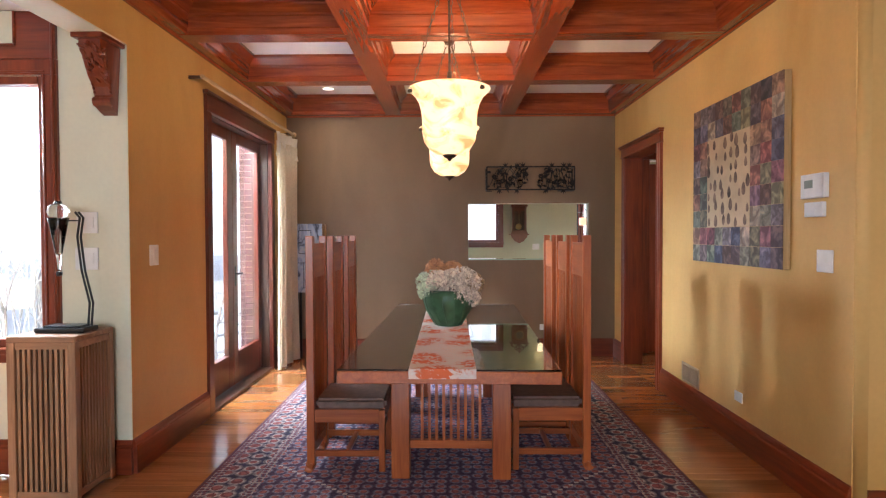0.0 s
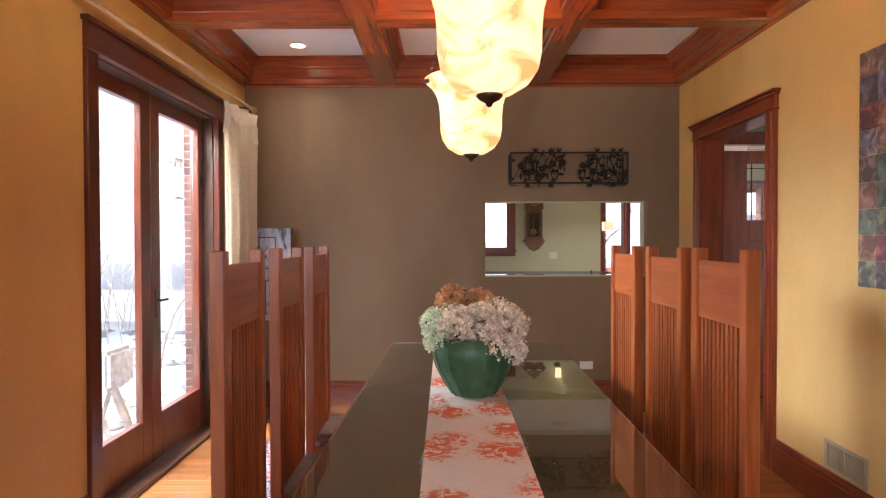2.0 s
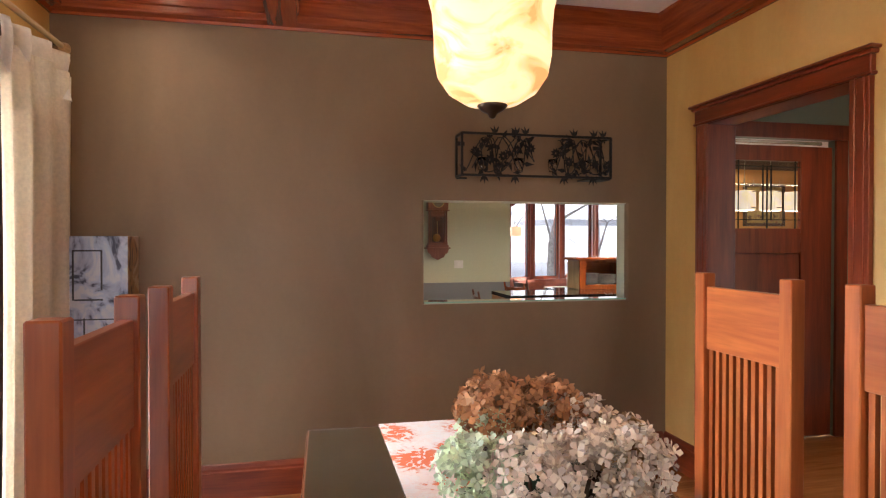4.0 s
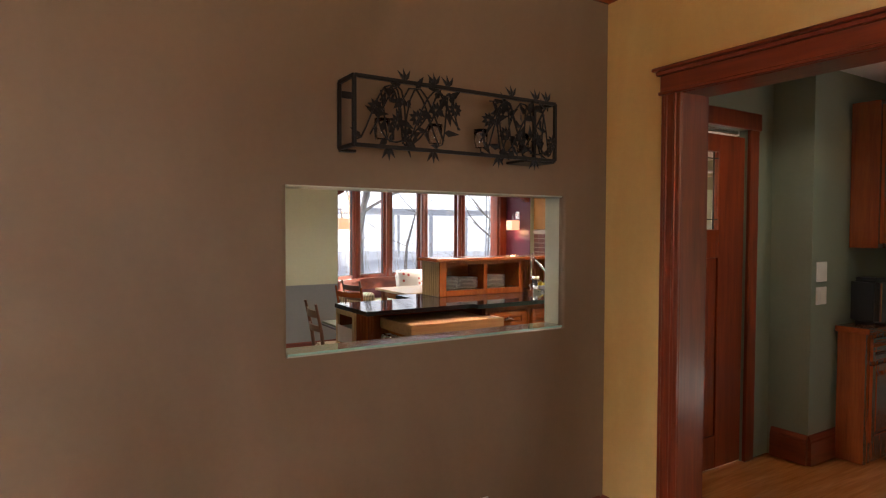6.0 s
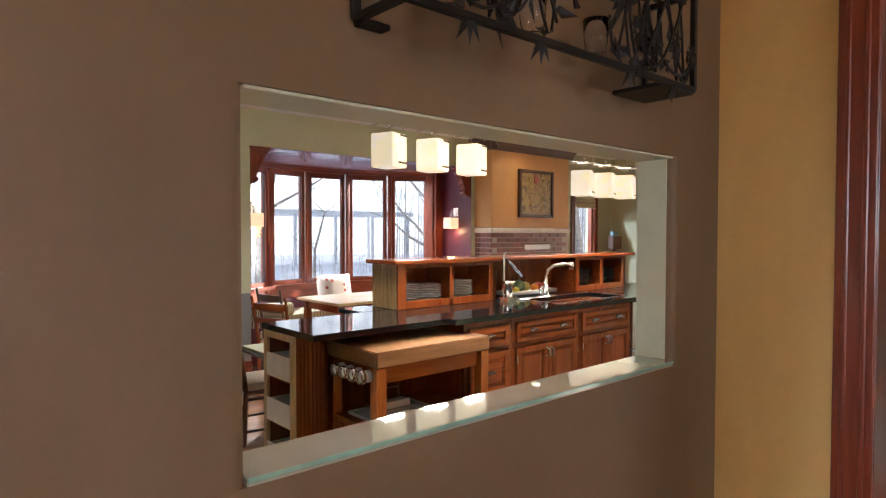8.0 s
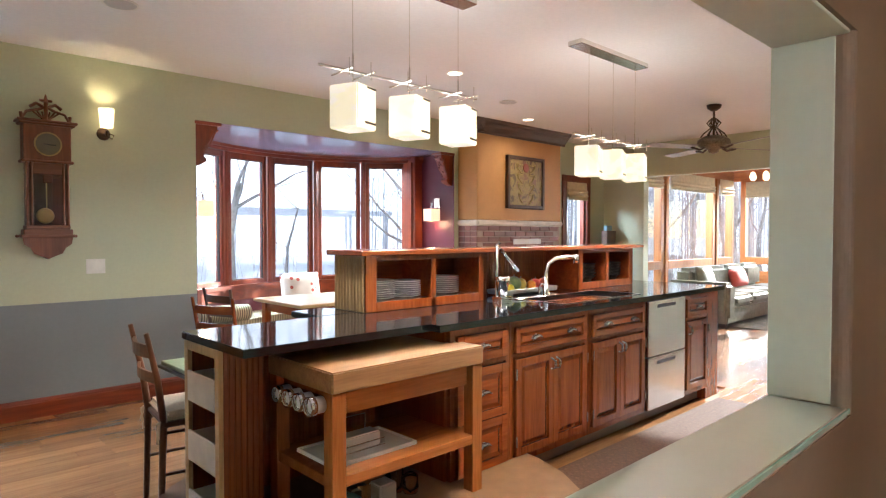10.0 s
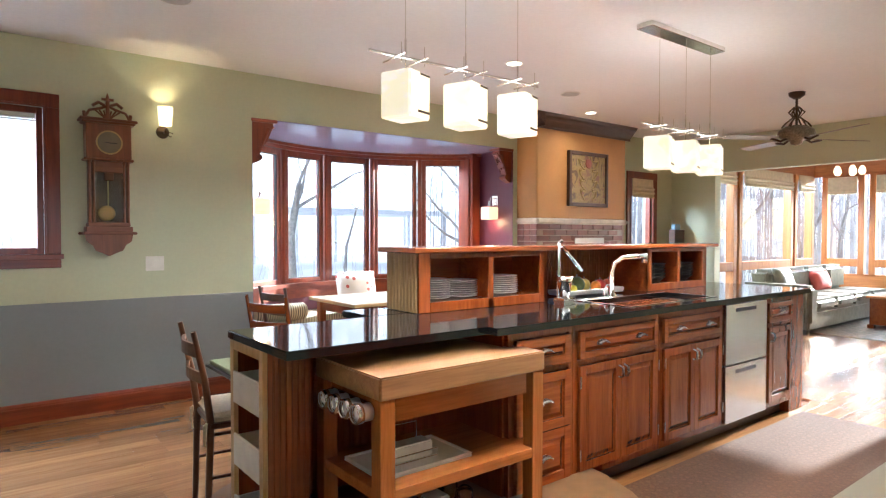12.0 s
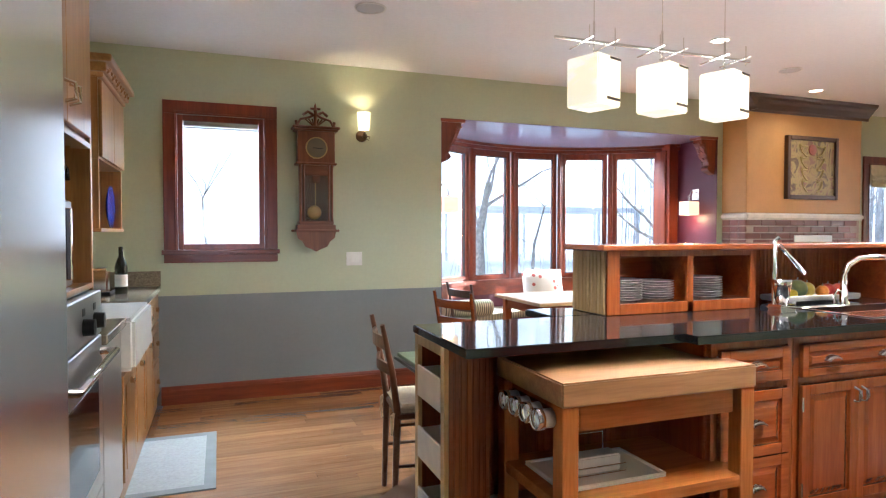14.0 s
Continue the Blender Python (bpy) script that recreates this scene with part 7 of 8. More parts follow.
# box on ledge in the far corner
mb = thing("letter_box", "dark wooden letter box with blue papers on the far wall", "letter rack", at=(8.82, 11.62, 0))
part("box", boxes([(-0.13, 0.13, -0.05, 0.05, 1.20, 1.42)], 0.004), DARKWOOD["x"], mb)
part("papers", boxes([(-0.10, 0.05, -0.03, 0.03, 1.42, 1.50)], 0.006), plain("paper_blue", (0.20, 0.33, 0.42), 0.7), mb, "blue-green papers")
part("stand", boxes([(-0.03, 0.03, -0.03, 0.03, 0.0, 1.20)], 0.003), DARKWOOD["z"], mb)

# ---- runner and mat on the kitchen floor ----
run = thing("kitchen_runner", "rust-brown woven runner with a fringe in front of the island", "rug")
RUST = rug_mat("runner_weave", (0.125, 0.056, 0.030), [(0.145, 0.066, 0.036), (0.11, 0.048, 0.026), (0.8, 0.75, 0.7)], 18.0, 0.5)
part("weave", boxes([(2.0, 5.48, 7.80, 8.55, 0.0005, 0.007)], 0.002), RUST, run)
bm = bmesh.new()
for k in range(116):
    x = 2.0 + 0.03 * k
    box(bm, x, x + 0.018, 7.765, 7.80, 0.0005, 0.006)
part("fringe", bm, plain("fringe_grey", (0.22, 0.17, 0.14), 0.95), run, "short dark fringe")
mat_ = thing("sink_mat", "grey woven mat with a darker edge by the sink", "mat")
part("field", boxes([(0.0, 0.50, 10.10, 10.94, 0.0005, 0.007)]), plain("mat_grey", (0.36, 0.36, 0.34), 0.9, 0, 0.1, 60, 0.4), mat_)
part("edge", boxes([(-0.06, 0.0, 10.04, 11.0, 0.0005, 0.008), (0.50, 0.56, 10.04, 11.0, 0.0005, 0.008), (0.0, 0.50, 10.04, 10.10, 0.0005, 0.008), (0.0, 0.50, 10.94, 11.0, 0.0005, 0.008)]), plain("mat_edge", (0.22, 0.23, 0.22), 0.9), mat_, "darker grey edge")

# ---- west kitchen run: fridge, ovens, sink ----
OAKC = {a: wood("honey_cabinet_" + a, (0.32, 0.14, 0.04), (0.52, 0.27, 0.085), a, 0.3, 0.3) for a in "xyz"}
fr = thing("refrigerator", "large stainless steel refrigerator", "refrigerator")
part("body", boxes([(-0.56, 0.15, 7.62, 8.56, 0.02, 2.12)], 0.004), BLACK, fr)
part("door", boxes([(0.152, 0.205, 7.625, 8.558, 0.48, 2.11)], 0.006, 2), STEEL, fr)
part("freezer_drawer", boxes([(0.152, 0.205, 7.625, 8.558, 0.06, 0.47)], 0.006, 2), STEEL, fr)
bm = bmesh.new()
tube(bm, [(0.205, 8.48, 0.40), (0.25, 8.48, 0.40), (0.25, 7.72, 0.40), (0.205, 7.72, 0.40)], 0.013, 10)
part("drawer_handle", bm, CHROME, fr)
part("plinth", boxes([(-0.56, 0.12, 7.63, 8.55, 0.0, 0.02)]), BLACK, fr)
ot = thing("oven_tower", "honey-coloured tall cabinet with wall oven and microwave niche", "cabinet")
O0, O1, OX = 8.60, 9.42, 0.12
part("side_panel", boxes([(-0.56, OX, O0, O0 + 0.02, 0, 2.40), (-0.56, OX, O1 - 0.02, O1, 0, 2.40)], 0.002), OAKC["z"], ot)
part("back", boxes([(-0.56, -0.54, O0 + 0.02, O1 - 0.02, 0, 2.40)]), DARKWOOD["z"], ot)
for z in (0.10, 1.12, 1.66, 2.38):
    part("shelf", boxes([(-0.54, OX, O0 + 0.02, O1 - 0.02, z, z + 0.02)], 0.001), OAKC["y"], ot)
part("upper_cabinet", boxes([(-0.54, OX - 0.02, O0 + 0.02, O1 - 0.02, 1.681, 2.379)]), OAKC["z"], ot)
for a, b in ((O0 + 0.03, 9.0), (9.004, O1 - 0.03)):
    d = part("upper_door", boxes([(OX - 0.018, OX + 0.004, a, b, 1.70, 2.37)], 0.003), OAKC["z"], ot)
    bm = bmesh.new()
    y = b - 0.03 if a < 8.9 else a + 0.03
    tube(bm, [(OX + 0.004, y, 1.83), (OX + 0.035, y, 1.82), (OX + 0.035, y, 1.77), (OX + 0.004, y, 1.76)], 0.007, 8)
    part("birdcage_pull", bm, NICKEL, d, "twisted nickel pull")
oven = thing("wall_oven", "stainless wall oven with two knobs and a bar handle", "oven")
part("body", boxes([(-0.50, OX - 0.01, O0 + 0.03, O1 - 0.03, 0.125, 1.115)]), BLACK, oven)
part("control_panel", boxes([(OX - 0.009, OX + 0.03, O0 + 0.03, O1 - 0.03, 0.945, 1.112)], 0.004), STEELX, oven)
d = part("oven_door", boxes([(OX - 0.009, OX + 0.03, O0 + 0.03, O1 - 0.03, 0.35, 0.938)], 0.004), STEELX, oven)
part("oven_window", boxes([(OX + 0.0305, OX + 0.033, O0 + 0.12, O1 - 0.12, 0.43, 0.78)], 0.001), plain("oven_glass", (0.01, 0.01, 0.012), 0.06), d, "black glass")
bm = bmesh.new()
tube(bm, [(OX + 0.03, O0 + 0.08, 0.875), (OX + 0.085, O0 + 0.08, 0.875), (OX + 0.085, O1 - 0.06, 0.875), (OX + 0.03, O1 - 0.06, 0.875)], 0.014, 10)
part("bar_handle", bm, CHROME, d, "chrome bar handle", True)
part("warming_drawer", boxes([(OX - 0.009, OX + 0.028, O0 + 0.03, O1 - 0.03, 0.135, 0.342)], 0.004), STEELX, oven)
for y in (9.06, 9.25):
    part("knob", lathe([(0, 0.0), (0.03, 0.0), (0.028, 0.035), (0.0, 0.038)], 20, (OX + 0.03, y, 1.01), "x"), BLACK, oven, "black knob")
    part("marker", boxes([(OX + 0.03, OX + 0.032, y - 0.02, y + 0.02, 1.05, 1.075)]), BLACK, oven)
mw = thing("microwave", "steel microwave in the tower niche", "microwave")
part("body", boxes([(-0.40, OX - 0.04, 8.66, 9.26, 1.1415, 1.45)], 0.005), STEELX, mw)
part("door_glass", boxes([(OX - 0.039, OX - 0.032, 8.68, 9.08, 1.16, 1.43)], 0.002), BLACK, mw)
part("handle", boxes([(OX - 0.032, OX - 0.012, 9.11, 9.13, 1.17, 1.42)], 0.003), CHROME, mw)
rk = thing("stemware_rack", "row of wine glasses hanging in the tower niche", "glasses")
for k in range(5):
    part("wine_glass", lathe([(0.032, 1.656), (0.03, 1.652), (0.004, 1.648), (0.004, 1.60), (0.026, 1.575), (0.03, 1.53), (0.028, 1.53), (0.02, 1.58), (0.0, 1.60)], 14, (OX - 0.08, 8.70 + 0.15 * k, 0)), GLASS, rk, "", True)
dw2 = thing("dishwasher", "dark steel dishwasher beside the oven tower", "dishwasher")
part("body", boxes([(-0.50, 0.12, 9.43, 9.93, 0.10, 0.885)]), BLACK, dw2)
part("door", boxes([(0.121, 0.145, 9.435, 9.925, 0.11, 0.88)], 0.004), STEELX, dw2)
part("kick", boxes([(-0.50, 0.07, 9.43, 9.93, 0, 0.10)]), BLACK, dw2)
ap = thing("farmhouse_sink", "white porcelain apron-front sink", "sink")
part("apron", boxes([(-0.40, 0.20, 9.96, 10.74, 0.66, 0.92)], 0.02, 3), PORCELAIN, ap)
bc = thing("sink_cabinet", "honey-coloured base cabinets under the farmhouse sink", "cabinet")
part("carcass", boxes([(-0.56, 0.13, 9.94, 10.80, 0.0, 0.655), (-0.56, 0.13, 10.80, 11.80, 0.0, 0.885)]), OAKC["z"], bc)
for a, b, z0, z1 in ((9.96, 10.36, 0.12, 0.64), (10.37, 10.78, 0.12, 0.64), (10.82, 11.28, 0.12, 0.66), (10.82, 11.28, 0.68, 0.87), (11.30, 11.77, 0.12, 0.38), (11.30, 11.77, 0.40, 0.66), (11.30, 11.77, 0.68, 0.87)):
    d = part("door_front", boxes([(0.131, 0.15, a, b, z0, z1), (0.15, 0.154, a + 0.05, b - 0.05, z0 + 0.05, z1 - 0.05)], 0.003), OAKC["z"], bc)
    part("pull", lathe([(0, 0.0), (0.016, 0.0), (0.02, 0.02), (0.0, 0.026)], 12, (0.154, (a + b) / 2, (z1 - 0.06) if z1 - z0 > 0.3 else (z0 + z1) / 2), "x"), NICKEL, d, "nickel pull")
wc = thing("west_counter", "tan granite counter beside the farmhouse sink", "countertop")
TANG = plain("tan_granite", (0.24, 0.19, 0.13), 0.15, 0, 0.45, 120, 0.0)
for a, b in ((9.425, 9.955), (10.745, 11.80)):
    part("slab", boxes([(-0.56, 0.165, a, b, 0.886, 0.925)], 0.004), TANG, wc)
part("upstand", boxes([(-0.58, 0.165, 11.795, 11.815, 0.926, 1.04), (-0.595, -0.57, 9.45, 11.79, 0.926, 1.04)], 0.002), TANG, wc)
wb = thing("wine_bottle", "dark green wine bottle with a white label", "bottle", at=(-0.03, 11.25, 0.9255))
part("glass_body", lathe([(0, 0), (0.038, 0), (0.039, 0.18), (0.03, 0.215), (0.015, 0.25), (0.014, 0.315), (0.0, 0.315)], 20), plain("bottle_green", (0.012, 0.016, 0.010), 0.08), wb, "", True)
part("label", lathe([(0.0395, 0.05), (0.0397, 0.05), (0.0397, 0.13), (0.0395, 0.13)], 20), PORCELAIN, wb, "white label")
ts = thing("toaster", "chrome two-slot toaster on the tan counter", "toaster")
part("body", boxes([(-0.30, -0.09, 11.18, 11.42, 0.9255, 1.10)], 0.02, 3), CHROME, ts)
part("slot", boxes([(-0.26, -0.22, 11.20, 11.40, 1.099, 1.1015), (-0.17, -0.13, 11.20, 11.40, 1.099, 1.1015)]), BLACK, ts)
part("base", boxes([(-0.295, -0.085, 11.175, 11.425, 0.9257, 0.945)], 0.003), BLACK, ts)
uc = thing("wall_cabinet", "honey-coloured wall cabinet with carved cornice and plate shelf", "cabinet")
U0, U1, UX = 10.55, 11.40, -0.02
part("body", boxes([(-0.59, UX - 0.02, U0, U1, 1.75, 2.20)]), OAKC["z"], uc)
part("arch_door", boxes([(UX - 0.019, UX, U0 + 0.01, (U0 + U1) / 2 - 0.002, 1.76, 2.19), (UX - 0.019, UX, (U0 + U1) / 2 + 0.002, U1 - 0.01, 1.76, 2.19)], 0.003), OAKC["z"], uc)
part("side_panel", boxes([(-0.59, UX - 0.02, U0, U0 + 0.02, 1.36, 1.75), (-0.59, UX - 0.02, U1 - 0.02, U1, 1.36, 1.75), (-0.59, UX - 0.01, U0, U1, 1.34, 1.36)], 0.002), OAKC["z"], uc)
part("cornice", boxes([(-0.59, UX + 0.01, U0 - 0.01, U1 + 0.01, 2.20, 2.23), (-0.59, UX + 0.03, U0 - 0.03, U1 + 0.03, 2.23, 2.28), (-0.59, UX + 0.06, U0 - 0.06, U1 + 0.06, 2.28, 2.32)], 0.006), OAKC["y"], uc)
bm = bmesh.new()
for k in range(30):
    bmesh.ops.create_icosphere(bm, subdivisions=1, radius=0.016, matrix=pose(UX + 0.028 - 0.012 * (k % 2), U0 + 0.02 + 0.028 * k, 2.252 + 0.010 * (k % 3 - 1)))
part("carving", bm, OAKC["y"], uc, "carved leaf band")
bp = single("blue_plate", lathe([(0, 0.0), (0.09, 0.004), (0.14, 0.02), (0.14, 0.026), (0.085, 0.012), (0, 0.008)], 28, (-0.10, 11.20, 1.502), "x"), plain("cobalt", (0.012, 0.025, 0.16), 0.15), "cobalt blue plate standing in the wall cabinet", "plate", "", True)

# ---- pantry hall cabinet ----
pc = thing("pantry_cabinet", "cherry pantry base cabinet with a raised-panel door", "cabinet", at=(0.07, 0, 0))
part("carcass", boxes([(3.86, 5.2, 6.46, 6.63, 0.0, 0.86)]), CAB["z"], pc)
part("counter", boxes([(3.84, 5.22, 6.43, 6.64, 0.861, 0.90)], 0.004), CAB["x"], pc)
for a, b in ((3.92, 4.42), (4.46, 4.96)):
    part("drawer_front", raised_panel(a, b, 0.68, 0.83, 6.46, rail=0.035), CAB["x"], pc)
    part("door", raised_panel(a, b, 0.14, 0.65, 6.46), CAB["z"], pc)
pu = thing("pantry_wall_cabinet", "dark cherry wall cabinet in the pantry hall", "cabinet", at=(0.14, 0, 0))
part("body", boxes([(3.95, 5.2, 6.47, 6.645, 1.42, 2.40)]), CAB["z"], pu)
for a, b in ((3.97, 4.55), (4.57, 5.15)):
    part("door", raised_panel(a, b, 1.45, 2.37, 6.47), CAB["z"], pu)
cof = thing("coffee_maker", "black coffee maker on the pantry counter", "coffee maker", at=(0.07, 0, 0))
part("body", boxes([(4.00, 4.20, 6.45, 6.63, 0.901, 1.22)], 0.03, 3), BLACK, cof)
part("trim", boxes([(4.02, 4.03, 6.44, 6.452, 0.93, 1.19)], 0.002), CHROME, cof)
for z0, z1 in ((1.20, 1.33), (1.05, 1.165)):
    s = thing("light_switch", "white switch plate in the pantry hall", "switch", "hall switches")
    part("cover", boxes([(3.675, 3.80, 6.642, 6.65, z0, z1)], 0.002), PLASTIC, s)
    part("rocker", boxes([(3.70, 3.72, 6.639, 6.642, z0 + 0.03, z1 - 0.03)], 0.001), PLASTIC, s)

# ---- sunroom furniture ----
SOFA = plain("grey_leather", (0.20, 0.20, 0.16), 0.35, 0, 0.2, 14, 0.15)
so = thing("sectional_sofa", "grey-green leather corner sofa in the sunroom", "sofa", at=(-0.55, -0.45, 0))
part("base", boxes([(9.9, 13.75, 10.45, 11.38, 0.06, 0.30), (12.85, 13.75, 8.4, 10.449, 0.06, 0.30)], 0.02, 2), SOFA, so)
for x, y in ((9.95, 10.5), (9.95, 11.2), (13.6, 8.45), (12.9, 8.45), (13.6, 11.2)):
    part("foot", boxes([(x, x + 0.1, y, y + 0.1, 0, 0.06)]), BLACK, so, "black block foot")
for k in range(4):
    part("seat_cushion", boxes([(10.16 + 0.72 * k, 10.86 + 0.72 * k, 10.42, 11.10, 0.30, 0.46)], 0.05, 3), SOFA, so)
    part("back_cushion", boxes([(10.16 + 0.72 * k, 10.86 + 0.72 * k, 11.08, 11.36, 0.42, 0.84)], 0.07, 3), SOFA, so)
for k in range(3):
    part("seat_cushion", boxes([(12.85, 13.55, 8.42 + 0.68 * k, 9.08 + 0.68 * k, 0.30, 0.46)], 0.05, 3), SOFA, so)
    part("back_cushion", boxes([(13.49, 13.75, 8.42 + 0.68 * k, 9.08 + 0.68 * k, 0.42, 0.84)], 0.07, 3), SOFA, so)
part("arm", boxes([(9.86, 10.14, 10.42, 11.38, 0.10, 0.66)], 0.06, 3), SOFA, so)
RED = plain("coral_cloth", (0.55, 0.10, 0.08), 0.85)
pillow("pillow", (11.25, 10.57, 0.62), 0.62, 0.30, 0, -18, RED, "coral red pillow on the leather sofa")
pillow("pillow", (9.95, 10.57, 0.66), 0.5, 0.42, 0, -18, SOFA, "grey leather pillow on the sofa")
ctb = thing("coffee_chest", "reddish pine chest used as a coffee table", "chest", at=(-0.35, -0.06, 0))
part("top", boxes([(11.0, 12.05, 9.1, 9.82, 0.44, 0.47)], 0.006), PINET["x"], ctb)
part("body", boxes([(11.04, 12.0, 9.14, 9.78, 0.06, 0.44)], 0.004), CAB["x"], ctb)
part("foot", boxes([(11.02, 11.1, 9.12, 9.2, 0, 0.06), (11.94, 12.02, 9.12, 9.2, 0, 0.06), (11.02, 11.1, 9.72, 9.8, 0, 0.06), (11.94, 12.02, 9.72, 9.8, 0, 0.06)]), CAB["z"], ctb)
single("sunroom_rug", boxes([(9.6, 12.6, 8.3, 10.40, 0.0005, 0.008)], 0.002), rug_mat("pale_rug", (0.36, 0.36, 0.32), [(0.45, 0.42, 0.36), (0.28, 0.30, 0.28), (0.9, 0.9, 0.85)], 6.0, 0.5), "pale grey-green rug in the sunroom", "rug")
sl = thing("sunroom_light", "ceiling light with five small glass shades", "ceiling light", at=(10.95, 10.1, -0.04))
part("stem", lathe([(0.05, 2.95), (0.05, 2.93), (0.012, 2.92), (0.012, 2.5), (0, 2.49)], 14), BRONZE, sl)
PETALG = glow("tulip_glow", (1.0, 0.84, 0.54), 1.3)
for k in range(5):
    a = 2 * math.pi * k / 5
    part("tulip_shade", lathe([(0, 2.42), (0.022, 2.415), (0.045, 2.37), (0.05, 2.33), (0.03, 2.29), (0.0, 2.285)], 14, (0.17 * math.cos(a), 0.17 * math.sin(a), 0)), PETALG, sl, "glowing tulip shade", True)

# ---- outside: glowing sky backdrop, trees, brick pier ----
def sky_glow_mat():
    m = bpy.data.materials.new("glowing_sky_sheet")
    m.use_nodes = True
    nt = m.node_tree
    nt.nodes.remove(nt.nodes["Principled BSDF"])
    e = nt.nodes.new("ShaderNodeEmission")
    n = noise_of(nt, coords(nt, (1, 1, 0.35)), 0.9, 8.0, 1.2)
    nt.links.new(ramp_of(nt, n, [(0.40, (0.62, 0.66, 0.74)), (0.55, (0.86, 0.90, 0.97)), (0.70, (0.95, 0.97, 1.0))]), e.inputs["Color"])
    e.inputs["Strength"].default_value = SKY_GLOW
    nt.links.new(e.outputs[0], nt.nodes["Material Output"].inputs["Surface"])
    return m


# the backdrop sheet glows to whiten the view and light the rooms
SKY_GLOW = 1.8
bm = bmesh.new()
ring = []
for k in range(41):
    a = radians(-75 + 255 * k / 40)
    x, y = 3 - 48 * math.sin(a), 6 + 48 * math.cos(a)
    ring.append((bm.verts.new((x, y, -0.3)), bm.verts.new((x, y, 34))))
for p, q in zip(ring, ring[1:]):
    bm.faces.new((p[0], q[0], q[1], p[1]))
setting("backdrop", bm, sky_glow_mat(), "glowing backdrop sheet painted as pale winter sky and hazy woods", True)


def bare_tree(x, y, h, seed, spread=0.55, depth=5, r0=None, lean=(0, 0)):
    """A leafless tree: tapered trunk, limbs and many fine twigs."""
    rnd = random.Random(seed)
    t = thing("bare_tree", "leafless winter tree in the snow", "tree", "garden trees", (x, y, -0.26))
    trunk, twigs = bmesh.new(), bmesh.new()

    def grow(p, d, length, r, level):
        pts, rad = [p], [r]
        for i in range(4):
            d = (d + Vector((rnd.gauss(0, 0.13), rnd.gauss(0, 0.13), rnd.gauss(0.03, 0.08)))).normalized()
            p = p + d * length / 4
            pts.append(p)
            rad.append(r * (1 - 0.14 * (i + 1)))
        tube(trunk if level < 2 else twigs, pts, rad, 7 if level < 2 else (4 if level < 4 else 3))
        if level >= depth:
            return
        for k in range(rnd.choice((2, 3, 3)) if level else 4):
            q = pts[rnd.choice((2, 3, 4, 4))]
            nd = (d + Vector((rnd.gauss(0, spread), rnd.gauss(0, spread), rnd.gauss(0.1, spread * 0.7)))).normalized()
            grow(q, nd, length * rnd.uniform(0.55, 0.8), rad[-1] * rnd.uniform(0.5, 0.75), level + 1)

    grow(Vector((0, 0, 0)), Vector((lean[0], lean[1], 1)).normalized(), h * 0.36, r0 or h * 0.022, 0)
    part("trunk", trunk, BARK, t, "", True)
    part("twigs", twigs, BARK, t, "fine bare twigs")
    return t


bare_tree(3.2, 16.2, 6.5, 1, 0.6, 5, 0.17, (0.12, 0))
bare_tree(5.6, 27.0, 8.5, 2, 0.6, 5, 0.10)
bare_tree(9.0, 22.0, 7.0, 3, 0.65, 5, 0.06)
bare_tree(8.2, 24.0, 9.0, 4)
bare_tree(0.2, 24.0, 7.0, 6, 0.65, 5, 0.06)
bare_tree(-1.6, 26.0, 8.0, 7, 0.6, 5, 0.07)
bare_tree(-5.0, 8.2, 6.0, 8, 0.6, 5, 0.09)
bare_tree(-7.0, 10.5, 7.5, 9)
bare_tree(-8.5, 7.0, 7.0, 10)
bare_tree(-4.6, 6.3, 3.0, 12, 0.6, 4, 0.035)
bare_tree(-6.0, 3.8, 7.0, 13)
bare_tree(16.5, 14.5, 9.0, 14)
bare_tree(18.5, 13.5, 9.0, 15)
bare_tree(14.0, 16.0, 8.0, 16)
bare_tree(9.8, 17.0, 7.0, 17)
for k, (x, y, h) in enumerate(((21.0, 13.5, 9.0), (23.5, 16.5, 10.0), (20.0, 18.0, 8.5), (25.0, 21.0, 10.0), (22.0, 24.0, 9.5), (26.5, 12.5, 10.0), (18.0, 22.0, 9.0), (28.0, 17.5, 11.0))):
    bare_tree(x, y, h, 60 + k, 0.6, 5, 0.09)
# shrub thicket
TWIG = plain("pale_twig", (0.52, 0.47, 0.41), 0.9, 0.0, 0.3, 9.0, 0.3)
rnd = random.Random(40)
bm = bmesh.new()
SPOTS = ((8.5, 17.0, 24.0, 28.0, 70), (-10.0, -5.2, 5.0, 13.0, 260), (-3.0, 2.6, 19.0, 26.0, 110), (16.0, 24.0, 12.5, 20.0, 200))
for x, y in [(rnd.uniform(a, b), rnd.uniform(c, d)) for a, b, c, d, n in SPOTS for k in range(n)]:
    h = rnd.uniform(0.9, 2.4)
    tube(bm, [(x, y, -0.26), (x + rnd.gauss(0, 0.2), y + rnd.gauss(0, 0.2), h * 0.55), (x + rnd.gauss(0, 0.6), y + rnd.gauss(0, 0.5), h)], [0.010, 0.006, 0.003], 3)
    for q in range(3):
        f = rnd.uniform(0.35, 0.8)
        tube(bm, [(x, y, h * f), (x + rnd.gauss(0, 0.35), y + rnd.gauss(0, 0.35), h * (f + rnd.uniform(0.2, 0.6)))], [0.006, 0.002], 3)
tagged(new("shrub_thicket", mesh_of("shrub_thicket", bm, TWIG)), "leafless shrubs in the snow", "shrub", "", "stuff")
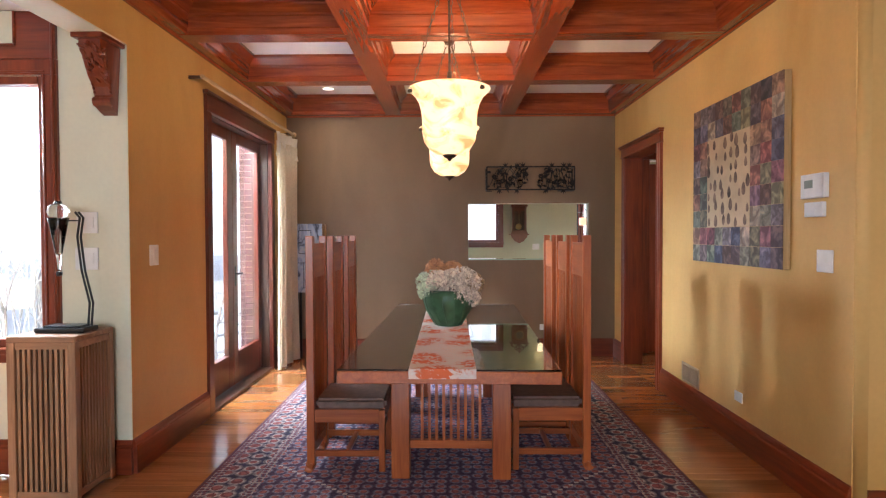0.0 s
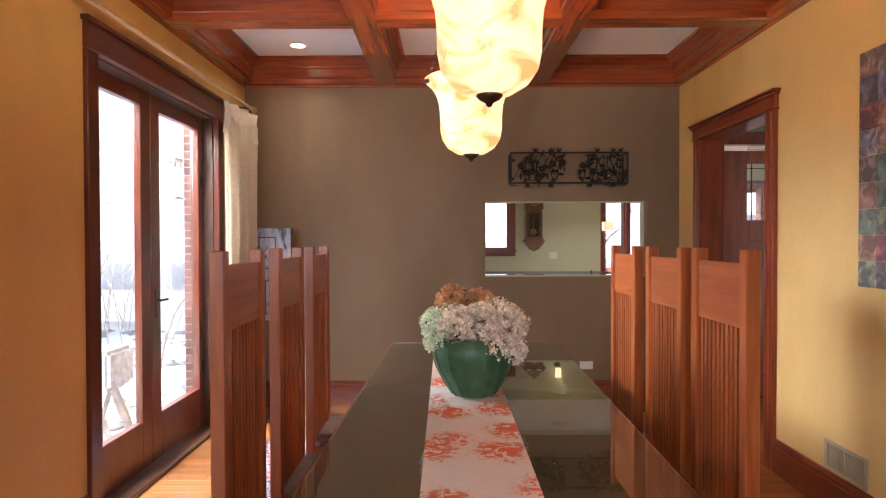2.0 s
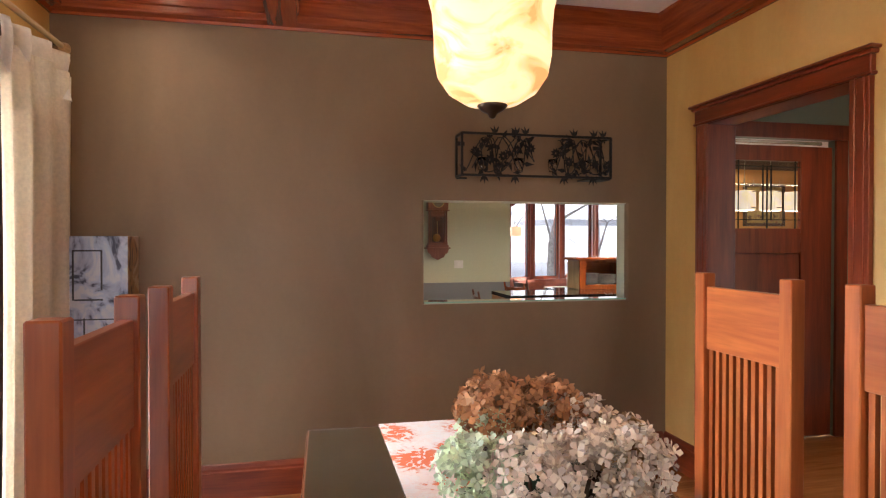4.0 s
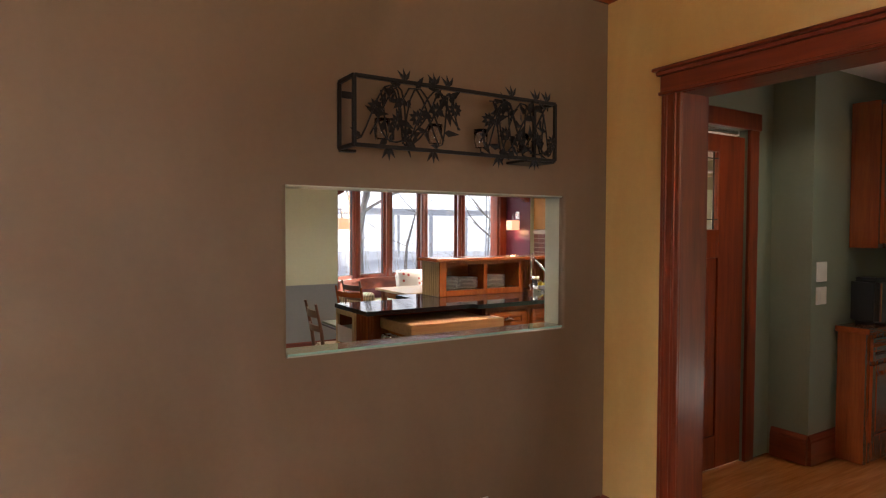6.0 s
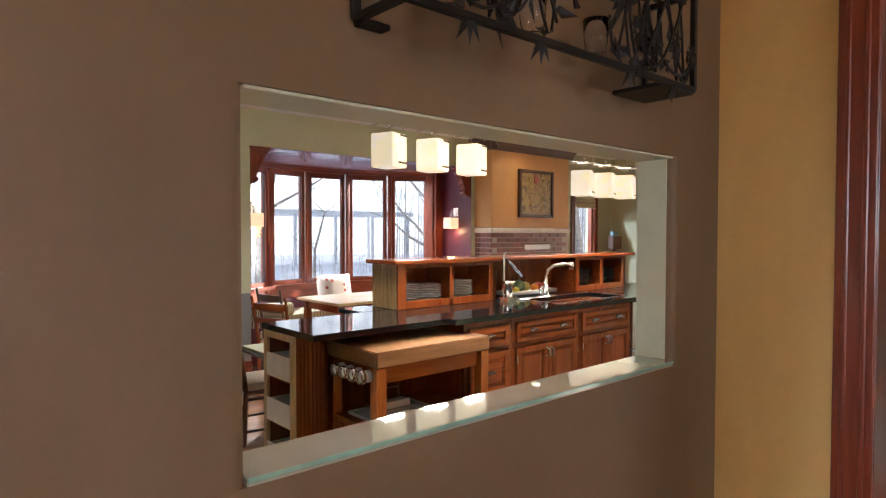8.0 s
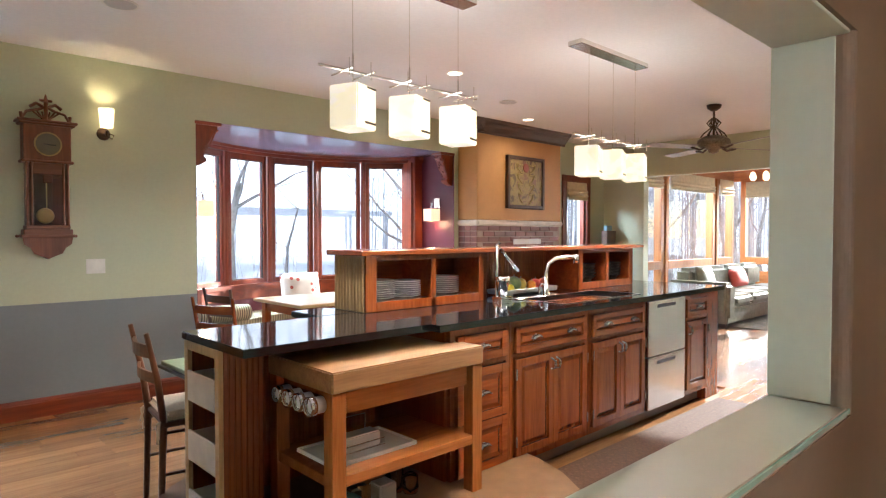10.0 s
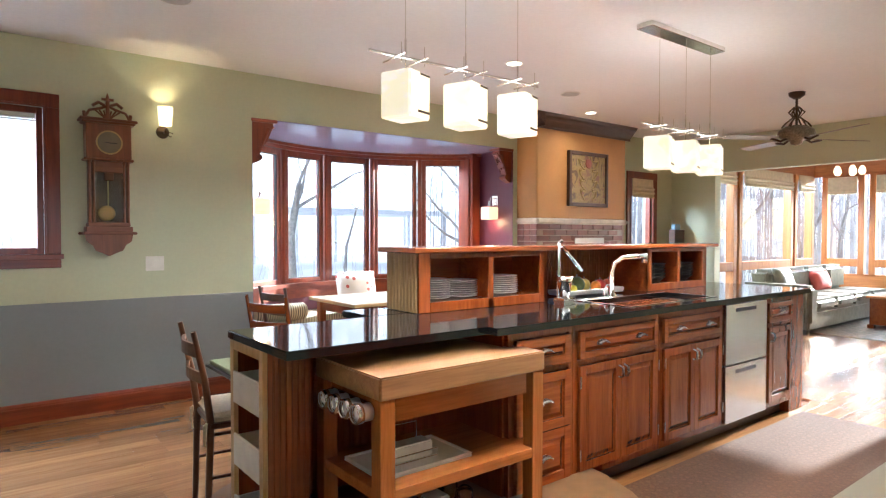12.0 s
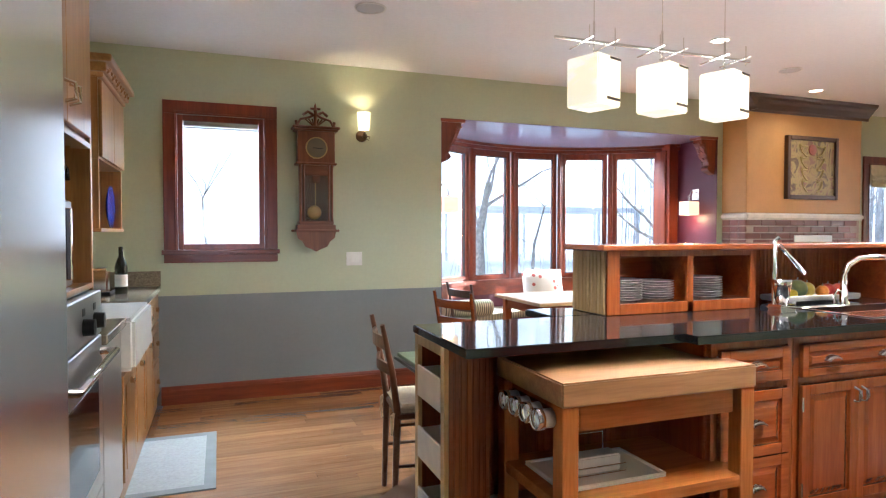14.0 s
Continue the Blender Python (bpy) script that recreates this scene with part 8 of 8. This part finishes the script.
# woods beyond the sunroom
rnd = random.Random(71)
bm = bmesh.new()
for k in range(420):
    x, y = rnd.uniform(19.0, 36.0), rnd.uniform(12.5, 34.0)
    h, r = rnd.uniform(4.0, 10.0), rnd.uniform(0.02, 0.07)
    top = (x + rnd.gauss(0, 0.4), y + rnd.gauss(0, 0.4), h)
    tube(bm, [(x, y, -0.26), (x + rnd.gauss(0, 0.1), y, h * 0.5), top], [r, r * 0.7, r * 0.2], 4)
    for q in range(7):
        f = rnd.uniform(0.15, 0.9)
        tube(bm, [(x, y, h * f), (x + rnd.gauss(0, 0.9), y + rnd.gauss(0, 0.9), h * f + rnd.uniform(0.2, 1.2))], [r * 0.4, 0.006], 3)
FROST = plain("frosted_bark", (0.46, 0.46, 0.48), 0.9, 0.0, 0.35, 3.0, 0.3)
tagged(new("winter_woods", mesh_of("winter_woods", bm, FROST)), "bare grey winter woods beyond the sunroom", "woods", "", "stuff")
# open garden pavilion far behind the bay
nh = thing("garden_pavilion", "pale open pavilion with posts behind the trees", "pavilion", at=(17.5, 36.0, -0.26))
PALE = plain("pale_siding", (0.80, 0.80, 0.82), 0.8)
part("roof", slab([(-5.2, -1.6), (5.2, -1.6), (5.2, 3.0), (-5.2, 3.0)], 2.7, 2.95), PALE, nh, "thin snow-covered roof")
for k in range(5):
    for y in (-1.3, 2.7):
        part("post", boxes([(-5.0 + 2.45 * k, -4.86 + 2.45 * k, y - 0.07, y + 0.07, 0, 2.7)]), PALE, nh)
# brick pier and lantern outside the patio doors
# pier brick colour has grey-purple outdoor haze mixed in
BRICKM = wood("hazed_red_brick", (0.13, 0.060, 0.060), (0.22, 0.11, 0.11), "x", 0.85, 0.0, 9.0, 0.45)
BRICKD = wood("glazed_brick", (0.17, 0.048, 0.032), (0.27, 0.085, 0.055), "x", 0.4, 0.1, 9.0, 0.35)
pier = setting("brick_pier", boxes([(-2.42, -2.02, 6.95, 7.40, -0.26, 2.9)]), MORTAR, "red brick pier toned with painted haze, pale mortar, outside the doors")
bmesh_brick = mesh_of("brick", boxes([(0, 0.19, -0.006, 0.01, 0, 0.056)], 0.002), BRICKM)
for j in range(44):
    for i in range(2):
        o = new("brick", bmesh_brick)
        o.parent, o.location = pier, (-2.42 + 0.198 * i, 6.945, -0.24 + 0.0685 * j)
# dark lantern iron painted pale grey to imitate bright outdoor haze
PALED_IRON = plain("haze_paled_iron", (0.40, 0.41, 0.44), 0.6, 0.2)
la = thing("outdoor_lantern", "outdoor wall lantern on the brick pier, paled with painted haze", "lantern", at=(-2.50, 6.84, 0))
part("cage", boxes([(-0.07, -0.06, -0.07, -0.06, 1.75, 2.05), (0.06, 0.07, -0.07, -0.06, 1.75, 2.05), (-0.07, -0.06, 0.06, 0.07, 1.75, 2.05), (0.06, 0.07, 0.06, 0.07, 1.75, 2.05), (-0.08, 0.08, -0.08, 0.08, 1.73, 1.75), (-0.08, 0.08, -0.08, 0.08, 2.05, 2.08)]), PALED_IRON, la)
part("arm", boxes([(-0.01, 0.01, 0.06, 0.115, 2.02, 2.05)]), PALED_IRON, la)
# weathered block on a timber trestle
tg = thing("stone_trough", "grey weathered trough on a timber trestle in the snow", "planter", at=(-2.92, 6.52, -0.25))
part("trough", boxes([(-0.17, 0.17, -0.20, 0.20, 0.45, 0.76)], 0.03, 2), plain("weathered_stone", (0.30, 0.30, 0.33), 0.9, 0, 0.3, 20, 0.5), tg)
for s in (-1, 1):
    bm = bmesh.new()
    tube(bm, [(-0.16, s * 0.17, 0), (0.0, s * 0.14, 0.46)], 0.035, 4)
    tube(bm, [(0.16, s * 0.17, 0), (0.0, s * 0.14, 0.46)], 0.035, 4)
    part("trestle", bm, BARK, tg)
bare_tree(-2.95, 7.55, 2.6, 31, 0.5, 4, 0.026, (-0.12, 0.1))
rnd = random.Random(52)
bm = bmesh.new()
for k in range(240):
    x, y, r = rnd.uniform(-6.8, -2.75), rnd.uniform(6.2, 12.5), rnd.uniform(0.06, 0.20)
    m = pose(x, y, -0.245, rnd.uniform(-6, 6), rnd.uniform(-6, 6), rnd.uniform(0, 360)) @ Matrix.Diagonal((r, r * rnd.uniform(0.5, 0.8), r * 0.28, 1))
    bmesh.ops.create_icosphere(bm, subdivisions=1, radius=1.0, matrix=m)
tagged(new("garden_stones", mesh_of("garden_stones", bm, plain("garden_stone", (0.36, 0.35, 0.34), 0.9, 0, 0.35, 8, 0.5))), "flat grey garden stones lying in the snow", "stones", "", "stuff")
single("snow_patio_edge", boxes([(-4.6, -2.02, 3.6, 6.10, -0.25, -0.14)], 0.02), SNOW, "snow-covered patio step outside the doors", "patio")

# ---- bricks of the chimney base ----
brick_me = mesh_of("brick", boxes([(0, 0.193, -0.008, 0.012, 0, 0.058)], 0.002), BRICKD)
side_me = mesh_of("brick", boxes([(-0.008, 0.012, 0, 0.095, 0, 0.058)], 0.002), BRICKD)
for j in range(9):
    z = 1.47 - 0.069 * (j + 1) + 0.008
    for i in range(9):
        x = 5.69 + 0.203 * i - (0.1 if j % 2 else 0.0)
        if x < 5.685 or x + 0.193 > 7.36:
            continue
        o = new("brick", brick_me)
        o.parent, o.location = chim, (x, 11.50, z)
    for i in range(3):
        o = new("brick", side_me)
        o.parent, o.location = chim, (5.69, 11.50 + 0.105 * i, z)

# ---- floor planks ----
def planks(parent, material, x0, x1, y0, y1, width, seed, skip=None):
    rnd = random.Random(seed)
    meshes = {}
    y = y0
    while y + width <= y1 + 1e-6:
        x = x0
        first = True
        while x < x1 - 0.01:
            L = rnd.choice((0.7, 1.0, 1.3, 1.6)) * (rnd.choice((0.4, 0.7, 1.0)) if first else 1)
            L = round(min(L, x1 - x), 3)
            first = False
            if x1 - x - L < 0.25:
                L = round(x1 - x, 3)
            if L not in meshes:
                meshes[L] = mesh_of("plank", boxes([(0.0004, L - 0.0004, 0.0004, width - 0.0004, -0.0118, 0.0)], 0.0007), material)
            if not (skip and skip[0] < x and x + L < skip[1] and skip[2] < y < skip[3]):
                o = new("plank", meshes[L])
                o.parent, o.location = parent, (x, y, 0)
            x += L
        y += width


planks(subfloor, OAKF, -1.81, 1.815, 2.30, 6.72, 0.085, 1)
planks(kfloor, OAKK, 0.17, 2.9, 9.0, 11.80, 0.10, 2)
planks(kfloor, OAKK, 2.9, 5.9, 7.0, 8.65, 0.11, 4)
planks(kfloor, OAKK, 5.9, 9.6, 7.0, 11.0, 0.16, 5)
